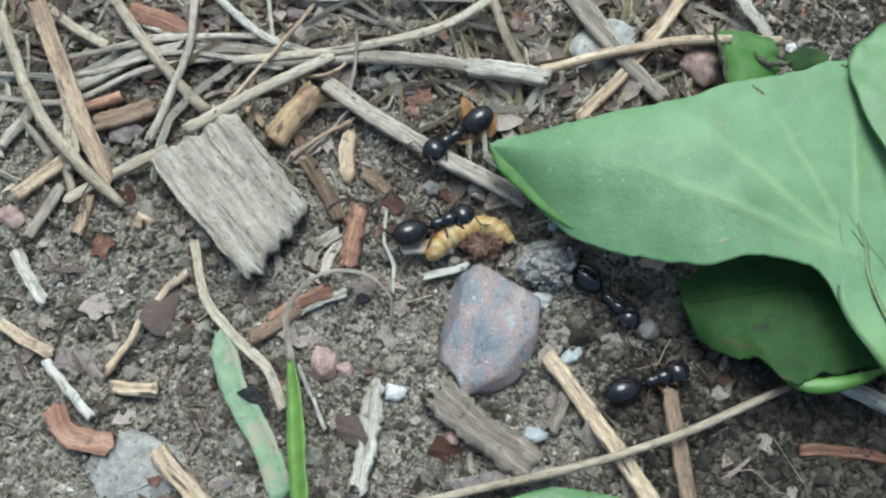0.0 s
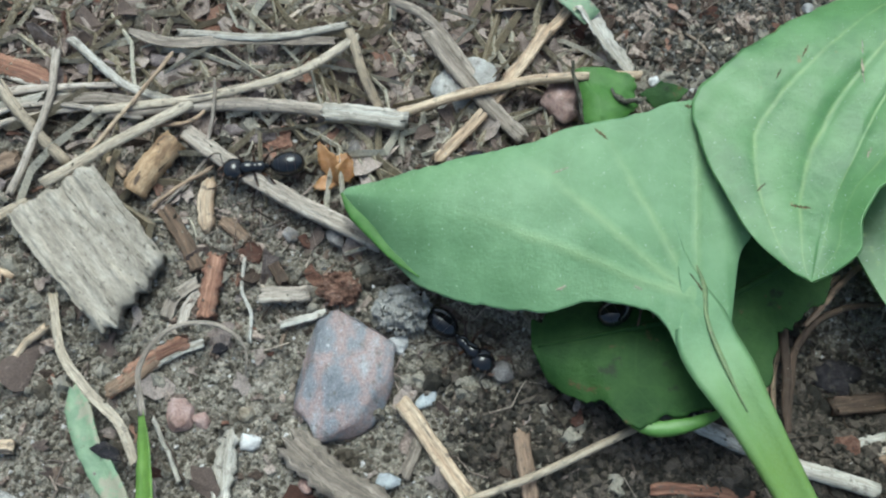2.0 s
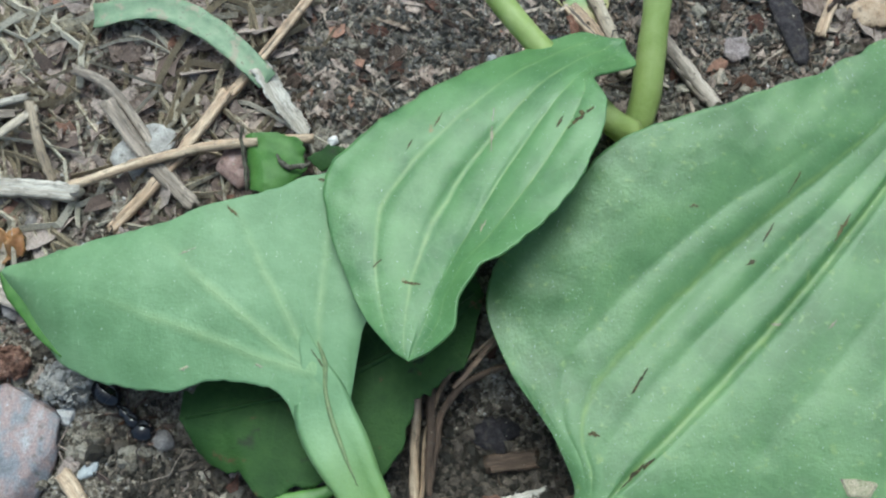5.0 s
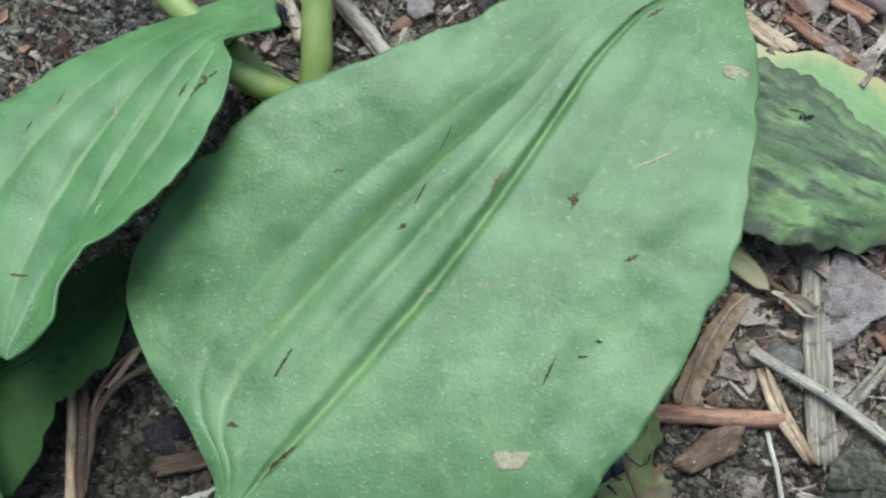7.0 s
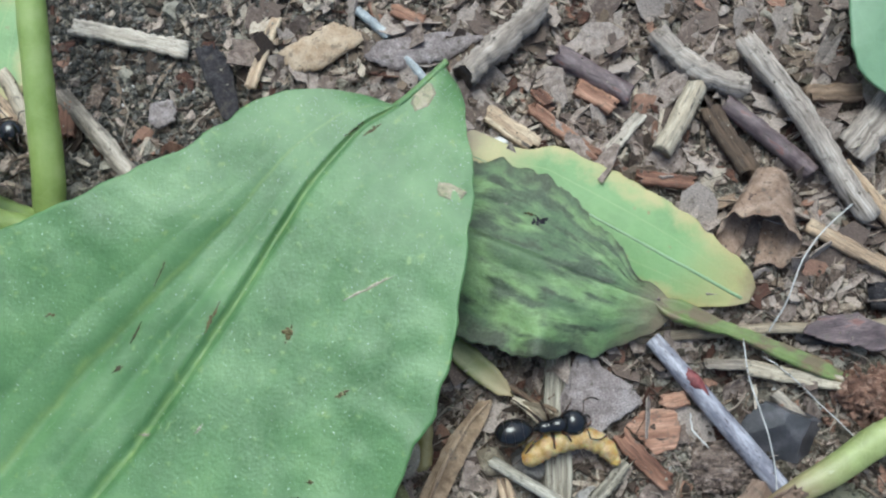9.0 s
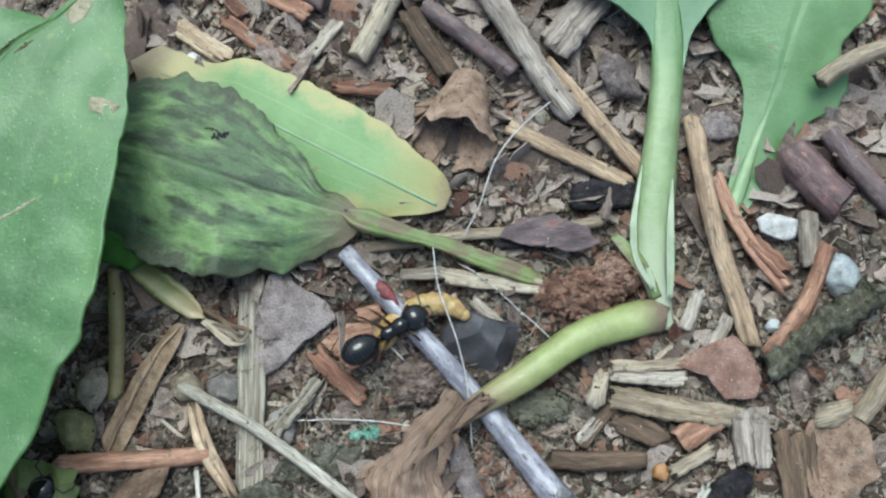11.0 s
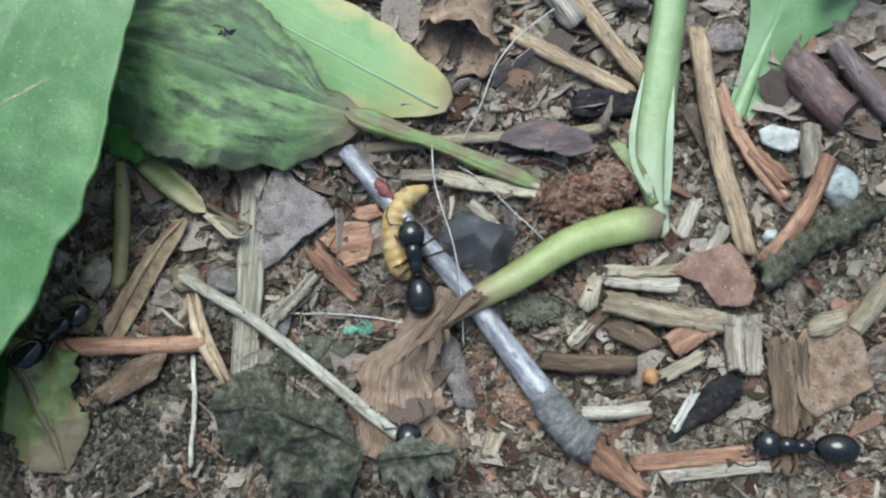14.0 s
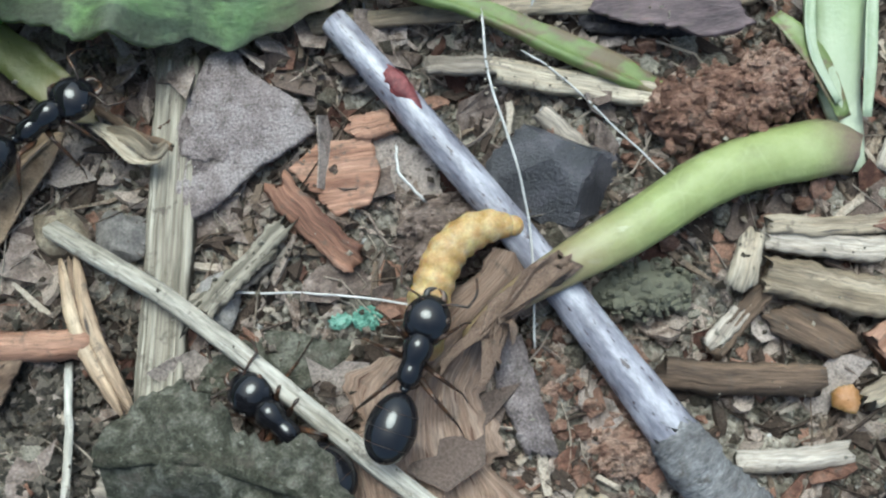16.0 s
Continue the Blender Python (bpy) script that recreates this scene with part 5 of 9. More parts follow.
gS, shape = leaf_shape(
    (-19.4, 2.0), (-42.4, -8.6), ((0.000, 0.0, 3.0), (0.243, 1.3, 3.2), (0.527, 2.0, 3.4), (0.787, 1.0, 3.2), (1.000, 0.0, 2.6)),
    ((0.000, 0.0, 3.0), (0.098, 3.8, 3.0), (0.329, 6.9, 3.4), (0.409, 8.8, 3.6), (0.566, 10.1, 3.6), (0.578, 8.9, 3.8), (0.842, 7.9, 3.6), (0.896, 5.8, 2.4), (0.988, 3.3, 1.6), (1.000, 0.0, 2.6)),
    ((0.007, -3.2, 2.6), (0.259, -3.0, 2.4), (0.568, -2.5, 2.4), (0.786, -3.0, 2.2), (0.961, -2.5, 2.0), (1.000, 0.0, 2.6)),
    depth=0.2, grooves=(0.0,), pucker=0.25, crinkle=0.6, ragged=(1.0, 16), ns=150, nu=60, seed=16)
low_leaf = thing("plantain_leaf", (-32.9, -5.4, 0.0), "green lower leaf, darkened for the shade of others", "leaf", "plantain leaves")
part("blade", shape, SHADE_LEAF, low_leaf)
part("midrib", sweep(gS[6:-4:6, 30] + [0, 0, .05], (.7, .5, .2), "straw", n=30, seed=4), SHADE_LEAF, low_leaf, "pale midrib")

part("folded_edge", sweep([(-35.5, -13.8, 3.3), (-33.9, -14.3, 3.7), (-31.3, -13.9, 3.9), (-28.2, -12.6, 3.7)], (.3, 1.1, 1.0, .3), "straw", n=22, seed=17, rough=.06, sides=12), FOLD, low_leaf, "bright green folded edge")

gM, shape = leaf_shape(
    (39.5, 5.1), (17.5, 15.8), ((0.000, 0.0, 1.5), (0.120, 0.2, 2.2), (0.300, 0.3, 3.0), (0.503, 0.2, 3.5), (0.702, 0.0, 3.2), (0.973, 0.0, 2.2), (1.000, 0.0, 2.2)),
    ((0.000, 0.0, 1.5), (0.024, 1.5, 1.2), (0.101, 3.3, 1.3), (0.201, 5.6, 1.8), (0.300, 6.5, 2.4), (0.353, 6.9, 3.1), (0.421, 7.6, 2.3), (0.555, 7.3, 1.8), (0.686, 6.7, 1.4), (0.865, 5.5, 1.1), (1.000, 0.0, 2.2)),
    ((0.000, 0.0, 1.5), (0.081, -1.0, 1.8), (0.147, -1.2, 2.5), (0.232, -3.1, 2.7), (0.380, -5.0, 3.0), (0.505, -6.2, 2.8), (0.649, -6.3, 2.9), (0.735, -5.6, 2.4), (0.820, -4.3, 2.0), (1.000, -3.8, 1.4)),
    grooves=((-.45, .5), (-.22, .4), (0.0, .45), (.2, .5), (.42, .6)), depth=0.55, pucker=0.42, crinkle=1.1, ragged=(.5, 22), ridges=.3, ns=150, nu=90, seed=20)
mottled_leaf = thing("plantain_leaf", (30.9, 9.8, 0.0), "wilted mottled leaf with dark blotches and wavy edge", "leaf", "plantain leaves")
part("blade", shape, MOTTLED, mottled_leaf)
part("stalk", sweep([(37.5, 6.0, 1.8), (39.3, 5.1, 1.6), (41.5, 4.1, 1.2), (44.9, 2.5, 0.6), (48.6, 0.5, 0.0), (51.7, -1.2, -0.6)], (.8, 1.7, 1.15, 1.2, 1.45, 1.1), "channel", n=34, seed=7, rough=.10, twist=14, taper=(.5, .6), jag=.3, wander=.15), LIMP_STALK, mottled_leaf, "limp olive-green stalk browned at its neck")

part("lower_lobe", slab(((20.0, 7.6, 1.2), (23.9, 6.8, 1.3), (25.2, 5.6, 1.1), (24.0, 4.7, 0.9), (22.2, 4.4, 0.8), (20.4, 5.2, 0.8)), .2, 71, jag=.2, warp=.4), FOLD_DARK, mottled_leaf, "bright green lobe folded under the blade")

gY, shape = leaf_shape(
    (45.1, 5.2), (23.8, 19.9), ((0.000, 0.0, 0.6), (0.017, 0.0, 0.6), (0.197, 0.0, 1.3), (0.444, -0.1, 1.6), (0.706, -0.4, 1.5), (1.000, 0.0, 1.2)),
    ((0.000, 0.0, 0.6), (0.067, 1.4, 0.6), (0.210, 3.0, 0.7), (0.405, 3.8, 0.9), (0.684, 3.4, 1.0), (0.898, 2.1, 1.0), (1.000, 0.0, 1.2)),
    ((0.000, -1.2, 0.6), (0.038, -2.1, 0.9), (0.171, -3.1, 1.2), (0.306, -3.8, 1.5), (0.472, -4.1, 1.5), (0.671, -4.0, 1.5), (0.801, -2.2, 1.4), (0.933, -2.1, 1.2), (1.000, 0.0, 1.2)),
    grooves=(0.0,), depth=0.12, pucker=0.25, ns=90, nu=60, seed=24)
yellow_leaf = thing("plantain_leaf", (37.8, 11.3, 0.0), "green leaf with a yellow and brown margin", "leaf", "plantain leaves")
part("blade", shape, YELLOWING, yellow_leaf)
part("midrib", sweep(gY[4:-6:8, 30] + [0, 0, .03], (.26, .2, .08), "straw", n=30, seed=25, rough=.05), PALE_GREEN, yellow_leaf, "pale green midrib")

gD, shape = leaf_shape(
    (62.6, 12.1), (65.5, 39.4), ((0.000, 0.0, 1.8), (0.127, -0.3, 2.2), (0.228, -0.2, 2.8), (0.342, 0.0, 3.6), (0.578, 0.1, 4.7), (1.000, 0.0, 5.3)),
    ((0.008, 0.8, 1.8), (0.105, 1.3, 2.2), (0.181, 3.1, 2.6), (0.240, 5.8, 3.1), (0.316, 8.1, 3.5), (0.445, 8.6, 3.9), (0.787, 5.7, 4.7), (1.000, 0.0, 5.3)),
    ((0.007, -0.9, 1.8), (0.102, -1.7, 2.1), (0.173, -3.2, 2.5), (0.241, -5.6, 3.0), (0.346, -8.9, 3.6), (0.511, -9.6, 4.1), (0.831, -5.9, 4.9), (1.000, 0.0, 5.3)),
    grooves=(-.4, 0.0, .4), depth=0.3, pucker=0.25, ns=80, nu=60, seed=28)
upright_leaf = thing("plantain_leaf", (58.3, -3.2, 0.0), "green leaf on a long pale upright stalk", "leaf", "plantain leaves")
part("blade", shape, UPRIGHT_LEAF, upright_leaf)
part("stalk", sweep([(59.3, -5.6, -0.9), (59.2, -3.6, -0.5), (59.0, -1.6, -0.1), (59.4, 1.4, 0.3), (61.0, 7.2, 1.1), (62.4, 12.3, 1.7), *on_sheet(gD, (62.9, 63.3, 63.7, 64.2), (15.0, 17.6, 20.4, 24.0), 0.03)], (1.0, 1.5, 2.4, 2.8, 2.4, 2.25, 2.2, 1.7, 1.0, .3), "straw", flat=(1, 1, 1, 1, 1, .8, .3, .12, .1, .08), n=60, seed=8, rough=.015, sides=16), WHITE_STALK, upright_leaf, "pale green channelled stalk, whitish at the base")
for points, width, mat, label in (
    (((58.9, -3.4, 0.0), (58.1, -1.2, 0.5), (57.2, 0.4, 0.7), (56.6, 1.4, 0.5)), (.6, 1.0, 1.0, .6), LIMP_STALK, "small green sheath"),
    (((59.6, -3.6, 0.5), (60.0, -1.4, 1.0), (60.4, 1.0, 1.4), (61.2, 4.5, 1.7)), (.4, .55, .5, .1), SHEATH, "whitish translucent sheath"),
    (((58.6, -2.8, 0.4), (57.8, -0.6, 0.8), (57.9, 1.4, 1.1), (59.4, 6.0, 1.3)), (.3, .45, .45, .1), SHEATH, "whitish edge of the stalk")):
    part("sheath", sweep(points, width, "blade", n=22, seed=int(points[0][0] * 10), rough=.05), mat, upright_leaf, label)

gE, shape = leaf_shape(
    (65.5, 1.9), (74.8, 20.4), ((0.000, 0.0, -0.7), (0.176, 0.0, -0.3), (0.364, -0.3, 0.3), (0.603, -0.4, 1.5), (0.798, -0.4, 2.5), (1.000, 0.0, 3.1)),
    ((0.000, 0.0, -0.7), (0.033, 0.7, -0.7), (0.218, 0.9, -0.3), (0.409, 1.5, 0.1), (0.533, 3.4, 0.3), (0.569, 4.8, 0.7), (0.649, 5.8, 1.4), (0.827, 5.6, 2.5), (1.000, 0.0, 3.1)),
    ((0.000, 0.0, -0.7), (0.012, -0.8, -0.6), (0.081, -1.3, -0.5), (0.236, -2.1, -0.2), (0.378, -3.3, 0.2), (0.484, -5.2, 0.6), (0.555, -5.3, 1.0), (0.656, -4.0, 1.5), (0.828, -5.2, 2.3), (0.944, -3.6, 2.9), (1.000, 0.0, 3.1)),
    grooves=(0.0,), depth=0.3, pucker=0.25, crinkle=0.3, ns=70, nu=50, seed=32)
back_leaf = thing("plantain_leaf", (70.7, 11.0, 0.0), "green lobed leaf with a brown-spotted midrib", "leaf", "plantain leaves")
part("blade", shape, BACK_LEAF, back_leaf)
part("stalk", sweep([(65.2, 1.4, -0.8), (66.3, 3.4, -0.5), (67.8, 6.1, -0.2), (69.5, 8.9, 0.3), (71.4, 12.5, 1.3)], (1.2, 1.1, .75, .4, .1), "straw", n=30, seed=10, rough=.02), PALE_GREEN, back_leaf, "pale green stalk running into the midrib")

gF, shape = leaf_shape(
    (44.0, -7.7), (38.7, -19.1), ((0.000, 0.0, 0.5), (0.018, 0.0, 0.5), (0.273, -1.3, 0.2), (0.494, -2.2, -0.1), (0.717, -1.6, -0.5), (0.937, 0.0, -0.9), (1.000, 0.0, -0.9)),
    ((0.000, 0.0, 0.5), (0.065, 0.8, 0.1), (0.245, 0.2, -1.0), (0.438, 0.4, -1.3), (0.652, 2.5, -1.4), (0.796, 4.3, -1.5), (1.000, 0.0, -0.9)),
    ((0.000, -0.8, 0.3), (0.233, -2.4, -0.3), (0.431, -4.2, -0.6), (0.639, -5.0, -0.6), (0.807, -4.9, -0.7), (1.000, -4.0, -0.7)),
    grooves=((-.75, .8), (-.5, .7), (-.25, .9), (0.02, .8), (.3, .9), (.55, .7), (.8, .6)), depth=0.95, pucker=0.6, crinkle=1.1, ragged=1.3, ridges=1.2, ns=130, nu=110, seed=36)
old_leaf = thing("withered_leaf", (39.5, -14.2, 0.0), "withered brown leaf on a thick yellow-green stalk", "leaf", "plantain leaves")
part("blade", shape, WITHERED, old_leaf)
part("stalk", sweep([(59.2, -4.9, -0.5), (58.2, -4.6, -0.2), (56.8, -4.7, 0.0), (54.6, -5.0, 0.3), (52.2, -5.7, 0.5), (49.0, -7.3, 0.8), (46.1, -8.5, 0.8), (44.1, -9.4, 0.6), (41.6, -10.9, 0.0)], (2.1, 2.6, 2.55, 2.35, 2.2, 2.05, 1.7, 1.25, .6), "straw", n=64, seed=11, rough=.02, jag=.5), OLD_STALK, old_leaf, "thick yellow-green stalk flushed purple at its base")
for k in range(6):
    part("shred", sweep([(46.0 - 0.3 * (k % 3), -8.5 + 0.12 * (k - 2.5), 1.35), (43.2, -10.1, 0.9), (41.4 + (k - 2.5) * 0.8, -12.8 + (k % 3) * 0.7, 1.2 + 0.25 * (k % 2))], (.8, .9, .3), "blade", n=16, seed=80 + k, rough=.2, jag=.3, wander=.3, twist=20 * (k - 2.5)), WITHERED, old_leaf, "shredded brown leaf strip")

for key, grid_shape, mat, label in (
    ("G", leaf_shape(
        (27.5, -14.0), (37.1, -18.0), ((0.000, 0.0, 3.1), (0.020, 0.0, 3.1), (0.339, 0.9, 3.3), (0.731, 0.7, 3.0), (1.000, 0.0, 1.9)),
    ((0.000, 2.0, 2.6), (0.221, 3.2, 2.8), (0.553, 2.7, 2.5), (0.880, 1.6, 1.7), (1.000, 0.0, 1.9)),
    ((0.000, 0.0, 3.1), (0.093, -2.0, 1.5), (0.383, -3.3, 1.1), (0.729, -4.1, 1.0), (0.983, -3.0, 0.9), (1.000, 0.0, 1.9)),
        pucker=0.9, crinkle=1.6, ragged=(1.6, 9), ridges=2.0, ns=130, nu=100, seed=40), GREY_LEAF, "crumpled mouldy grey-green dead leaf"),
    ("H", leaf_shape(
        (38.0, -18.5), (43.3, -18.6), ((0.000, 0.0, 1.8), (0.471, 0.0, 1.8), (1.000, 0.0, 1.2)),
    ((0.000, 0.0, 1.8), (0.170, 0.9, 1.3), (0.440, 1.1, 1.4), (0.755, 0.8, 1.0), (1.000, 0.0, 1.2)),
    ((0.000, 0.0, 1.8), (0.012, -1.9, 1.3), (0.410, -2.9, 1.0), (0.844, -2.3, 0.8), (1.000, 0.0, 1.2)),
        pucker=0.8, crinkle=1.3, ragged=(1.3, 8), ridges=1.6, ns=100, nu=80, seed=44), GREY_LEAF, "crumpled grey dead leaf scrap"),
):
    dead = thing("dead_leaf", grid_shape[0].mean((0, 1)) * [1, 1, 0], label, "leaf", "dead leaves")
    part("blade", grid_shape[1], mat, dead)
    part("midrib", sweep(grid_shape[0][3:-3:8, grid_shape[0].shape[1] // 2] + [0, 0, .04], (.5, .4, .2), "straw", n=24, seed=len(key) + 40, rough=.15), mat, dead, "ridged midrib")
scrap = leaf_shape(
    (-39.1, 15.2), (-37.6, 9.8), ((0.000, 0.0, 2.7), (0.145, 0.0, 2.7), (0.536, 0.3, 3.1), (1.000, 0.0, 3.0)),
    ((0.000, 0.0, 2.7), (0.087, 2.0, 2.6), (0.372, 3.8, 2.6), (0.708, 3.7, 2.6), (0.975, 1.8, 2.6), (1.000, 0.0, 3.0)),
    ((0.000, -0.7, 2.5), (0.410, -0.9, 2.3), (0.835, -1.1, 2.3), (1.000, 0.0, 3.0)),
    pucker=0.4, crinkle=0.8, ragged=.3, ridges=.6, ns=60, nu=46, seed=48)[1]
torn_scrap = thing("leaf_scrap", (-37.5, 12.5, 0.0), "green leaf scrap with a curled brown rim", "leaf")
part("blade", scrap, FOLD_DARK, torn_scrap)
part("rim", sweep([(-40.0, 15.4, 3.0), (-39.5, 12.8, 3.1), (-38.9, 10.1, 2.9)], (.25, .42, .2), "round", n=24, seed=701, rough=.25, wander=.2), GREY_LEAF, torn_scrap, "dark curled rim")
part("rim", sweep([(-36.8, 13.1, 3.0), (-35.8, 12.1, 3.1), (-34.6, 12.2, 3.2), (-33.9, 12.6, 2.9)], (.25, .5, .45, .2), "round", n=24, seed=702, rough=.25, wander=.2), GREY_LEAF, torn_scrap, "dark curled rim")
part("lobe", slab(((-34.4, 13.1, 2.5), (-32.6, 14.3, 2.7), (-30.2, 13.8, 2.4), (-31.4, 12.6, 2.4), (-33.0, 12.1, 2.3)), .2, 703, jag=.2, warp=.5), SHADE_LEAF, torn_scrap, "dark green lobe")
for points, width in (
    (((-24.4, 0.5, 1.6), (-23.5, -4.6, 1.3), (-23.1, -9.8, 1.0), (-23.2, -13.6, 0.6)), (.5, .75, .7, .5)),
    (((-23.0, -12.6, 0.5), (-22.6, -8.5, 0.9), (-21.3, -5.5, 1.2), (-18.5, -3.8, 1.0), (-15.2, -3.1, 0.8)), (.5, .6, .6, .5, .4)),
    (((-21.4, -5.3, 1.2), (-19.3, -2.5, 1.5), (-16.9, 0.0, 1.5), (-14.8, 1.3, 1.3)), (.4, .5, .5, .4))):
    solo("dry_twig", sweep(points, width, "straw", n=34, seed=int(points[0][0] * -9), rough=.12, wander=.2), BROWN, "thin brown dry twig below the leaves", "twig", "dry twigs")
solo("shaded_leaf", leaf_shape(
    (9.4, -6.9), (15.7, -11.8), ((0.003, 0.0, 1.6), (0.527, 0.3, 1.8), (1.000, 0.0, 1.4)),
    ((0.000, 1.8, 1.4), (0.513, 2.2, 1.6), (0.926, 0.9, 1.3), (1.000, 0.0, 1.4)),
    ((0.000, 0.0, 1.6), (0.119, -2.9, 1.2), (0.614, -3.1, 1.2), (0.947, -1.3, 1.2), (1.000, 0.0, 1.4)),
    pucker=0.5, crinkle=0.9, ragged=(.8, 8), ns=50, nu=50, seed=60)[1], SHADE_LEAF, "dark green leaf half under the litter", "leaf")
hollow_leaf = leaf_shape(
    (12.6, -7.6), (16.4, -17.2), ((0.000, 0.0, 1.6), (0.400, 0.4, 2.0), (0.700, 0.3, 1.5), (1.000, 0.0, 0.6)),
    ((0.000, 0.6, 1.6), (0.150, 2.6, 1.4), (0.350, 4.2, 1.8), (0.550, 3.1, 1.2), (0.750, 2.6, 1.0), (0.900, 1.4, 0.7), (1.000, 0.0, 0.6)),
    ((0.000, -0.6, 1.6), (0.250, -2.0, 1.2), (0.600, -2.4, 1.0), (0.850, -1.8, 0.7), (1.000, 0.0, 0.6)),
    pucker=0.7, crinkle=1.2, ragged=(1.0, 8), ridges=1.2, ns=90, nu=70, seed=64)
crumpled = thing("crumpled_leaf", (14.5, -12.4, 0.0), "crumpled yellow-green leaf browned at its tip", "leaf")
part("blade", lowered(hollow_leaf[1]), FADING, crumpled)
part("midrib", lowered(sweep(hollow_leaf[0][4:-4:8, 35] + [0, 0, .04], (.6, .5, .25), "straw", n=24, seed=65, rough=.12)), FADING, crumpled, "pale midrib")
solo("leaf_tip", leaf_shape(
    (-50.3, -26.7), (-51.2, -22.9), ((0.000, 0.0, 3.5), (0.083, 0.0, 3.5), (0.636, 0.3, 4.0), (0.991, 0.0, 3.8), (1.000, 0.0, 3.8)),
    ((0.000, 0.0, 3.5), (0.354, 5.5, 3.1), (0.898, 3.7, 3.4), (1.000, 1.3, 3.5)),
    ((0.000, -5.8, 3.2), (0.647, -4.3, 3.5), (0.916, -1.3, 3.6), (1.000, 0.0, 3.8)),
    pucker=0.2, ns=40, nu=40, seed=52)[1], LEAF, "tip of a fresh green leaf", "leaf")
solo("pale_leaf", leaf_shape(
    (-9.4, 37.7), (-10.9, 26.0), ((0.000, 0.0, 1.5), (0.512, -1.1, 1.0), (1.000, 0.0, 0.5)),
    ((0.000, 0.0, 1.5), (0.066, 1.9, 1.2), (0.488, 1.4, 0.7), (0.864, 1.1, 0.4), (1.000, 0.0, 0.5)),
    ((0.000, 0.0, 1.5), (0.107, -8.1, 1.2), (0.519, -5.9, 0.7), (0.876, -1.5, 0.4), (1.000, 0.0, 0.5)),
    pucker=0.3, ns=40, nu=40, seed=56)[1], YELLOWING, "small yellowish leaf in the shade", "leaf")

# the stalks behind the curled leaf
crown = thing("plantain_stalks", (-6.8, 17.6, 0.0), "two fresh green leaf stalks rising from one base", "plant")
part("stalk", sweep([(-7.3, 16.5, 0.6), (-6.5, 19.0, 2.0), (-6.1, 23.2, 4.0), (-5.6, 29.7, 7.0), (-5.3, 37.6, 9.5)], (2.4, 2.5, 2.3, 2.2, 2.2), "round", n=26, seed=12, rough=.03), STALK, crown)
part("stalk", sweep([(-12.6, 19.4, 5.2), (-15.8, 22.0, 6.4), (-19.6, 26.1, 7.8), (-23.8, 31.5, 9.0)], (2.0, 2.0, 2.0, 2.0), "round", n=20, seed=13, rough=.03), STALK, crown)
part("stalk", sweep([(-7.5, 16.5, 0.8), (-10.2, 17.7, 3.0), (-12.6, 19.4, 5.2)], (2.4, 2.1, 2.0), "round", n=14, seed=14, rough=.03), STALK, crown)

# curled brown leaf: an arched hood, open and dark in front
a = np.linspace(radians(-80), radians(256), 90)
roll_s = np.linspace(0, 1, 50)
axis0, axis1 = np.array((46.4, 10.0, 1.2)), np.array((48.4, 14.8, 0.8))
d = (axis1 - axis0) / np.linalg.norm(axis1 - axis0)
e1 = np.cross(d, (0, 0, 1))
e1 /= np.linalg.norm(e1)
e2 = np.cross(e1, d)
crease = 1 + 0.13 * fbm(a[None] * 1.3, roll_s[:, None] * 3, 1.0, 3, 5) + 0.035 * fbm(a[None] * 2 + 7, roll_s[:, None] * 16, 1.0, 2, 8)
rad = (3.0 - 1.9 * roll_s**0.8)[:, None] * crease
rise = (0.56 + 0.35 * roll_s)[:, None]
rolled = axis0 + (axis1 - axis0) * roll_s[:, None, None] + (rad * np.cos(a))[..., None] * e1 + (rad * rise * np.sin(a))[..., None] * e2
lip = np.where(np.sin(a) > 0, 0.9, 1.9) * np.sin(a) + 0.25 * np.sin(5 * a + 1) + 0.15 * np.sin(11 * a)
rolled += d * (lip * (1 - roll_s[:, None]) ** 1.3)[..., None]
rolled[..., 2] = np.maximum(rolled[..., 2], 0.0 + 0.06 * np.abs(np.sin(9 * a))[None])
uv = np.stack(np.broadcast_arrays(a[None] * 2, roll_s[:, None] * 6), -1)
solo("curled_leaf", sheet(rolled, uv, 0.12), BUFF, "curled brown dead leaf, open at one end", "leaf")


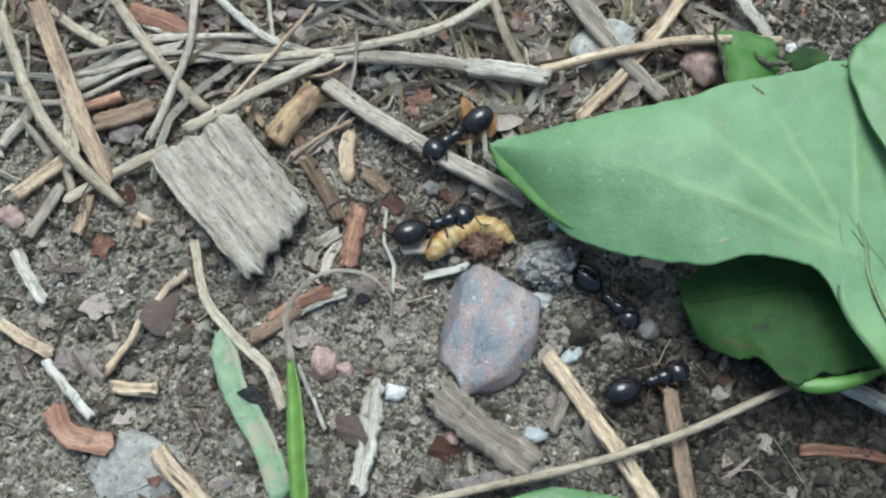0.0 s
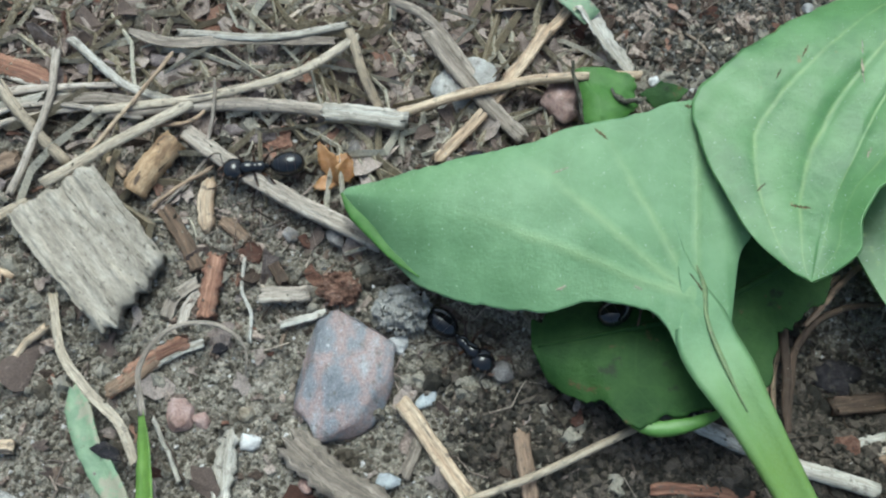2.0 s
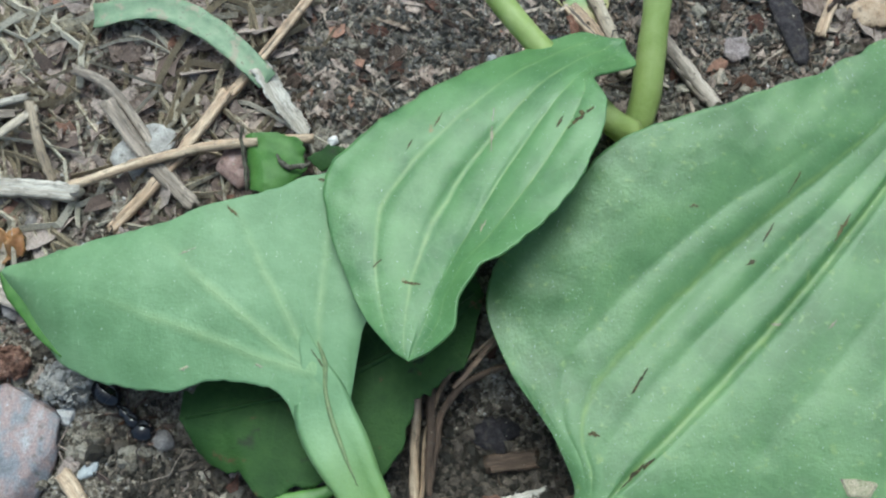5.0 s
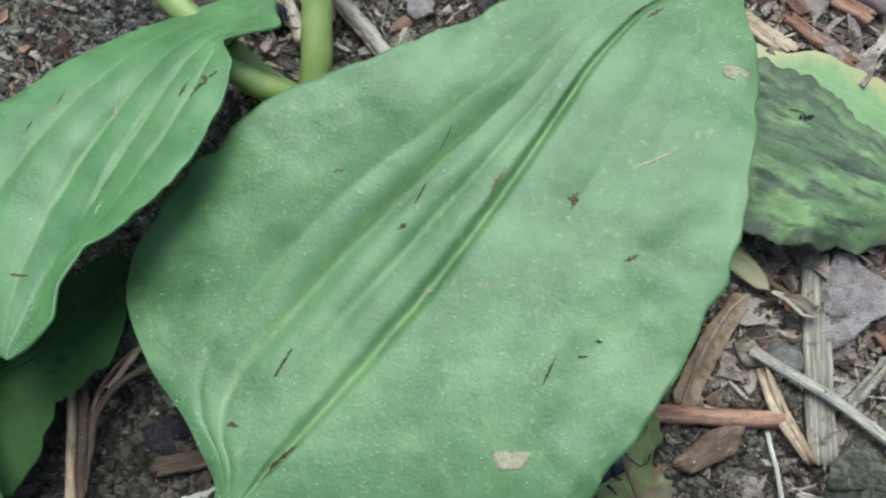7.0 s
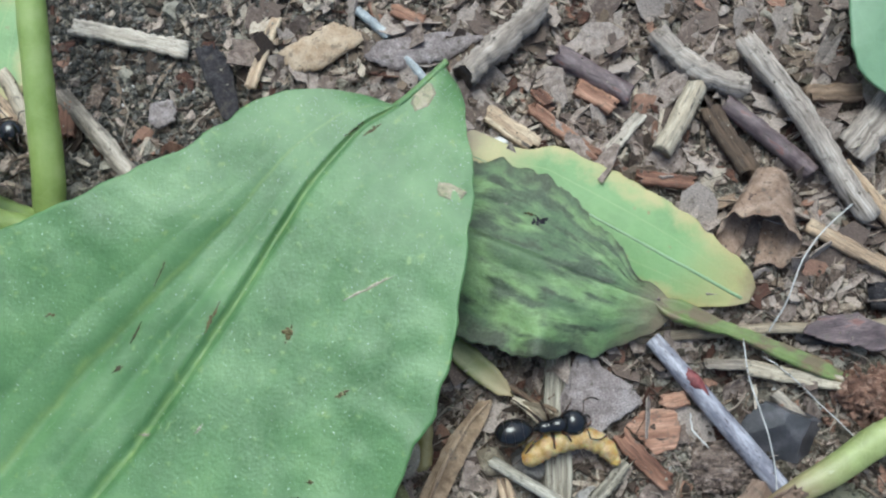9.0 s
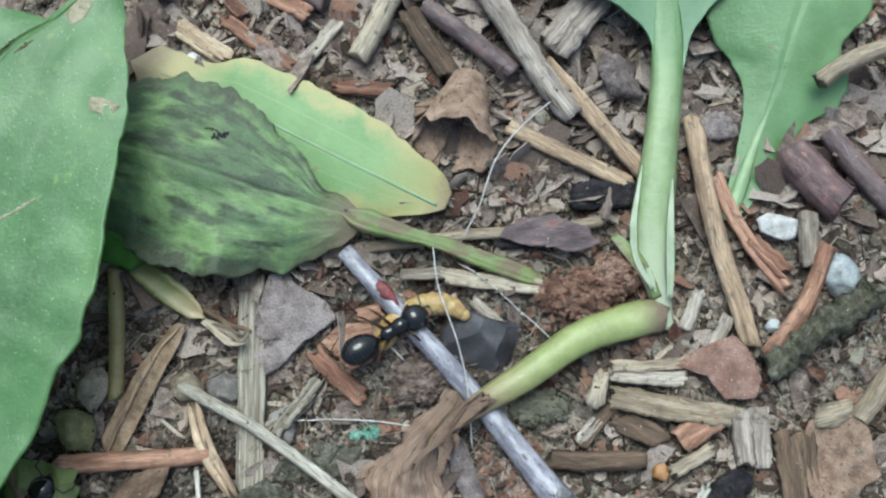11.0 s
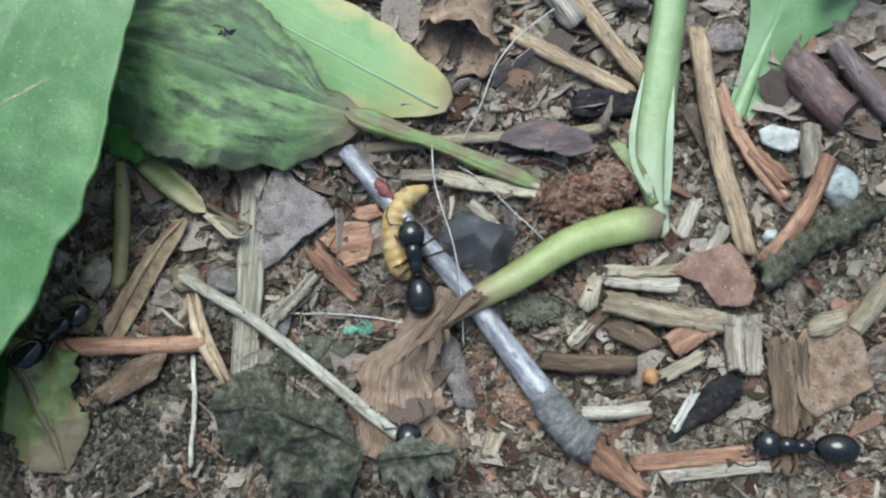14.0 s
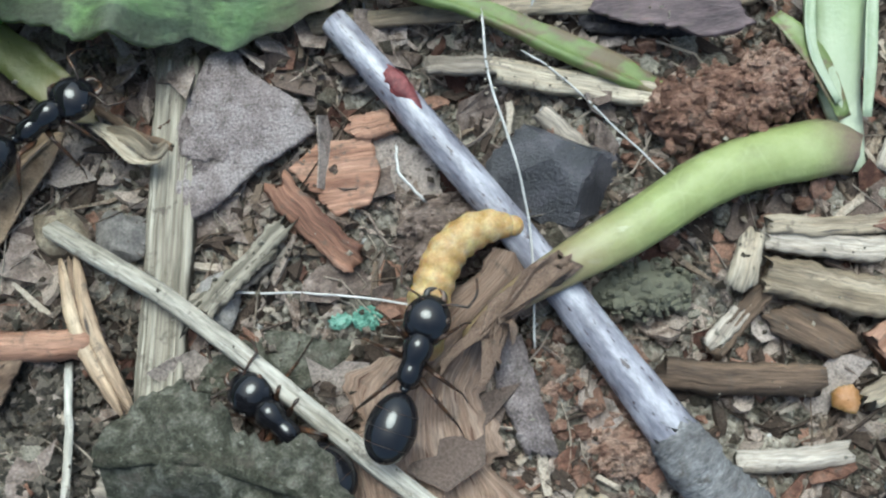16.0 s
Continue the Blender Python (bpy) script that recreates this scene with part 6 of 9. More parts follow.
# ---- the weathered wood chip ----
def wood_chip():
    p00, p10 = np.array((-84.1, -0.6, 2.6)), np.array((-77.9, 4.0, 3.2))
    p01, p11 = np.array((-74.7, -9.9, 2.2)), np.array((-70.9, -3.4, 2.7))
    n, m = 70, 56
    s, u = np.linspace(0, 1, n)[:, None], np.linspace(0, 1, m)[None]
    ragged0 = 0.05 * fbm(u * 9, 0 * u, 1.0, 3, 2)
    ragged1 = 0.06 * fbm(u * 11, 0 * u + 4, 1.0, 3, 6)
    se = ragged0 * (1 - s) + s + ragged1 * s
    ue = u + 0.02 * fbm(s * 8, u * 0 + 9, 1.0, 2, 3) * (np.abs(u - 0.5) * 2) ** 3
    top = (p00 * ((1 - se) * (1 - ue))[..., None] + p10 * ((1 - se) * ue)[..., None] + p01 * (se * (1 - ue))[..., None] + p11 * (se * ue)[..., None])
    ridge = 0.38 * fbm(u * 4.2 + 0.25 * fbm(s * 2, 0 * u, 1.0, 2, 8), s * 0.5, 1.0, 2, 4) + 0.30 * fbm(u * 12, s * 1.1, 1.0, 3, 14) + 0.09 * fbm(u * 20, s * 14, 1.0, 3, 9)
    edge = np.minimum(np.minimum(s, 1 - s) * 16, np.minimum(u, 1 - u) * 14).clip(0, 1)
    top[..., 2] += ridge - 0.45 * (1 - edge) ** 2
    centre = top.mean((0, 1))
    low = centre + (top - centre) * 0.95
    low[..., 2] = 0.35 + 0.25 * fbm(top[..., 0], top[..., 1], 2.0, 2, 3)
    k = np.arange(n * m).reshape(n, m)
    q = np.stack([k[:-1, :-1], k[1:, :-1], k[1:, 1:], k[:-1, 1:]], -1).reshape(-1, 4)
    rim = np.r_[k[0, :], k[1:, -1], k[-1, -2::-1], k[-2:0:-1, 0]]
    layers, faces = [top.reshape(-1, 3)], [*q.tolist()]
    count = n * m
    last = rim
    for f in (0.33, 0.66):
        ring = (top.reshape(-1, 3)[rim] * (1 - f) + low.reshape(-1, 3)[rim] * f) + rng.uniform(-0.16, 0.16, (len(rim), 3)) * [1, 1, 0.4]
        layers.append(ring)
        now = count + np.arange(len(rim))
        faces += np.stack([last, np.roll(last, -1), np.roll(now, -1), now], -1).tolist()
        last, count = now, count + len(rim)
    layers.append(low.reshape(-1, 3))
    now = count + rim
    faces += np.stack([last, np.roll(last, -1), np.roll(now, -1), now], -1).tolist()
    faces += (q[:, ::-1] + count).tolist()
    uv = np.zeros((sum(len(v) for v in layers), 2))
    uv[: n * m] = np.stack(np.broadcast_arrays(s * 11, u * 7), -1).reshape(-1, 2)
    side = np.concatenate(layers[1:3])
    uv[n * m : n * m + len(side)] = np.c_[side[:, 2], side[:, 0] + side[:, 1]]
    uv[n * m + len(side) :] = uv[: n * m]
    chip = thing("wood_chip", centre * [1, 1, 0], "grey weathered wood chip with ridged grain", "wood chip")
    part("body", (np.concatenate(layers), faces, uv), CHIP_WOOD, chip)
    for k, (first, last, col) in enumerate(((3, 60, 1), (8, 66, 53), (20, 58, 17), (4, 40, 35), (30, 67, 43))):
        part("splinter", sweep(top[first:last:6, col] + [0, 0, .05], (.25, .5, .42, .2), "split", n=24, seed=410 + k, rough=.2, jag=.4), CHIP_WOOD, chip)


wood_chip()

# ---- things of several parts ----
twig = thing("silver_twig", (45.1, -7.7, -1.5), "smooth silver-grey twig with a swollen broken end", "twig")
part("shaft", sweep([(37.6, 3.3, 0.5), (40.0, -0.4, 0.5), (42.0, -3.4, 0.3), (44.0, -6.4, 0.0), (46.0, -9.6, -0.3), (47.9, -12.9, -0.4), (49.8, -16.2, -0.4)], (1.28, 1.4, 1.45, 1.5, 1.6, 1.75, 2.1), "round", n=50, sides=18, rough=.02, seed=61), TWIG, twig)
part("node", sweep([(49.4, -15.5, -0.4), (49.8, -16.4, -0.3), (50.4, -17.5, -0.3), (51.4, -18.7, -0.3), (52.2, -19.4, -0.3)], (2.0, 2.5, 2.35, 2.6, 2.3), "round", n=26, sides=20, rough=.08, jag=.35, seed=62), NODE, twig, "ringed rough swollen node")
part("broken_end", sweep([(51.9, -19.2, -0.3), (53.1, -20.5, -0.3), (55.2, -22.9, -0.4)], (2.0, 1.7, 1.0), "split", n=18, rough=.2, jag=.6, seed=63), RED, twig, "red-brown splintered end")
part("bare_patch", sweep([(39.3, 1.0, 0.9), (39.9, 0.1, 1.0), (40.8, -1.2, 1.0)], (.3, .95, .35), "straw", n=14, sides=12, rough=.2, jag=.3, seed=64), WINE, twig, "dark red patch of bared bark")
sprout = thing("grass_sprout", (-68.9, -25.6, -0.2), "fresh green grass sprout with a withered tip", "grass")
part("blade", sweep([(-68.1, -26.9, 2.8), (-69.1, -22.0, 2.8), (-69.9, -18.1, 2.6), (-70.8, -15.0, 2.4)], (1.3, 1.45, 1.2, .4), "blade", n=18, seed=65, twist=25), SPROUT, sprout)
part("withered_tip", sweep([(-70.6, -15.6, 2.4), (-71.4, -11.9, 2.5), (-69.6, -9.0, 2.5), (-66.4, -8.3, 2.0), (-64.1, -9.7, 1.2), (-63.9, -11.7, 0.4)], (.55, .45, .4, .35, .25, .2), "straw", n=30, seed=66, rough=.1), GREY_STRAW, sprout, "thin curled brown tip")
bent_grass = thing("bent_grass", (-44.3, 24.4, 0.1), "bent green grass with a dry split tip", "grass")
part("blade", sweep([(-54.4, 26.1, 2.0), (-48.7, 26.8, 2.6), (-43.3, 24.4, 2.7), (-38.3, 20.1, 2.3)], (2.4, 2.5, 2.2, 1.8), "blade", n=18, seed=67), DRY_BLADE, bent_grass)
part("dry_tip", sweep([(-39.1, 21.2, 2.4), (-37.0, 18.2, 1.8), (-34.8, 15.7, 1.2)], (1.7, 1.9, 1.2), "blade", n=22, seed=68, jag=.5, rough=.2, twist=25), WHITE_STRAW, bent_grass, "pale dry split tip")

bud = thing("bud_scale", (-58.9, 4.8, 0.7), "torn amber translucent bud scales on the soil", "bud scale")
for points, width, twist in (
    (((-58.7, 4.5, 1.1), (-59.2, 5.6, 2.1), (-60.1, 7.0, 3.0)), (.6, 1.4, .15), 25),
    (((-58.5, 4.3, 1.1), (-57.9, 4.9, 2.0), (-57.4, 5.9, 2.5)), (.7, 1.6, .5), -30),
    (((-58.6, 4.6, 1.2), (-58.4, 5.5, 1.9), (-57.6, 6.1, 2.2)), (.6, 1.5, .8), 10),
    (((-58.7, 4.4, 1.0), (-59.4, 4.0, 1.4), (-60.2, 3.7, 1.2)), (.6, 1.2, .3), 5)):
    part("petal", sweep(points, width, "blade", n=18, seed=int(100 + twist), rough=.16, twist=twist, jag=.2), SCALE, bud, "torn amber petal")

# ---- stalks, needles, bark and stones ----

# dry stalks behind the torn leaf
stick("dry_grass", ((-95.9, 12.6, 3.0), (-92.6, 6.7, 2.6), (-89.9, 2.1, 2.0), (-87.0, -2.4, 1.0)), 1.5, TAN, "blade", "tan dry grass blade lying across straw", "grass", seed=1, taper=(1,.4))
stick("dry_straw", ((-98.4, 10.7, 3.4), (-93.4, 2.5, 2.6), (-89.6, -1.3, 1.8), (-85.9, -4.0, 0.8)), 1.0, STRAW, "straw", "pale bent dry straw lying on the soil", "straw", seed=2, taper=(1,.6))
stick("dry_straw", ((-90.7, 14.8, 2.2), (-86.2, 9.6, 1.9), (-83.6, 7.1, 1.6), (-80.7, 4.6, 1.3)), .95, STRAW, "straw", "pale jointed straw leaning over the litter", "straw", seed=3, jag=.3)
stick("dry_straw", ((-83.3, 14.6, 1.9), (-82.9, 10.1, 2.0), (-83.8, 5.5, 1.6), (-84.9, 1.6, 1.0)), .7, GREY_STRAW, "straw", "thin grey straw bent among others", "straw", seed=4)
stick("dry_straw", ((-82.6, 16.0, 1.6), (-76.9, 11.7, 1.7), (-72.9, 10.5, 1.6)), .75, WHITE_STRAW, "straw", "bleached straw over brown bark", "straw", seed=5)
stick("dry_straw", ((-93.7, 8.0, 1.6), (-84.8, 10.7, 1.7), (-77.4, 11.8, 1.5)), .5, GREY_STRAW, "straw", "thin grey straw in the tangle", "straw", seed=6)
stick("dry_straw", ((-98.2, 6.4, 1.2), (-91.2, 7.0, 1.4), (-84.1, 9.6, 1.6), (-75.0, 8.8, 1.7)), .5, GREY_STRAW, "straw", "thin curved grey straw in the tangle", "straw", seed=7)
stick("dry_straw", ((-97.9, 4.4, 0.8), (-92.2, 4.5, 1.0), (-86.3, 8.1, 1.2), (-79.0, 9.9, 1.3)), .55, GREY_STRAW, "straw", "thin grey straw lying flat", "straw", seed=8)
stick("dry_straw", ((-81.5, 2.1, 2.7), (-76.7, 5.8, 2.7), (-70.8, 10.0, 2.5)), .95, STRAW, "straw", "long pale straw leaning on the wood chip", "straw", seed=9, jag=.25)
stick("dry_straw", ((-90.4, -3.9, 0.7), (-87.2, -1.6, 0.9), (-83.0, 1.0, 1.4)), .9, STRAW, "split", "pale straw with a split end", "straw", seed=10, jag=.4)
stick("dry_straw", ((-79.0, 9.1, 1.8), (-69.5, 10.6, 2.7), (-62.4, 13.2, 2.9), (-58.0, 17.1, 2.4)), .8, STRAW, "straw", "long bowed pale straw", "straw", seed=11)
stick("dry_straw", ((-77.9, 9.2, 1.5), (-68.6, 10.1, 2.3), (-63.0, 10.1, 2.6), (-59.5, 9.8, 2.6)), 1.2, GREY_STRAW, "straw", "thick grey straw lying on the litter", "straw", seed=12)
stick("dry_straw", ((-60.0, 9.8, 2.8), (-56.5, 9.7, 2.7), (-53.5, 9.5, 2.5)), 1.5, WHITE_STRAW, "split", "white frayed straw end", "straw", seed=13, jag=.5)
stick("dry_straw", ((-58.7, 17.6, 2.5), (-57.0, 13.3, 2.5), (-55.5, 10.5, 2.3)), .85, STRAW, "straw", "pale straw meeting a frayed one", "straw", seed=14)
stick("dry_straw", ((-52.0, 17.8, 2.3), (-47.8, 12.9, 1.9), (-43.7, 9.1, 1.4)), 1.3, GREY_STRAW, "split", "broad weathered straw crossing a stem", "straw", seed=15, jag=.4)
stick("dry_straw", ((-54.0, 10.0, 2.4), (-47.9, 12.4, 2.6), (-42.8, 13.9, 2.6), (-38.7, 14.3, 2.7)), .8, TAN, "round", "thin tan stem bent over the straw", "straw", seed=16, wander=.15)
stick("dry_straw", ((-50.5, 6.7, 1.2), (-47.4, 10.5, 1.6), (-44.1, 15.6, 1.7), (-41.9, 19.5, 1.6)), .9, TAN, "needle", "tan split stem propped on stones", "straw", seed=17)
stick("dry_straw", ((-45.4, 14.4, 1.3), (-43.8, 16.4, 1.3), (-42.3, 19.7, 1.3)), .7, TAN, "needle", "thin tan stem beside another", "straw", seed=18)
stick("pine_needle", ((-94.5, -3.8, 0.5), (-91.6, -0.6, 0.5)), 1.1, TAN, "needle", "tan pine needle end", "needle", seed=19)
stick("dry_straw", ((-96.9, 0.2, 0.5), (-94.9, 4.1, 0.5)), 1.0, GREY_STRAW, "straw", "grey straw stump half in the soil", "straw", seed=20)
stick("dry_straw", ((-93.4, 8.2, 1.8), (-91.4, 3.2, 1.6), (-90.4, -1.4, 0.9)), 1.2, STRAW, "blade", "short pale grass blade upright in litter", "straw", seed=21)
stick("dry_straw", ((-91.7, 0.0, 0.4), (-89.9, -4.0, 0.4)), .8, STRAW, "straw", "short pale straw piece", "straw", seed=22, jag=.2)
stick("broken_needle", ((-71.1, 7.6, 1.8), (-67.1, 5.0, 2.1), (-62.3, 2.5, 1.9), (-54.4, -0.7, 1.1)), 1.4, GREY_STRAW, "split", "long grey-brown split stalk over the soil", "needle", seed=23, jag=.3)
stick("broken_needle", ((-72.2, 1.3, 0.9), (-70.4, -1.0, 0.8), (-68.7, -3.7, 0.7)), 1.2, BROWN, "split", "short grey-brown bark stick", "needle", seed=24, jag=.2)
stick("seed_hull", ((-68.7, 4.0, 1.1), (-68.9, 1.8, 1.0), (-68.4, -0.4, 0.8)), 1.2, TAN, "needle", "tan empty seed hull", "seed hull", seed=25, taper=(.4,.5))
stick("twig", ((-74.7, 2.5, 1.3), (-73.5, 4.6, 1.6), (-71.9, 6.9, 1.8)), 2.2, PEELED, "round", "short tan twig stub with peeled bark", "twig", seed=26, jag=.25, rough=.05)
stick("dry_fibre", ((-72.0, 1.6, 1.1), (-69.8, 4.5, 1.5), (-68.5, 6.4, 1.6)), .3, GREY_STRAW, "round", "fine dry fibre by the wood chip", "fibre", seed=27)
stick("dry_fibre", ((-69.1, 11.8, 3.1), (-68.9, 9.3, 2.8), (-69.3, 6.2, 1.9)), .3, GREY_STRAW, "round", "fine dry upright fibre", "fibre", seed=28)
stick("dry_grass", ((-70.7, -7.8, 0.4), (-70.3, -6.1, 0.5), (-68.5, -4.5, 0.5)), 1.0, GREY_STRAW, "blade", "curved grey dry blade", "grass", seed=29)
stick("dry_grass", ((-69.4, -8.1, 0.3), (-69.1, -6.5, 0.4), (-68.2, -5.0, 0.5)), .8, GREY_STRAW, "blade", "small grey dry blade", "grass", seed=30)
stick("root_thread", ((-65.2, -2.5, 0.6), (-65.0, -5.2, 0.5), (-64.2, -6.9, 0.2), (-64.0, -9.1, 0.0)), .3, WHITE_STRAW, "round", "white bent root thread", "root", seed=31)
stick("red_bark_strip", ((-67.3, -2.3, 0.8), (-67.5, -4.5, 0.7), (-67.5, -7.4, 0.6)), 1.5, RED, "split", "crumbly reddish bark strip", "bark", seed=32, jag=.4, rough=.2)
stick("red_bark_strip", ((-88.9, 13.6, 0.8), (-85.9, 12.8, 0.9), (-83.3, 11.8, 0.9)), 1.9, RED, "split", "flat reddish bark under straw", "bark", seed=33, jag=.3)
stick("red_bark_strip", ((-91.4, 4.1, 0.5), (-89.8, 4.8, 0.5), (-88.1, 5.7, 0.5)), 1.0, RED, "round", "dark red shiny bark piece", "bark", seed=34, jag=.2)
stick("bark_piece", ((-89.8, 2.9, 0.7), (-87.4, 3.8, 0.7), (-85.1, 4.9, 0.8)), 1.6, BROWN, "split", "grey-brown bark piece on the soil", "bark", seed=35, jag=.4)
flake("bark_flake", (-88.6, 1.8, 0.4), (-85.4, 2.9, 0.4), 1.7, GREY_BARK, "grey-brown bark flake on the soil", "bark", seed=36)
flake("bark_flake", (-83.1, 14.2, 0.5), (-78.3, 13.6, 0.7), 1.6, GREY_BARK, "grey-brown bark flake beside straw", "bark", seed=37)
flake("bark_flake", (-76.1, 14.9, 0.8), (-73.1, 14.5, 1.0), 1.5, GREY_BARK, "brown bark flake behind straw", "bark", seed=38)
flake("bark_flake", (-69.4, 8.2, 1.1), (-66.6, 8.6, 1.3), 1.3, GREY_BARK, "grey bark flake on litter", "bark", seed=39)
flake("bark_flake", (-66.0, 7.6, 1.2), (-63.5, 8.1, 1.3), 1.2, GREY_BARK, "grey bark flake near a straw", "bark", seed=40)
flake("bark_flake", (-67.6, 0.8, 0.7), (-65.1, -1.1, 0.6), 1.3, BROWN, "brown bark flake on the soil", "bark", seed=41)
flake("seed_husk", (-85.1, -4.8, 0.4), (-83.3, -5.4, 0.4), 1.3, TAN, "curled tan seed husk", "husk", seed=42, dome=.9)
flake("seed_husk", (-78.0, 5.8, 0.6), (-75.6, 3.7, 0.6), .9, TAN, "small tan husk by the chip", "husk", seed=43, dome=.8)
stick("dry_straw", ((-89.0, -6.7, 0.5), (-88.8, -3.5, 0.5)), .9, TAN, "needle", "short tan needle piece", "needle", seed=44)
stick("dry_straw", ((-92.8, -7.2, 0.5), (-91.2, -2.8, 0.5)), .9, GREY_STRAW, "split", "short grey splinter on the soil", "straw", seed=45, jag=.2)

# soil on the near side of the wood chip
stick("white_stick", ((-89.2, -16.8, 0.4), (-84.9, -20.6, 0.4)), .75, WHITE_STRAW, "straw", "white stick with a brown sheath", "stick", seed=47, jag=.2)
stick("tan_sheath", ((-93.7, -14.0, 0.5), (-91.2, -15.3, 0.5), (-88.8, -16.3, 0.5)), .9, TAN, "blade", "tan dry sheath on the soil", "grass", seed=48)
stick("twig", ((-79.8, -9.0, 0.7), (-81.7, -11.4, 0.6), (-83.3, -15.0, 0.5), (-84.5, -17.2, 0.4)), .6, TAN, "round", "yellowish mossy twiglet on the soil", "twig", seed=49, wander=.2, rough=.2)
stick("dry_grass", ((-93.4, -8.5, 0.5), (-91.9, -10.5, 0.5), (-90.3, -12.3, 0.5)), 1.0, WHITE_STRAW, "blade", "pale flat dry blade", "grass", seed=50)
stick("curled_scrap", ((-87.5, -20.2, 1.0), (-86.3, -21.9, 0.5), (-82.7, -22.6, 0.9)), 1.7, RED, "blade", "orange-brown curled leaf scrap", "leaf", seed=51)
stick("pine_needle", ((-83.8, -18.3, 0.5), (-80.5, -18.3, 0.5)), .95, TAN, "needle", "short tan pine needle", "needle", seed=52)
stick("pine_needle", ((-79.4, -22.6, 1.0), (-77.9, -24.0, 1.0), (-75.5, -26.1, 0.8)), 1.3, TAN, "needle", "tan pine needle on the soil", "needle", seed=53)
stick("dry_grass", ((-79.8, -6.4, 0.8), (-77.9, -11.2, 1.2), (-75.4, -13.8, 1.7), (-72.4, -16.1, 2.1), (-70.8, -18.8, 1.6)), .75, STRAW, "blade", "thin pale dry blade", "grass", seed=54)
stick("dry_grass", ((-76.4, -13.6, 1.6), (-74.5, -17.9, 1.5), (-71.7, -21.7, 1.3), (-70.0, -25.0, 1.0)), 1.9, DRY_BLADE, "blade", "grey-green drying grass blade", "grass", seed=55, taper=(.3,1))
stick("red_bark_strip", ((-74.0, -13.7, 0.4), (-72.1, -11.5, 0.4), (-68.8, -9.3, 0.4)), 1.0, RED, "split", "red-brown curled bark on the soil", "bark", seed=56, rough=.2, jag=.3)
stick("dry_splinter", ((-71.1, -11.5, 0.3), (-69.7, -10.4, 0.3), (-67.6, -9.4, 0.2)), .7, WHITE_STRAW, "split", "pale splinter by red bark", "splinter", seed=57, jag=.2)
stick("bark_piece", ((-74.2, -13.7, 0.5), (-72.8, -12.7, 0.4), (-70.9, -11.1, 0.4)), 1.1, BROWN, "split", "brown bark sliver on the soil", "bark", seed=58, jag=.3)
stick("rotten_flake", ((-64.6, -16.2, 0.2), (-64.5, -19.6, 0.2), (-64.9, -24.1, 0.3)), 1.4, WHITE_STRAW, "split", "whitish rotten wood sliver", "wood", seed=59, rough=.25, jag=.5)
stick("rotten_wood", ((-60.0, -16.4, 0.4), (-56.5, -18.9, 0.3), (-52.7, -21.2, 0.3)), 2.6, GREY_STRAW, "split", "grey-brown rotten wood piece", "wood", seed=60, rough=.15, jag=.6)
stick("dry_fibre", ((-70.3, -15.5, 0.6), (-68.6, -18.4, 0.3), (-67.8, -19.9, 0.2)), .35, WHITE_STRAW, "round", "pale dry fibre on the soil", "fibre", seed=61)
stick("pine_needle", ((-51.9, -12.9, 0.1), (-47.9, -17.8, 0.3), (-43.6, -23.5, 0.6)), 1.2, TAN, "needle", "tan pine needle half over the soil", "needle", seed=62)
stick("dry_straw", ((-60.4, -24.6, 2.1), (-50.4, -21.4, 1.7), (-42.4, -18.2, 1.4), (-34.4, -13.9, 1.0)), .6, STRAW, "round", "thin olive-tan stem on the soil", "straw", seed=63)
stick("pine_needle", ((-42.8, -14.6, 0.0), (-42.1, -18.3, 0.0), (-41.2, -23.1, 0.1)), 1.1, BROWN, "needle", "brown pine needle on the soil", "needle", seed=64)
stick("red_bark_strip", ((-32.8, -18.0, -0.9), (-29.8, -17.9, -0.9), (-25.5, -18.2, -0.5)), .9, RED, "split", "red-brown bark sliver on the soil", "bark", seed=65)
flake("slate_flake", (-58.6, -23.4, 0.3), (-50.0, -21.2, 0.2), 1.5, GREY_BARK, "purple-grey bark slab on the soil", "bark", seed=66)
flake("bark_chip", (-74.1, -17.9, 1.7), (-71.9, -18.7, 1.6), 1.3, DARK, "dark chip of bark", "bark", seed=67)
stick("dry_splinter", ((-51.3, -18.5, -0.3), (-50.4, -15.7, -0.3)), .9, GREY_STRAW, "split", "short grey splinter on the soil", "splinter", seed=68, jag=.2)
stick("dry_splinter", ((-63.6, -5.4, 0.5), (-60.0, -5.0, 0.5)), 1.2, GREY_STRAW, "split", "grey rotten splinters on the soil", "splinter", seed=69, jag=.3)
stick("dry_splinter", ((-63.3, -2.1, 0.6), (-61.9, -4.3, 0.4)), .9, BROWN, "split", "brown splinter on the soil", "splinter", seed=70)
stick("pale_splinter", ((-61.8, -7.6, 0.1), (-58.5, -6.4, 0.1)), .6, WHITE_STRAW, "split", "pale splinter by the clod", "splinter", seed=71, jag=.2)
stick("straw_piece", ((-29.9, -12.8, -0.5), (-23.9, -15.2, -0.3), (-16.7, -17.2, 0.2)), 1.3, WHITE_STRAW, "straw", "pale straw running under the leaf stalk", "straw", seed=72)
stick("dry_straw", ((-24.1, -2.3, 1.7), (-24.4, -7.4, 0.1), (-24.3, -13.8, -0.7)), .8, TAN, "round", "dry stem standing below the leaves", "straw", seed=73)
stick("dry_straw", ((-18.4, -1.0, 0.1), (-22.1, -4.3, 0.0), (-23.5, -8.3, -0.3), (-23.7, -13.8, -0.7)), .4, TAN, "round", "thin bent dry stem", "straw", seed=74)
stick("dry_straw", ((-17.8, -13.7, -1.2), (-13.9, -12.6, -1.2)), .7, WHITE_STRAW, "split", "pale splinter in the shade", "straw", seed=75, jag=.3)
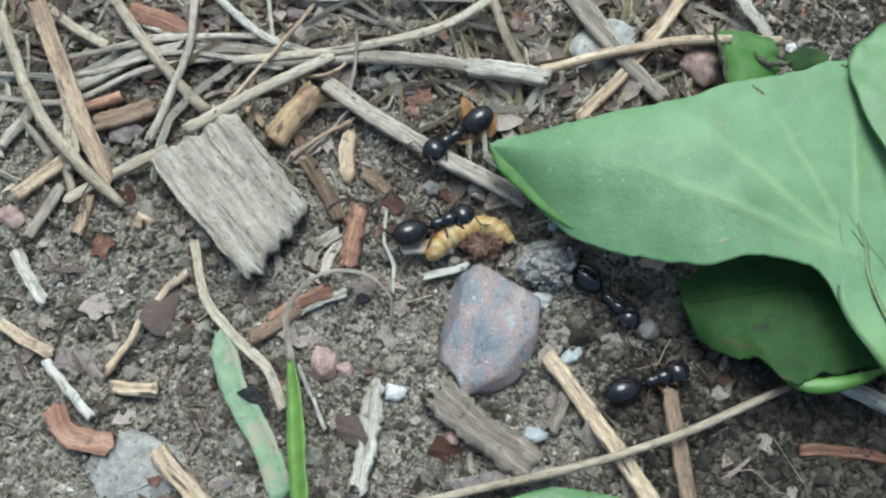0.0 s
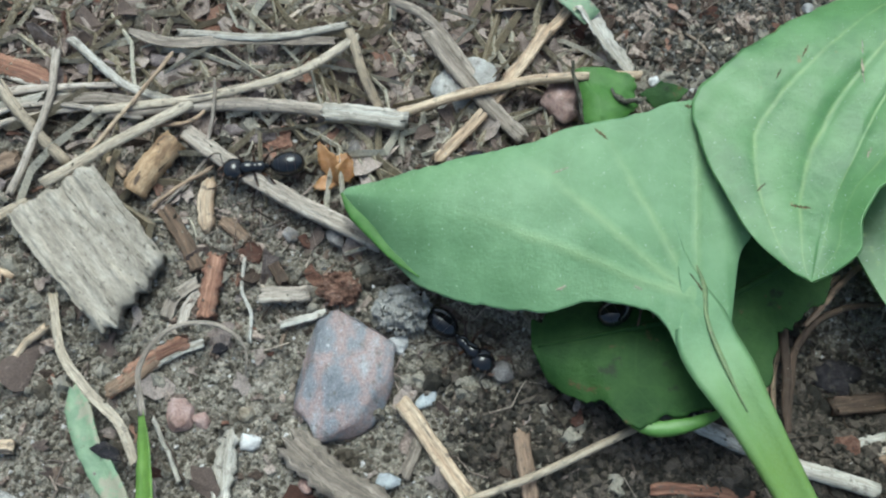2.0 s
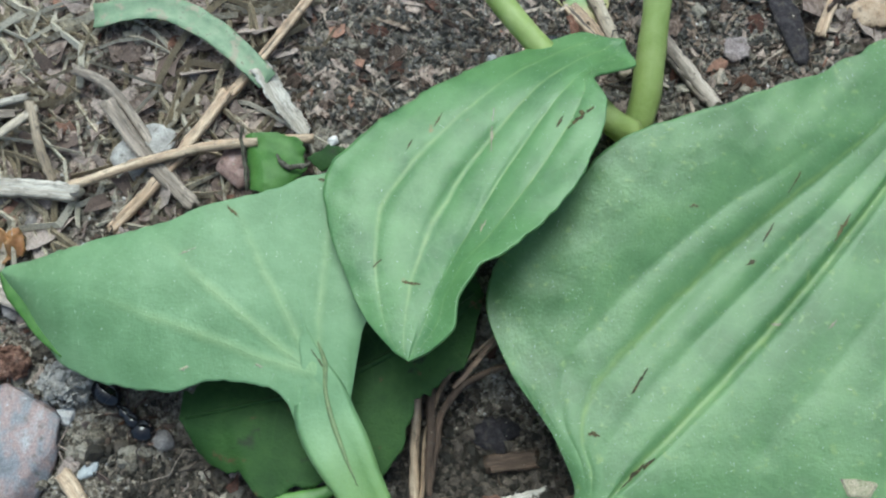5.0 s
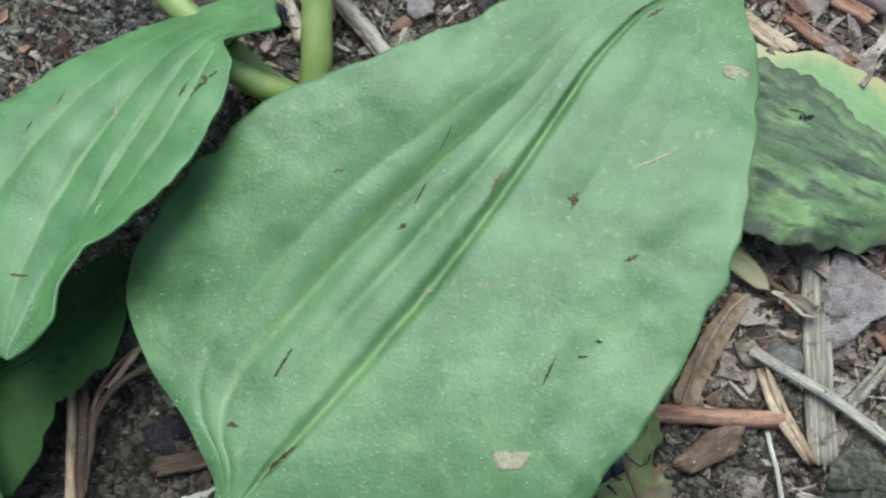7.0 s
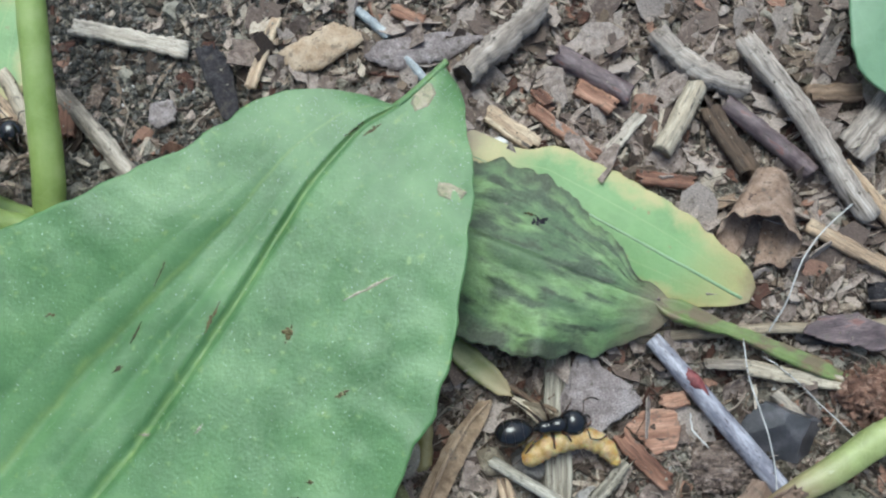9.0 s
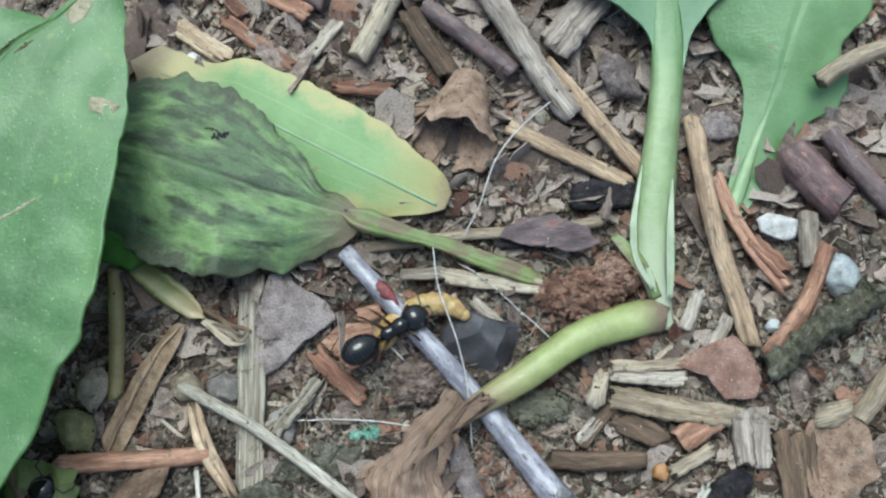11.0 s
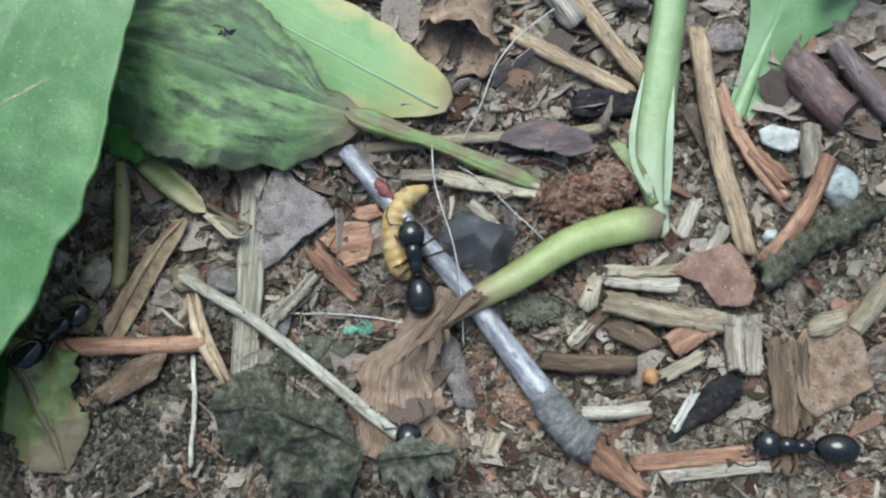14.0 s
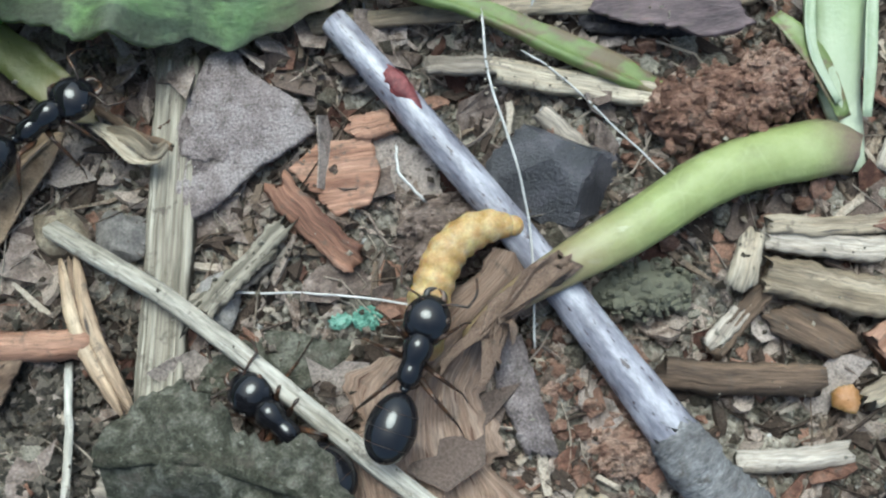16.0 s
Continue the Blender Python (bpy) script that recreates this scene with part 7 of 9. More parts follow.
stick("dry_straw", ((-16.4, -14.4, -1.0), (-13.0, -13.4, -0.9)), .6, GREY_STRAW, "split", "pale splinter in the dark gap", "straw", seed=76)
stick("bark_piece", ((-18.7, -10.8, -1.6), (-14.8, -10.2, -1.5)), 1.4, BROWN, "split", "brown bark in the dark gap", "bark", seed=77, jag=.3)
stick("bark_piece", ((-15.7, -15.2, -0.6), (-11.5, -13.3, -0.4)), 1.2, BROWN, "split", "brown bark in the dark gap", "bark", seed=78, jag=.3)

# blade and stalks behind the curled leaf
stick("dry_straw", ((-12.7, 28.9, 0.6), (-10.2, 26.1, 0.6), (-7.5, 22.8, 0.6)), 1.2, TAN, "needle", "red-brown needle behind the leaves", "needle", seed=79)
stick("dry_straw", ((-4.8, 25.9, 1.0), (-2.5, 22.7, 0.9), (-0.2, 19.4, 0.8)), 1.2, GREY_STRAW, "straw", "grey straw behind the leaves", "straw", seed=80)
stick("dry_straw", ((-10.7, 29.6, 1.2), (-9.2, 26.4, 1.0), (-7.8, 22.1, 0.9)), 1.2, STRAW, "straw", "pale thick straw behind the leaves", "straw", seed=81)
stick("dry_straw", ((-55.5, 21.0, 2.3), (-52.4, 19.6, 2.0), (-44.5, 9.9, 1.2)), .9, GREY_STRAW, "straw", "grey straw beside the blade", "straw", seed=82)
stick("dry_straw", ((-34.3, 15.2, 1.8), (-42.4, 14.2, 2.0), (-49.3, 12.3, 2.1)), .9, TAN, "round", "thin stem meeting the blade tip", "straw", seed=83, wander=.1)
stick("dry_straw", ((-35.2, 29.4, 1.4), (-40.9, 20.6, 1.3), (-45.1, 14.8, 1.3)), .8, TAN, "needle", "tan stem crossing among the litter", "straw", seed=84)
stick("rough_stick", ((-5.2, 33.4, 0.6), (-0.6, 31.9, 0.6), (4.0, 30.2, 0.6)), 1.4, GREY_STRAW, "split", "rough tan stick on dark litter", "stick", seed=85, jag=.4, rough=.15)
stick("rough_stick", ((-6.3, 27.6, 0.6), (-3.4, 23.9, 0.6), (-0.8, 20.2, 0.6)), 1.4, GREY_STRAW, "split", "grey split stick among the litter", "stick", seed=86, jag=.3)
stick("pine_needle", ((11.4, 32.3, 0.5), (10.2, 29.7, 0.5), (8.9, 26.4, 0.5)), .9, TAN, "needle", "tan needle among dark bark", "needle", seed=87)
flake("bark_flake", (11.4, 26.7, 0.6), (17.1, 30.7, 0.6), 3.4, TAN_FLAKE, "tan torn dead leaf piece", "leaf", seed=88, jag=.45)
flake("bark_flake", (19.4, 28.3, 0.5), (27.9, 29.0, 0.5), 3.2, GREY_BARK, "purple-grey bark flake among the litter", "bark", seed=89, jag=.4)
flake("bark_flake", (5.7, 30.7, 0.4), (7.6, 24.1, 0.4), 2.2, DARK, "dark bark flake among the litter", "bark", seed=90, jag=.4)
flake("bark_flake", (0.5, 24.5, 0.4), (3.2, 25.6, 0.4), 1.8, GREY_BARK, "grey bark flake in the shade", "bark", seed=91, jag=.4)
stick("pale_stick", ((17.9, 32.5, 0.4), (19.2, 31.1, 0.4), (20.3, 29.7, 0.4)), .8, STONE_BLUE, "round", "bluish-white stick among the litter", "stick", seed=92)
stick("pale_stick", ((21.7, 27.5, 0.4), (23.0, 25.4, 0.4)), .8, STONE_BLUE, "round", "bluish-white stick end among the litter", "stick", seed=93)
stick("red_bark_strip", ((-5.7, 26.6, 0.6), (-5.7, 23.8, 0.6)), 1.2, RED, "split", "red bark in dark litter", "bark", seed=94, jag=.3)
stick("red_bark_strip", ((20.9, 32.1, 0.5), (23.1, 30.8, 0.5)), 1.0, RED, "split", "red bark at the edge", "bark", seed=95)

# litter to the back
stick("bark_twig", ((32.6, 30.5, 1.3), (29.1, 27.6, 1.4), (25.9, 25.2, 1.5)), 2.1, WEATHERED, "round", "tan rough-barked twig among the litter", "twig", seed=96, rough=.18, jag=.4, sides=14)
stick("purple_twig", ((33.6, 26.5, 0.9), (35.9, 24.6, 0.9), (38.8, 22.2, 0.9)), 1.7, PURPLE_TWIG, "round", "smooth purple twig among the litter", "twig", seed=97, jag=.3, rough=.03)
stick("red_bark_strip", ((34.6, 23.6, 0.9), (37.4, 21.5, 0.9)), 1.4, RED, "split", "bright red bark chip", "bark", seed=98, jag=.3)
stick("red_bark_strip", ((31.5, 23.8, 0.5), (32.4, 22.5, 0.5)), 1.0, RED, "split", "red bark chip among the litter", "bark", seed=99, jag=.3)
stick("pine_needle", ((31.0, 22.4, 0.5), (33.2, 20.1, 0.5), (36.0, 17.4, 0.5)), 1.0, RED, "needle", "reddish needle among the litter", "needle", seed=100)
stick("dry_splinter", ((27.5, 22.3, 0.6), (30.9, 19.1, 0.6)), 1.5, TAN, "split", "tan wood piece by white grit", "wood", seed=101, jag=.4)
stick("dry_splinter", ((36.5, 18.1, 0.5), (39.4, 20.8, 0.5)), 1.0, GREY_STRAW, "split", "grey splinter among the litter", "splinter", seed=102, jag=.3)
stick("red_bark_strip", ((38.5, 15.8, 0.5), (42.6, 14.8, 0.4)), 1.1, RED, "split", "orange-red chip behind a leaf", "bark", seed=103, jag=.4)
stick("pale_stick", ((44.0, 22.6, 0.9), (42.3, 20.0, 0.9), (40.4, 17.4, 0.8)), 1.7, STRAW, "round", "pale barkless twig piece", "twig", seed=104, jag=.3)
stick("bark_stick", ((44.7, 20.7, 0.7), (45.8, 18.0, 0.6), (47.1, 15.2, 0.5)), 1.6, BROWN, "split", "brown bark stick among the litter", "stick", seed=105, jag=.3)
stick("dark_twig", ((45.9, 21.1, 0.6), (49.0, 17.8, 0.5), (51.7, 14.8, 0.2)), 1.5, PURPLE_TWIG, "round", "dark twig on litter", "twig", seed=106, jag=.3)
stick("grey_twig", ((48.2, 25.7, 1.5), (51.6, 18.9, 1.4), (53.4, 14.6, 1.0), (55.2, 10.9, 0.3)), 1.8, WEATHERED, "round", "grey twig over other litter", "twig", seed=107, rough=.12, jag=.4, sides=14)
stick("pine_needle", ((54.2, 15.0, 0.3), (56.8, 10.7, 0.1), (59.7, 5.8, -0.1)), 1.2, TAN, "needle", "tan double needle among the litter", "needle", seed=108)
stick("pine_needle", ((50.7, 10.7, 0.2), (54.5, 8.0, -0.1), (58.7, 5.2, -0.4)), 1.1, TAN, "needle", "pale tan needle among the litter", "needle", seed=109)
stick("wood_block", ((54.9, 16.1, 0.4), (56.9, 18.0, 0.6), (59.2, 20.0, 0.5)), 2.6, WEATHERED, "split", "short broken wood block", "wood", seed=110, jag=.5)
flake("curled_bark", (58.0, 15.4, 0.1), (59.8, 11.6, -0.2), 2.8, GREY_BARK, "dark curled bark piece", "bark", seed=111, dome=1.0, jag=.4)
flake("bark_flake", (64.0, 8.6, -0.7), (67.3, 8.5, -0.6), 2.0, GREY_BARK, "grey bark flake beyond the stalk", "bark", seed=112, jag=.4)
stick("rough_twig", ((41.4, 27.3, 1.2), (44.3, 23.7, 1.1), (47.9, 21.9, 0.9)), 2.0, WEATHERED, "round", "rough grey twig at the back", "twig", seed=113, rough=.2, sides=14)
stick("bark_piece", ((52.6, 21.2, 0.4), (56.8, 20.9, 0.2)), 1.4, BROWN, "split", "brown bark splinter among the litter", "bark", seed=114, jag=.3)
stick("bark_piece", ((41.8, 12.4, 0.3), (45.5, 13.4, 0.2)), .8, BROWN, "split", "thin red-brown splinter among the litter", "bark", seed=115)
flake("fungus_curl", (59.4, 9.0, -0.7), (60.8, 9.7, -0.7), .7, TAN, "small orange curl among the litter", "bark", seed=116, dome=1)
stick("bark_piece", ((54.6, 4.9, -0.4), (59.0, 4.5, -0.6)), 2.0, DARK, "split", "blackened bark under needles", "bark", seed=117, jag=.4)
stick("bark_piece", ((48.6, 2.6, -0.4), (53.5, 2.0, -0.6)), 1.4, DARK, "split", "dark bark under a straw", "bark", seed=118, jag=.4)

# litter round the old rosette
stick("pine_needle", ((64.0, 9.4, -0.2), (63.9, 1.4, 0.0), (64.5, -7.6, 0.2)), 1.25, TAN, "needle", "long tan pine needle", "needle", seed=119)
stick("pine_needle", ((64.9, 4.8, -0.6), (66.0, -0.1, -0.3), (67.9, -4.2, -0.1)), 1.0, RED, "needle", "red-brown pine needle among the litter", "needle", seed=120)
stick("red_bark_strip", ((66.2, -0.1, -0.3), (68.1, -3.0, -0.1)), 1.3, RED, "split", "red bark piece near a white pebble", "bark", seed=121, jag=.4)
stick("red_stick", ((71.2, -1.7, 0.6), (68.4, -5.8, 0.6), (65.5, -8.5, 0.3)), 1.2, RED, "round", "red-brown stick among the litter", "stick", seed=122, jag=.2)
stick("grey_stick", ((70.6, 1.0, 0.1), (69.9, -2.8, 0.2)), 1.5, GREY_STRAW, "straw", "grey split stick among the litter", "stick", seed=123, jag=.3)
stick("white_fibre", ((53.7, 11.6, 1.4), (51.2, 9.9, 1.9), (49.1, 7.7, 2.0), (47.7, 5.2, 1.6), (46.2, 3.0, 0.9)), 0.12, HAIR, "round", "white curved fibre among the litter", "fibre", seed=124, n=30)
stick("white_fibre", ((43.8, 2.4, 1.8), (43.8, -0.5, 1.8), (44.4, -4.0, 1.5), (44.7, -6.6, 1.0), (44.4, -11.4, -0.5)), 0.11, HAIR, "round", "long white fibre over the twig", "fibre", seed=125, n=30)
stick("white_fibre", ((45.7, 1.1, 0.2), (47.3, -0.4, 0.1), (51.2, -5.2, -0.5)), 0.09, HAIR, "round", "thin white fibre on litter", "fibre", seed=126, n=24)
stick("white_fibre", ((31.9, -7.8, 0.3), (36.2, -8.4, 0.0), (40.8, -9.5, -0.5)), 0.10, HAIR, "round", "thin straight white fibre", "fibre", seed=127, n=20)
stick("white_fibre", ((39.7, -2.4, 0.1), (39.6, -3.4, 0.1), (40.5, -4.8, -0.1)), 0.12, HAIR, "round", "curled pale rootlet among the litter", "root", seed=128, n=20)
stick("long_straw", ((36.4, 3.5, 0.4), (46.6, 3.2, 0.1), (52.4, 2.7, -0.1), (56.3, 2.8, -0.3)), .85, STRAW, "straw", "tan straw under the mottled leaf", "straw", seed=129, n=24)
stick("dry_straw", ((41.4, 1.1, 0.1), (45.0, 0.6, -0.1)), .8, GREY_STRAW, "split", "pale splinter below the leaf stalk", "straw", seed=130, jag=.2)
stick("dry_straw", ((44.2, 0.6, -0.1), (48.0, -0.5, -0.3), (51.8, -1.5, -0.5)), 1.1, STRAW, "split", "pale split straw among the litter", "straw", seed=131, jag=.3)
slate = thing("bark_flake", (33.0, -0.8, -1.0), "large grey-purple bark flake with a layered edge", "bark")
part("body", lowered(slab(((30.0, -3.1, 0.5), (30.3, -0.4, 0.6), (32.0, 2.6, 0.6), (33.2, 2.9, 0.6), (33.7, 1.7, 0.5), (35.7, 0.1, 0.4), (36.4, -1.3, 0.3), (33.8, -2.5, 0.4), (31.9, -4.0, 0.4), (30.6, -4.5, 0.5)), .5, 132, warp=.2)), GREY_BARK, slate)
part("layer", lowered(slab(((30.2, -2.8, 0.62), (30.5, -0.5, 0.72), (32.1, 2.3, 0.72), (33.0, 2.6, 0.72), (33.4, 1.5, 0.62), (35.2, 0.0, 0.53), (35.7, -1.0, 0.45), (33.6, -2.0, 0.52), (31.8, -3.4, 0.54)), .16, 331, jag=.2, warp=.2)), GREY_BARK, slate)
part("layer", lowered(slab(((30.5, -1.6, 0.80), (31.3, 0.6, 0.84), (32.4, 1.8, 0.84), (33.1, 0.4, 0.76), (34.0, -0.9, 0.66), (32.2, -2.2, 0.70)), .12, 332, jag=.3, warp=.2)), GREY_BARK, slate)
reed = thing("reed_piece", (29.8, -4.1, 0.0), "ribbed grey reed piece split into fibres", "reed")
part("core", lowered(sweep([(30.6, 2.6, 0.35), (29.8, -4.1, 0.25), (28.8, -12.4, 0.05)], 2.0, "reed", n=20, seed=133, jag=.3, rough=.05)), REED, reed)
for k in range(5):
    e = (k - 2) * 0.38
    f0, f1 = 0.5 * math.sin(k * 2.3), 0.6 * math.cos(k * 1.7)
    part("fibre", lowered(sweep([(30.6 + e, 2.5 + f0 - 0.1 * e, 0.62), (29.8 + e, -4.1 - 0.1 * e, 0.55), (28.8 + e, -12.4 + f1 - 0.1 * e, 0.32)], (.30, .36, .34, .22), "straw", n=22, seed=133 + k, jag=.25, rough=.12, wander=.06, sides=8)), REED, reed)
stick("red_splinter", ((34.4, -3.4, 0.2), (35.8, -5.3, 0.1), (37.4, -7.1, -0.3)), 1.3, RED, "split", "red-brown wood splinter among the litter", "splinter", seed=134, jag=.3)
bark_slab("red_bark_flake", ((34.9, -2.7, 0.0), (36.2, -1.8, 0.0), (38.6, -1.6, -0.1), (38.9, -3.2, -0.3), (38.2, -4.7, -0.3), (36.8, -5.0, -0.3)), .3, RED, "striped russet cone scale", "bark", seed=135, warp=.3)
stick("dry_straw", ((24.9, -4.3, 1.3), (29.6, -7.8, 1.3), (33.7, -11.6, 1.0), (37.8, -15.7, 0.6), (40.8, -18.6, 0.4)), .85, WHITE_STRAW, "straw", "long pale straw lying over litter", "straw", seed=136, n=34, rough=.04)
hull = thing("seed_hull", (26.6, -8.2, -1.0), "tan split seed hull with a dark groove", "seed hull")
for k, (e, mat, wide) in enumerate(((-.30, TAN, .66), (0.0, BROWN, .6), (.30, TAN, .66))):
    lift = 0.0 if k == 1 else 0.12
    part("half" if k != 1 else "groove", lowered(sweep([(25.5 + e, -5.5 + .2 * e, 0.9 + lift), (26.2 + e, -8.7 + .2 * e, 1.0 + lift), (27.9 + e * .8, -12.5, 0.7 + lift)], (wide * .6, wide, wide * .6), "straw", n=22, seed=137 + k, rough=.08, sides=10, taper=(.4, .4))), mat, hull)
sliver = thing("leaf_sliver", (22.0, -4.4, -1.0), "pale tan dry leaf sliver with a raised midrib", "leaf")
part("blade", lowered(slab(((18.9, -7.1, 0.8), (20.3, -4.8, 0.9), (22.0, -2.3, 0.8), (24.4, 0.1, 0.9), (25.5, 0.1, 0.9), (24.9, -1.3, 0.9), (22.5, -4.8, 0.8), (19.7, -9.3, 0.7)), .18, 138, warp=.25)), TAN_FLAKE, sliver)
part("midrib", lowered(sweep([(19.3, -8.2, 0.98), (21.4, -4.4, 1.08), (23.4, -1.6, 1.12), (25.1, -0.1, 1.1)], (.2, .34, .3, .15), "straw", n=24, seed=333, rough=.15, wander=.1)), TAN, sliver)
stick("dry_straw", ((20.9, 4.8, 0.8), (20.4, -0.6, 0.7), (20.0, -4.4, 0.5)), 1.1, STEM_TAN, "round", "olive-tan stem piece among the litter", "straw", seed=139)
stick("dry_sheath", ((22.5, 4.8, 1.3), (24.7, 2.5, 1.1), (26.9, 0.3, 0.9)), (1.5, 1.9, 1.0), SHEATH_TAN, "blade", "olive grass sheath turning tan at its tip", "grass", seed=140, taper=(1, .2), rough=.04)
husk = thing("husk", (28.8, -1.3, 0.0), "curled pale papery husk among the litter", "husk")
part("scale", lowered(sweep([(26.9, 0.0, 1.4), (27.9, -0.8, 1.7), (28.9, -1.8, 1.5), (29.8, -2.0, 1.5)], (.5, 1.0, 1.2, .5), "blade", n=24, seed=141, twist=35, rough=.1)), STRAW, husk)
part("scale", lowered(sweep([(27.6, -0.4, 1.6), (28.8, -1.0, 2.0), (29.6, -1.7, 1.7), (30.1, -1.3, 1.6)], (.4, .8, .8, .3), "blade", n=24, seed=142, twist=-40, rough=.1)), STRAW, husk)
stick("dry_fibre", ((26.9, 1.0, 0.7), (28.6, -0.4, 0.7), (30.1, -1.2, 0.6)), .4, BROWN, "round", "brown fibre by the husk", "fibre", seed=142)
stick("pine_needle", ((16.2, -8.4, 1.2), (21.4, -8.9, 1.0), (26.3, -9.3, 0.7)), 1.35, RED, "round", "reddish-brown twig piece among the litter", "needle", seed=143)
stick("white_fibre", ((25.3, -10.1, 0.4), (25.4, -13.7, 0.8), (25.1, -17.6, 1.0)), .35, WHITE_STRAW, "round", "pale upright fibre among the litter", "fibre", seed=144)
flake("leaf_sliver", (18.6, -12.6, 1.0), (23.9, -9.6, 1.0), 2.2, DEAD_LEAF, "brown translucent scrap of dead leaf", "leaf", seed=146, dome=.2, jag=.2)
stick("frayed_splinter", ((30.5, -8.2, 0.0), (32.5, -7.3, -0.1), (34.2, -6.1, -0.2)), .9, GREY_STRAW, "split", "pale frayed splinter among the litter", "splinter", seed=147, jag=.5, rough=.2)
bark_slab("russet_flake", ((59.1, -8.2, 0.1), (60.6, -7.4, 0.3), (63.3, -6.8, 0.6), (64.2, -8.0, 0.6), (64.6, -10.1, 0.6), (64.0, -11.3, 0.6), (62.0, -11.1, 0.3), (61.0, -9.3, 0.2)), .18, RED_FLAKE, "russet dry leaf flake", "leaf", seed=148, warp=.3)
stick("wood_split", ((54.2, -9.5, -0.6), (57.9, -10.9, -0.3), (62.4, -12.2, 0.0)), 1.6, STRAW, "split", "pale split wood piece", "wood", seed=149, jag=.5, rough=.12)
stick("wood_split", ((54.9, -7.5, -0.4), (57.6, -8.0, -0.3), (60.7, -8.1, -0.1)), .8, STRAW, "split", "pale wood splinter among the litter", "wood", seed=150, jag=.3)
stick("wood_split", ((54.7, -8.0, -0.7), (56.8, -8.6, -0.6), (59.7, -9.2, -0.4)), 1.1, GREY_STRAW, "split", "grey wood splinter among the litter", "wood", seed=151, jag=.3)
flake("husk", (54.2, -7.6, 0.0), (53.1, -10.6, -0.3), 1.4, STRAW, "pale folded husk among the litter", "husk", seed=152, dome=.8)
stick("red_bark_strip", ((58.4, -13.4, -0.5), (61.4, -12.0, -0.2)), 1.7, RED, "split", "red-brown cone scale among the litter", "bark", seed=153, jag=.3)
stick("bark_piece", ((49.5, -13.1, -1.2), (52.6, -13.8, -1.0), (55.9, -14.3, -0.8)), 1.4, BROWN, "round", "brown bark rod among the litter", "bark", seed=154, jag=.4)
stick("grey_twig", ((51.9, -17.1, -1.0), (54.3, -17.3, -0.8), (56.5, -17.3, -0.6)), 1.0, GREY_STRAW, "round", "short silvery twig among the litter", "twig", seed=155, jag=.2)
stick("bark_stick", ((63.0, -11.9, 0.0), (62.7, -15.5, 0.0)), 1.6, WEATHERED, "split", "grey wood stick among the litter", "stick", seed=156, jag=.3)
stick("bark_stick", ((64.1, -12.1, 0.1), (63.6, -15.6, 0.1)), 1.3, WEATHERED, "split", "pale grey wood stick", "stick", seed=157, jag=.3)
stick("bark_stick", ((65.5, -13.9, 0.2), (65.1, -18.4, 0.4), (64.4, -22.5, 0.3)), 1.7, BROWN, "split", "grey-brown bark stick among the litter", "stick", seed=158, jag=.4, rough=.15)
stick("bark_stick", ((66.9, -14.2, 0.2), (66.1, -19.9, 0.3)), 1.2, BROWN, "split", "dark bark stick beside another", "stick", seed=159, jag=.4)
bark_slab("tan_leaf", ((66.2, -14.7, 0.4), (67.3, -13.3, 0.5), (69.5, -13.1, 0.7), (70.8, -14.0, 0.8), (70.9, -17.5, 0.7), (69.3, -18.4, 0.7), (67.0, -19.1, 0.5), (66.0, -18.1, 0.4)), .16, BUFF, "buff-brown dead leaf disc", "leaf", seed=160, warp=.4, jag=.2)
flake("husk", (67.5, -13.3, 0.6), (70.6, -12.9, 0.8), 1.5, STRAW, "pale tan bud husk", "husk", seed=161, dome=1)
stick("mossy_twig", ((65.3, -9.6, 0.4), (68.7, -7.6, 0.8), (73.5, -5.5, 1.1)), 2.2, MOSSY, "round", "rough mossy grey-green twig", "twig", seed=162, rough=.3, sides=16, n=30, jag=.5)
stick("purple_twig", ((70.3, 5.6, 0.2), (71.4, 3.4, 0.4), (72.9, 1.0, 0.5)), 2.9, RED_TWIG, "round", "short thick red-purple twig among the litter", "twig", seed=163, rough=.03)
stick("purple_twig", ((73.3, 6.5, 0.3), (74.8, 3.2, 0.5), (77.4, -1.9, 0.7)), 1.6, PURPLE_TWIG, "round", "smooth purple twig at the edge", "twig", seed=164, rough=.03)
stick("dry_straw", ((72.6, 9.7, 2.3), (75.1, 10.8, 2.7), (79.9, 11.7, 3.1)), 1.3, STRAW, "round", "tan stick above a leaf", "stick", seed=165)
stub = thing("charred_twig_stub", (60.2, -17.0, -0.8), "blackened tapering twig stub with ringed bark", "twig")
part("body", sweep([(57.4, -19.6, -0.6), (58.8, -18.5, -0.4), (60.5, -17.4, -0.2), (61.8, -16.6, -0.1), (62.5, -16.8, -0.1)], (.5, 1.1, 1.9, 2.1, 1.3), "round", n=40, sides=18, rough=.06, seed=166), DARK, stub)
for k, (x, y, z, w) in enumerate(((58.9, -18.45, -0.4, 1.15), (60.0, -17.7, -0.25, 1.65), (61.2, -16.95, -0.15, 1.95))):
    part("bark_ring", sweep([(x - .22, y - .13, z), (x, y, z), (x + .22, y + .13, z)], (w * .9, w * 1.1, w * .9), "round", n=8, sides=18, rough=.05, seed=167 + k), DARK, stub, "raised ring of charred bark")
stick("dry_straw", ((57.9, -18.7, -0.1), (59.6, -16.4, 0.2)), .6, WHITE_STRAW, "split", "pale frayed splinters among the litter", "splinter", seed=167, jag=.5)
stick("dry_straw", ((57.7, -15.2, -0.5), (60.6, -14.1, -0.1)), .9, STRAW, "split", "pale splinter among the litter", "splinter", seed=168, jag=.5)
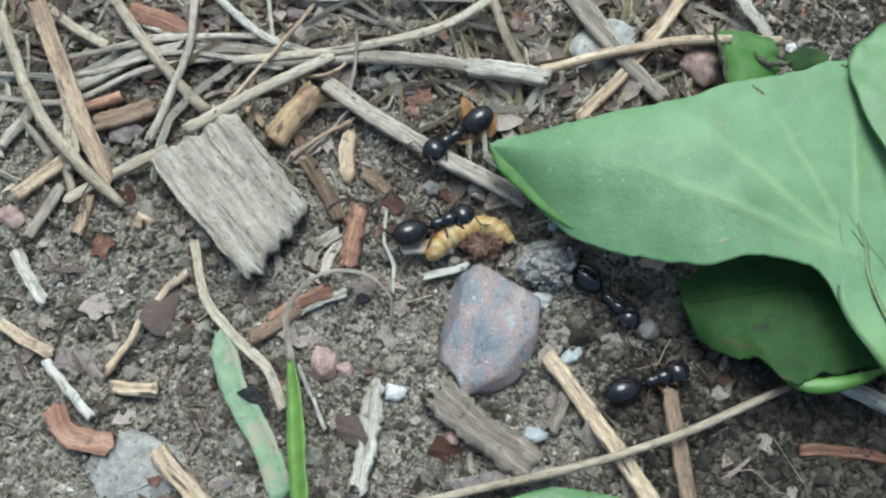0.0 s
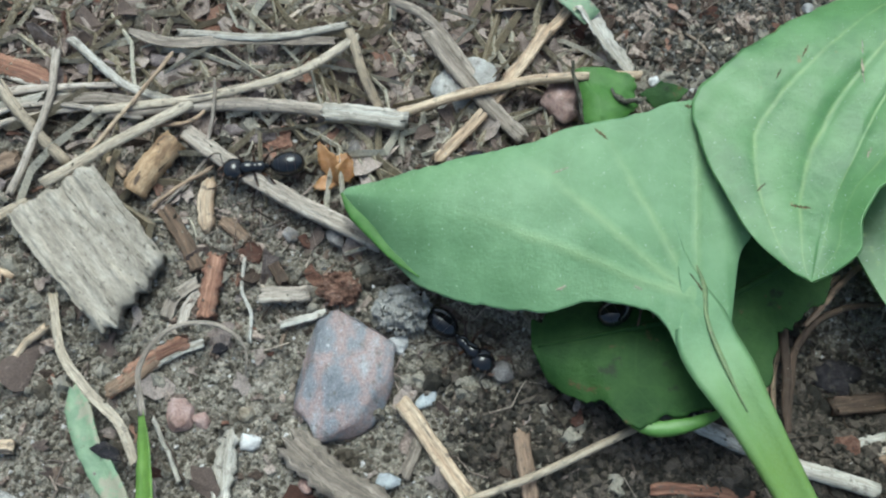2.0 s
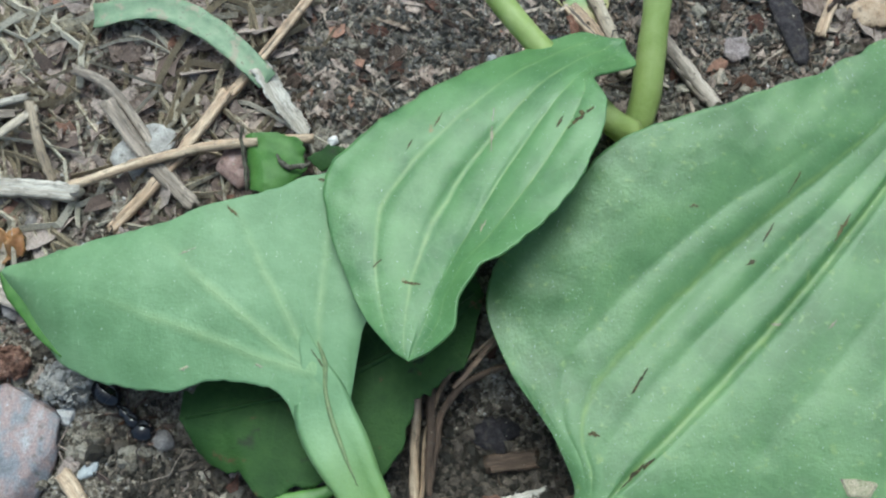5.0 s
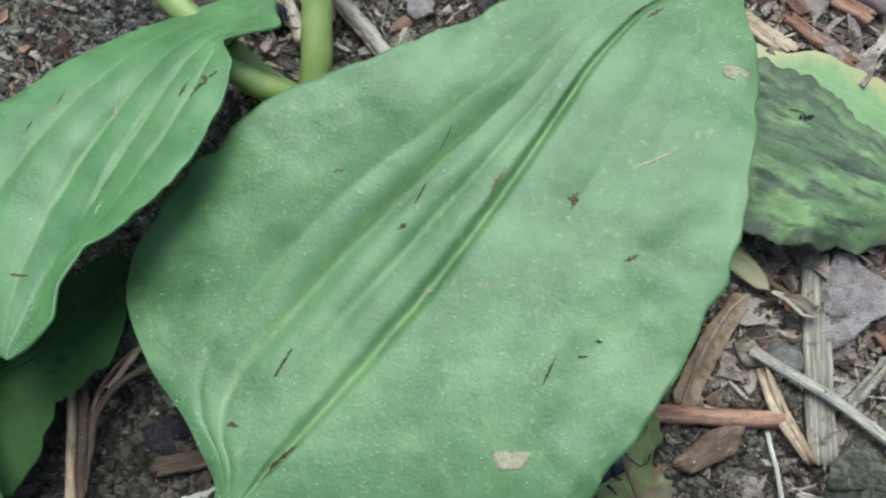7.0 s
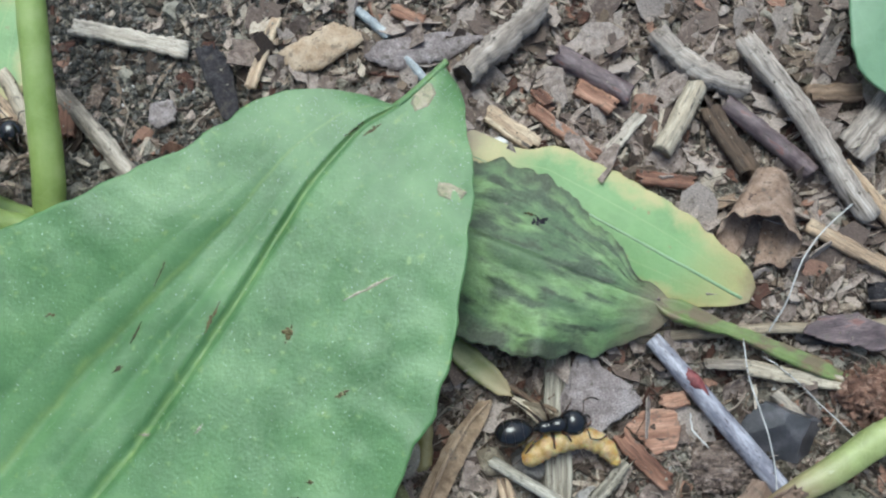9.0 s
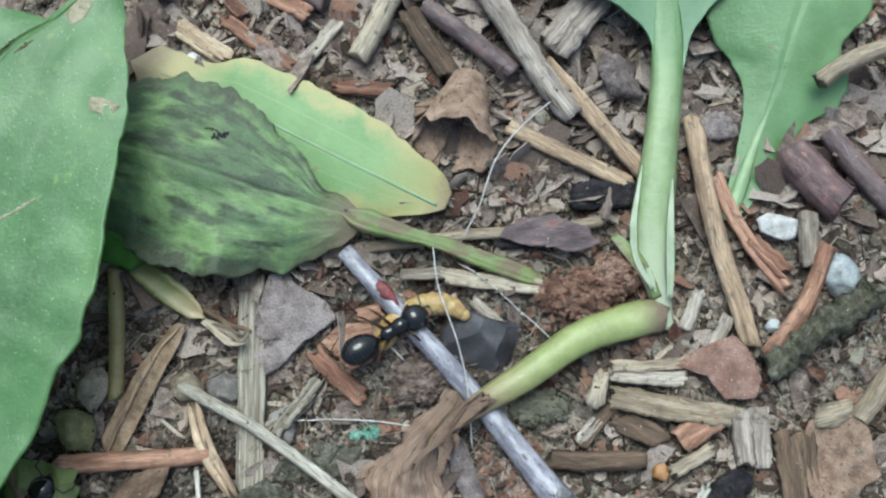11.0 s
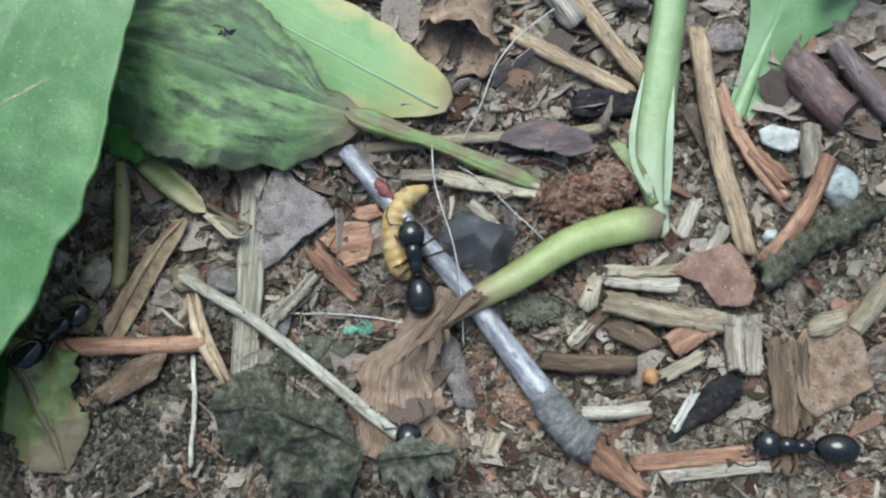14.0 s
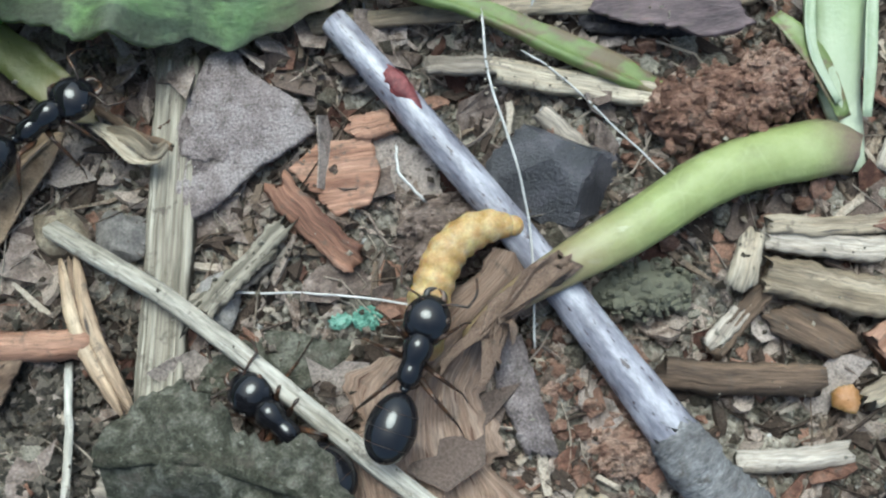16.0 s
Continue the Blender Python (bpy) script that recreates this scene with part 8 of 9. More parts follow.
stick("bark_piece", ((54.8, -20.8, -0.8), (59.4, -20.9, -0.3), (63.3, -20.9, -0.1)), 1.1, RED, "split", "red-brown bark rod among the litter", "bark", seed=169, jag=.4)
stick("dry_straw", ((56.7, -21.8, -0.4), (63.7, -21.9, 0.2)), .8, GREY_STRAW, "split", "grey straw at the front", "straw", seed=170, jag=.3)
stick("wood_stub", ((45.1, -19.2, -1.1), (46.0, -17.7, -1.1)), 1.2, STRAW, "split", "pale square wood stub", "wood", seed=171, jag=.2)
stick("wood_stub", ((26.5, -14.8, 0.3), (29.6, -15.6, 0.1)), 1.3, GREY_STRAW, "split", "grey wood stub among the litter", "wood", seed=172, jag=.3)
flake("curled_bark_strip", (43.0, -10.3, -1.1), (44.3, -16.7, -1.3), 2.6, GREY_BARK, "grey curled bark strip", "bark", seed=173, jag=.4, dome=.4)
flake("brown_leaf", (30.3, -11.4, -0.2), (36.9, -10.6, -0.8), 3.0, GREY_LEAF, "grey-brown old leaf under straw", "leaf", seed=174, jag=.3)
stick("dry_splinter", ((51.9, -12.5, -1.3), (54.6, -10.1, -0.8)), .9, BROWN, "split", "brown splinter among the litter", "splinter", seed=175, jag=.3)
stick("dry_splinter", ((51.9, -12.2, -1.1), (53.4, -10.9, -1.0)), .8, GREY_STRAW, "split", "grey splinter beside the stalk", "splinter", seed=176, jag=.3)
stick("grey_stick", ((60.4, -5.8, -0.5), (62.0, -3.3, -0.4)), 1.0, GREY_STRAW, "straw", "short grey stick among the litter", "stick", seed=177, jag=.2)
stick("grey_stick", ((61.6, -8.2, -0.4), (63.6, -5.4, -0.2)), 1.0, GREY_STRAW, "straw", "short pale stick among the litter", "stick", seed=178, jag=.2)
stick("grey_stick", ((46.1, -1.5, -0.4), (47.8, -3.6, -0.6)), .9, GREY_STRAW, "straw", "short grey stick by the dark stone", "stick", seed=179, jag=.2)
stick("red_bark_strip", ((37.8, -1.3, 0.0), (39.7, -1.2, 0.1)), 1.1, RED, "split", "red-brown bark sliver among the litter", "bark", seed=180, jag=.3)
flake("bark_flake", (54.6, -11.1, -1.0), (57.4, -13.2, -0.8), 1.6, BROWN, "russet bark crumb among the litter", "bark", seed=181, jag=.4)

# stones
pebble("quartz_pebble", (-56.6, -10.8, -0.1), (5.3, 4.1, 1.75), QUARTZ, "smoky grey quartz pebble with rose veins", "pebble", seed=182, rough=.24, facet=.34, subdiv=4)
pebble("soil_clod", (-52.3, -5.9, 0.4), (2.3, 1.9, 1.6), STONE_PALE, "rough grey-brown clod of grit", "clod", seed=183, rough=.3, subdiv=4)
pebble("red_clod", (-57.5, -4.5, 0.3), (1.7, 1.5, 1.2), ROTTEN, "crumbly dark red clod", "clod", seed=184, rough=.4, subdiv=4)
pebble("pebble", (-66.3, -9.7, -0.1), (.7, .6, .5), DARK, "small black pebble on the soil", "pebble", seed=185)
pebble("pebble", (-68.6, -14.9, -0.1), (1.5, 1.2, .8), STONE_PINK, "pinkish-brown pebble on the soil", "pebble", seed=186)
pebble("pebble", (-66.9, -15.3, -0.2), (.8, .7, .5), STONE_PINK, "small reddish pebble on the soil", "pebble", seed=187)
pebble("pebble", (-63.7, -14.6, -0.3), (.8, .7, .6), STONE_TAN, "tan pebble on the soil", "pebble", seed=188)
pebble("pebble", (-52.5, -8.4, -0.3), (.9, .8, .6), STONE_WHITE, "pale pebble by the quartz", "pebble", seed=189)
pebble("pebble", (-44.4, -10.0, -0.3), (1.0, .9, .7), STONE_GREY, "grey pebble in the shade", "pebble", seed=190)
flake("white_flake", (-53.5, -19.0, -0.4), (-51.4, -18.6, -0.4), 1.3, STONE_BLUE, "white glassy stone flake", "stone", seed=191, thick=.3)
flake("white_flake", (-50.9, -13.2, -0.3), (-49.3, -12.1, -0.3), 1.2, STONE_BLUE, "bluish stone flake on the soil", "stone", seed=192, thick=.3)
flake("white_flake", (-63.8, -17.0, -0.1), (-62.2, -16.4, -0.2), 1.4, STONE_WHITE, "white crumb of stone", "stone", seed=193, thick=.6)
pebble("pebble", (-58.5, -19.6, -0.5), (.7, .6, .5), STONE_PINK, "pink pebble on the soil", "pebble", seed=194)
pebble("white_rock", (-81.0, -24.5, -0.3), (4.6, 3.4, 1.2), STONE_PALE, "flat whitish stone in the soil", "stone", seed=195, rough=.3, subdiv=4)
pebble("white_rock", (-48.8, 13.9, 0.7), (3.0, 2.4, 1.2), STONE_PALE, "whitish stone under crossed stalks", "stone", seed=196, rough=.2, facet=.15)
pebble("pink_rock", (-40.6, 13.2, 0.6), (2.3, 2.0, 1.4), STONE_PINK, "pinkish stone by the leaf scrap", "stone", seed=197, rough=.3, facet=.3, subdiv=4)
pebble("pebble", (-58.2, -0.2, 0.4), (.9, .7, .5), STONE_GREY, "dark grey pebble on the soil", "pebble", seed=198)
pebble("pebble", (-61.8, -0.3, 0.4), (.8, .6, .5), STONE_GREY, "dark grey pebble on the soil", "pebble", seed=199)
pebble("pebble", (-59.9, 9.0, 1.2), (.7, .6, .5), STONE_GREY, "grey pebble by the bud scale", "pebble", seed=200)
pebble("pebble", (-57.4, 7.5, 1.0), (.8, .6, .5), STONE_GREY, "grey pebble by a straw", "pebble", seed=201)
pebble("pebble", (-94.7, -5.6, 0.2), (1.2, .9, .5), STONE_PINK, "reddish soil lump on the soil", "pebble", seed=202)
pebble("pebble", (-52.0, -2.4, 0.1), (.5, .45, .4), STONE_BLUE, "bluish pebble under the leaf", "pebble", seed=203)
pebble("pebble", (-32.7, 15.7, 0.2), (.6, .5, .4), STONE_WHITE, "white pebble beyond the grass blade", "pebble", seed=204)
pebble("pebble", (-19.3, 23.6, 0.2), (.7, .6, .4), STONE_WHITE, "white pebble behind the leaf", "pebble", seed=205)
pebble("pebble", (-18.4, -8.3, -2.3), (1.8, 1.5, 1.0), DARK, "dark wet stone in the gap", "stone", seed=206, facet=.2)
pebble("pebble", (-17.6, -8.1, -2.3), (1.5, 1.2, .8), DARK, "dark wet stone in the gap", "stone", seed=207, facet=.2)
pebble("white_pebble", (68.3, 0.5, -0.3), (1.5, 1.2, 1.0), STONE_WHITE, "white angular pebble among the litter", "pebble", seed=208, facet=.4, turn=-35)
pebble("pebble", (72.0, -3.8, 0.0), (1.6, 1.3, .9), STONE_BLUE, "bluish stone among the litter", "stone", seed=209, facet=.2)
pebble("pebble", (66.6, -6.7, -0.5), (.7, .6, .5), STONE_BLUE, "bluish pebble among the litter", "pebble", seed=210)
pebble("pebble", (28.1, 19.7, 0.1), (.8, .7, .6), STONE_WHITE, "white grit by a leaf", "pebble", seed=211, facet=.2)
pebble("dark_stone", (46.4, -3.8, -0.7), (3.6, 2.8, 1.5), COAL, "black angular stone with glossy faces", "stone", seed=212, facet=.55, rough=.02, turn=-20, subdiv=4)
pebble("pebble", (25.0, -4.4, 0.3), (1.4, 1.3, .9), STONE_TAN, "grey-brown pebble among the litter", "pebble", seed=213)
pebble("pebble", (27.5, -4.9, 0.1), (1.5, 1.2, .7), STONE_GREY, "purple-grey pebble among the litter", "pebble", seed=214)
pebble("pebble", (17.4, -6.2, 1.2), (1.3, 1.6, .9), OLIVE, "yellow-olive pebble among the litter", "pebble", seed=215, facet=.15)
pebble("pebble", (31.4, -8.1, -0.2), (1.4, 1.1, .7), STONE_GREY, "grey stone among the litter", "pebble", seed=216, facet=.2)
pebble("rotten_clump", (53.6, -2.2, -0.4), (3.3, 2.0, 1.2), ROTTEN, "fibrous red-brown rotten wood", "wood", seed=217, rough=.45, subdiv=4)
pebble("rotten_clump", (56.3, -1.3, -0.3), (1.8, 1.6, 1.3), ROTTEN, "fibrous red-brown rotten wood by a stalk", "wood", seed=241, rough=.45, subdiv=4)
pebble("rotten_clump", (47.6, -16.1, -1.6), (1.5, 1.2, .8), ROTTEN, "orange rotten wood crumbs", "wood", seed=218, rough=.5, subdiv=4)
pebble("moss_clump", (49.5, -9.6, -1.4), (2.2, 1.3, .8), MOSSY, "grey-green moss clump among the litter", "moss", seed=219, rough=.5, subdiv=4)
pebble("lichen_scrap", (37.6, -9.5, -0.6), (.6, .5, .4), LICHEN, "turquoise lichen scrap among the litter", "lichen", seed=220, rough=.6)
pebble("lichen_scrap", (36.5, -9.5, -0.6), (.5, .35, .3), LICHEN, "turquoise lichen scrap among the litter", "lichen", seed=221, rough=.6)
flake("seed_husk", (56.1, -15.4, -0.8), (57.2, -14.9, -0.7), 1.2, SCALE, "amber seed husk among the litter", "husk", seed=222, dome=.7, jag=.5)
pebble("root_lump", (41.6, -6.4, -0.9), (2.6, 1.9, .9), FIBROUS, "fibrous pinkish-brown lump of rotten bark", "bark", seed=223, rough=.35, subdiv=4)

bark_slab("bark_flake", ((48.6, 2.6, 0.4), (50.0, 3.6, 0.6), (52.6, 3.4, 0.8), (54.6, 2.2, 0.8), (55.6, 0.9, 0.7), (54.2, 0.6, 0.8), (52.4, 1.0, 0.8), (50.4, 1.6, 0.6)), .35, PURPLE_TWIG, "dark bark flake beside rotten wood", "bark", seed=234, warp=.5, jag=.25)
stick("red_bark_strip", ((51.0, -1.4, -0.1), (52.8, -2.6, 0.1), (54.4, -3.6, 0.0)), 1.0, ROTTEN, "split", "fibrous strip of red-brown rotten wood", "wood", seed=235, jag=.4, rough=.2)

pebble("pebble", (18.7, -3.6, 1.2), (1.1, 1.5, .8), STONE_TAN, "brown pebble in the hollow by the leaf", "pebble", seed=237, facet=.2)
stick("grey_stick", ((70.4, -13.8, 0.3), (72.0, -12.3, 0.5), (74.4, -10.2, 0.6)), 1.5, STRAW, "round", "pale barkless stick with a dark spot", "stick", seed=238, jag=.2, rough=.05)
stick("frayed_splinter", ((30.2, -8.9, 0.8), (32.0, -7.6, 0.7), (33.8, -6.3, 0.5)), .8, REED, "split", "pale frayed splinter among the litter", "splinter", seed=239, jag=.7, rough=.2)
stick("frayed_splinter", ((31.0, -8.6, 0.8), (32.8, -7.0, 0.7), (34.6, -5.2, 0.5)), .8, REED, "split", "pale frayed splinter among the litter", "splinter", seed=240, jag=.7, rough=.2)

# more of the straw tangle
stick("dry_straw", ((-77.7, 17.0, 1.5), (-74.1, 15.9, 1.9), (-67.3, 16.2, 2.4), (-59.7, 16.6, 2.3)), 1.0, GREY_STRAW, "blade", "grey dry blade in a flat bundle", "straw", seed=224, taper=(.5,.6))
stick("dry_straw", ((-73.2, 16.8, 2.0), (-65.4, 16.5, 2.6), (-58.9, 18.2, 2.3)), .7, WHITE_STRAW, "straw", "bleached straw in a flat bundle", "straw", seed=225, jag=.3)
stick("dry_straw", ((-90.8, 9.1, 1.3), (-86.3, 10.8, 1.5), (-81.5, 11.3, 1.7), (-77.8, 11.7, 1.7)), .55, GREY_STRAW, "straw", "grey straw in the tangle", "straw", seed=226)
stick("dry_straw", ((-91.8, 5.8, 1.0), (-89.1, 7.7, 1.2), (-87.0, 9.2, 1.3), (-83.7, 10.1, 1.5)), 1.1, WHITE_STRAW, "split", "bleached flat straw with a frayed end", "straw", seed=227, jag=.5)
stick("dry_straw", ((-86.1, 9.0, 1.1), (-82.9, 10.0, 1.2), (-79.1, 10.5, 1.5), (-74.7, 10.1, 1.7)), 1.0, GREY_STRAW, "split", "grey split straw under others", "straw", seed=228, jag=.3)
stick("dry_straw", ((-94.4, 12.1, 1.2), (-92.2, 10.9, 1.2), (-90.1, 10.0, 1.0)), .9, STRAW, "straw", "short pale straw in the tangle", "straw", seed=229, jag=.2)
stick("dry_straw", ((-88.3, 12.7, 0.9), (-85.7, 11.8, 1.1), (-81.0, 10.4, 1.2), (-77.1, 9.8, 1.2)), .6, WHITE_STRAW, "straw", "thin bleached straw under others", "straw", seed=230)
stick("dry_fibre", ((-79.2, 5.0, 1.6), (-77.0, 7.9, 2.3), (-74.6, 11.4, 2.9), (-73.0, 14.2, 3.0)), .35, TAN, "round", "fine tan fibre across the straw", "fibre", seed=231)
stick("dry_fibre", ((-73.2, 1.2, 0.9), (-71.3, 2.9, 1.4), (-68.6, 4.8, 1.5)), .35, TAN, "round", "fine tan fibre over the litter", "fibre", seed=232)
stick("dry_fibre", ((-73.9, 8.2, 1.7), (-71.5, 8.3, 2.1), (-70.2, 9.0, 2.2), (-69.2, 10.6, 2.3)), .35, TAN, "round", "fine bent tan fibre", "fibre", seed=233)

# ---- marks and dust on the leaves ----
SCAR = material("brown_scar", [(.030, .029, .013), (.075, .064, .028), (.14, .115, .055)], 0.4, (1, 1, 1), .8, .03, .3, .2, True, .3)
PALE_SCAR = material("pale_scar", [(.21, .22, .13), (.29, .265, .18), (.36, .31, .235)], 0.5, (1, 1, 1), .8, .03, .2, .2, True, .2)
for x, y, long, wide, turn, mat, label in (
    (7.0, 6.8, 2.30, 0.45, 59, SCAR, "dark slit"),
    (12.1, 5.1, 1.20, 1.00, 76, SCAR, "star-shaped brown scar"),
    (15.5, 0.7, 1.00, 0.70, 18, SCAR, "dark crumb"),
    (9.6, -6.5, 2.00, 0.35, 62, SCAR, "dark slit"),
    (-7.9, -5.0, 2.20, 0.50, 60, SCAR, "brown scar in a fold"),
    (6.7, -11.6, 2.40, 1.80, -2, PALE_SCAR, "pale pinkish scar"),
    (23.9, 13.7, 1.30, 2.00, 57, PALE_SCAR, "pale patch at the margin"),
    (-8.1, -11.5, 3.00, 0.90, 44, SCAR, "dirt in the leaf base"),
    (-3.9, 8.0, 0.70, 0.50, 8, SCAR, "dark crumb"),
    (0.3, 4.0, 0.80, 0.50, 29, SCAR, "dark crumb"),
    (17.7, 7.5, 3.60, 0.35, 20, PALE_SCAR, "thin brown fibre scar"),
    (2.0, -0.5, 0.80, 0.40, -3, PALE_SCAR, "tiny pale egg"),
    (5.8, -0.5, 0.90, 0.40, 48, PALE_SCAR, "pale nick"),
    (17.6, 19.1, 1.60, 0.50, 35, SCAR, "brown mark on the midrib"),
    (22.7, 21.1, 2.40, 1.60, 46, PALE_SCAR, "dry torn tip"),
    (18.9, 18.9, 1.40, 0.50, 31, SCAR, "brown mark on the midrib"),
    (3.6, 10.1, 1.80, 0.30, 60, SCAR, "brown slit in a fold"),
    (1.7, 6.4, 1.60, 0.30, 60, SCAR, "brown slit in a fold"),
    (11.8, -5.6, 0.60, 0.40, -2, SCAR, "brown fleck"),
    (12.9, -4.7, 0.50, 0.40, -3, SCAR, "dark fleck"),
    (-11.2, -8.9, 0.80, 0.60, -2, SCAR, "brown fleck"),
):
    blemish(big_leaf, gC, x, y, long, wide, turn, mat, int(abs(x * 7 + y * 13)) % 97, label)
for x, y, long, wide, turn, mat, label in (
    (-40.8, -5.5, 0.70, 0.50, 25, PALE_SCAR, "pinkish scar"),
    (-41.3, 3.0, 1.20, 0.30, 26, PALE_SCAR, "pale slit"),
    (-30.9, -4.8, 2.20, 0.35, -52, SCAR, "dark slit at the stalk"),
    (-38.3, 6.3, 1.10, 0.40, -42, SCAR, "brown nick"),
    (-31.7, 9.1, 0.80, 0.60, 4, SCAR, "brown nick"),
    (-35.4, -5.1, 0.60, 0.40, -18, PALE_SCAR, "pale rubbed spot"),
):
    blemish(torn_leaf, gA, x, y, long, wide, turn, mat, int(abs(x * 7 + y * 13)) % 97, label)
for x, y, long, wide, turn, mat, label in (
    (-24.5, 0.8, 1.30, 0.50, -9, SCAR, "brown scar"),
    (-27.1, 2.3, 0.80, 0.25, 43, SCAR, "brown slit"),
    (-19.1, 13.0, 3.40, 0.30, 88, PALE_SCAR, "yellow slit along a vein"),
    (-23.2, 13.8, 1.20, 0.30, 64, SCAR, "brown slit"),
    (-12.6, 13.5, 2.20, 1.10, 43, SCAR, "brown bitten rim"),
    (-14.1, 13.3, 1.20, 0.40, 63, SCAR, "brown slit"),
    (-25.3, 11.7, 0.90, 0.30, 65, SCAR, "brown slit"),
    (-19.5, 5.2, 1.00, 0.40, 63, PALE_SCAR, "yellow slit"),
):
    blemish(curled_leaf, gB, x, y, long, wide, turn, mat, int(abs(x * 7 + y * 13)) % 97, label)


def dust(name, grid, n, seed, label):
    r = np.random.default_rng(seed)
    flat = grid[2:-2, 2:-2].reshape(-1, 3)
    pick = flat[r.integers(0, len(flat), n)] + np.c_[r.uniform(-.15, .15, (n, 2)), np.full(n, 0.02)]
    v, f = BALLS[0]
    size = 0.018 + 0.032 * r.uniform(0, 1, n) ** 3
    p = v[None] * size[:, None, None] * (1 + r.uniform(-.3, .3, (n, len(v), 1))) + pick[:, None]
    f = np.asarray(f)
    faces = (f[None] + (np.arange(n) * len(v))[:, None, None]).reshape(-1, 3)
    return tagged(new(name, mesh_of(name, p.reshape(-1, 3), faces.tolist(), POLLEN, smooth=False)), label, "dust", kind="stuff")


POLLEN = material("pale_pollen", [(.36, .42, .26), (.48, .53, .38), (.60, .62, .52)], 0.3, (1, 1, 1), .8, .005, .2, .2, False, .8, True)
blemish(mottled_leaf, gM, 30.2, 12.3, 1.2, 1.1, 10, DARK, 31, "ragged dark hole")
blemish(mottled_leaf, gM, 29.6, 13.0, 1.0, .4, -20, SCAR, 33, "brown torn rim")
dust("pollen_dust", gC, 6500, 5, "pale grains of dust on the broad leaf")
dust("pollen_dust", gA, 900, 6, "pale grains of dust on the torn leaf")
dust("pollen_dust", gB, 1100, 7, "pale grains of dust on the curled leaf")


# grit that has settled on the litter
r = np.random.default_rng(77)
tops = np.concatenate(TOPS)
v, f = BALLS[0]
size = 0.03 + 0.10 * r.uniform(0, 1, len(tops)) ** 2.5
bits = v[None] * size[:, None, None] * (1 + r.uniform(-.4, .4, (len(tops), len(v), 1))) * r.uniform(.6, 1.4, (len(tops), 1, 3)) + (tops + r.uniform(-.2, .2, tops.shape) * [1, 1, 0])[:, None]
faces = (np.asarray(f)[None] + (np.arange(len(tops)) * len(v))[:, None, None]).reshape(-1, 3)
tagged(new("settled_grit", mesh_of("settled_grit", bits.reshape(-1, 3), faces.tolist(), CRUMB, smooth=False)), "fine grit settled on the litter", "soil", kind="stuff")


# ---- the ants ----
def leg_shape(side, reach, sweep_back):
    """One leg from its hip: short coxa, rising femur, falling tibia, thin foot."""
    c, s = math.cos(radians(sweep_back)), math.sin(radians(sweep_back)) * -1
    def at(out, z):
        return (s * out, side * c * out, z)
    knee = at(reach * 0.36, 0.55)
    ankle = at(reach * 0.72, -0.55)
    toe = (s * reach - 0.15, side * c * reach, -1.15)
    upper = sweep([at(0, 0), at(0.2, -0.05), knee], (.20, .28, .17), "round", n=10, sides=8, rough=.02)
    lower = sweep([knee, at(reach * 0.55, 0.05), ankle], (.16, .17, .12), "round", n=9, sides=8, rough=.02)
    foot = sweep([ankle, at(reach * 0.85, -0.95), toe], (.11, .08, .05), "round", n=8, sides=6, rough=.02)
    return joined(upper, lower, foot)


LEGS = (("front_leg", 1.35, 2.1, -38), ("middle_leg", 0.75, 2.3, 8), ("hind_leg", 0.25, 3.0, 46))


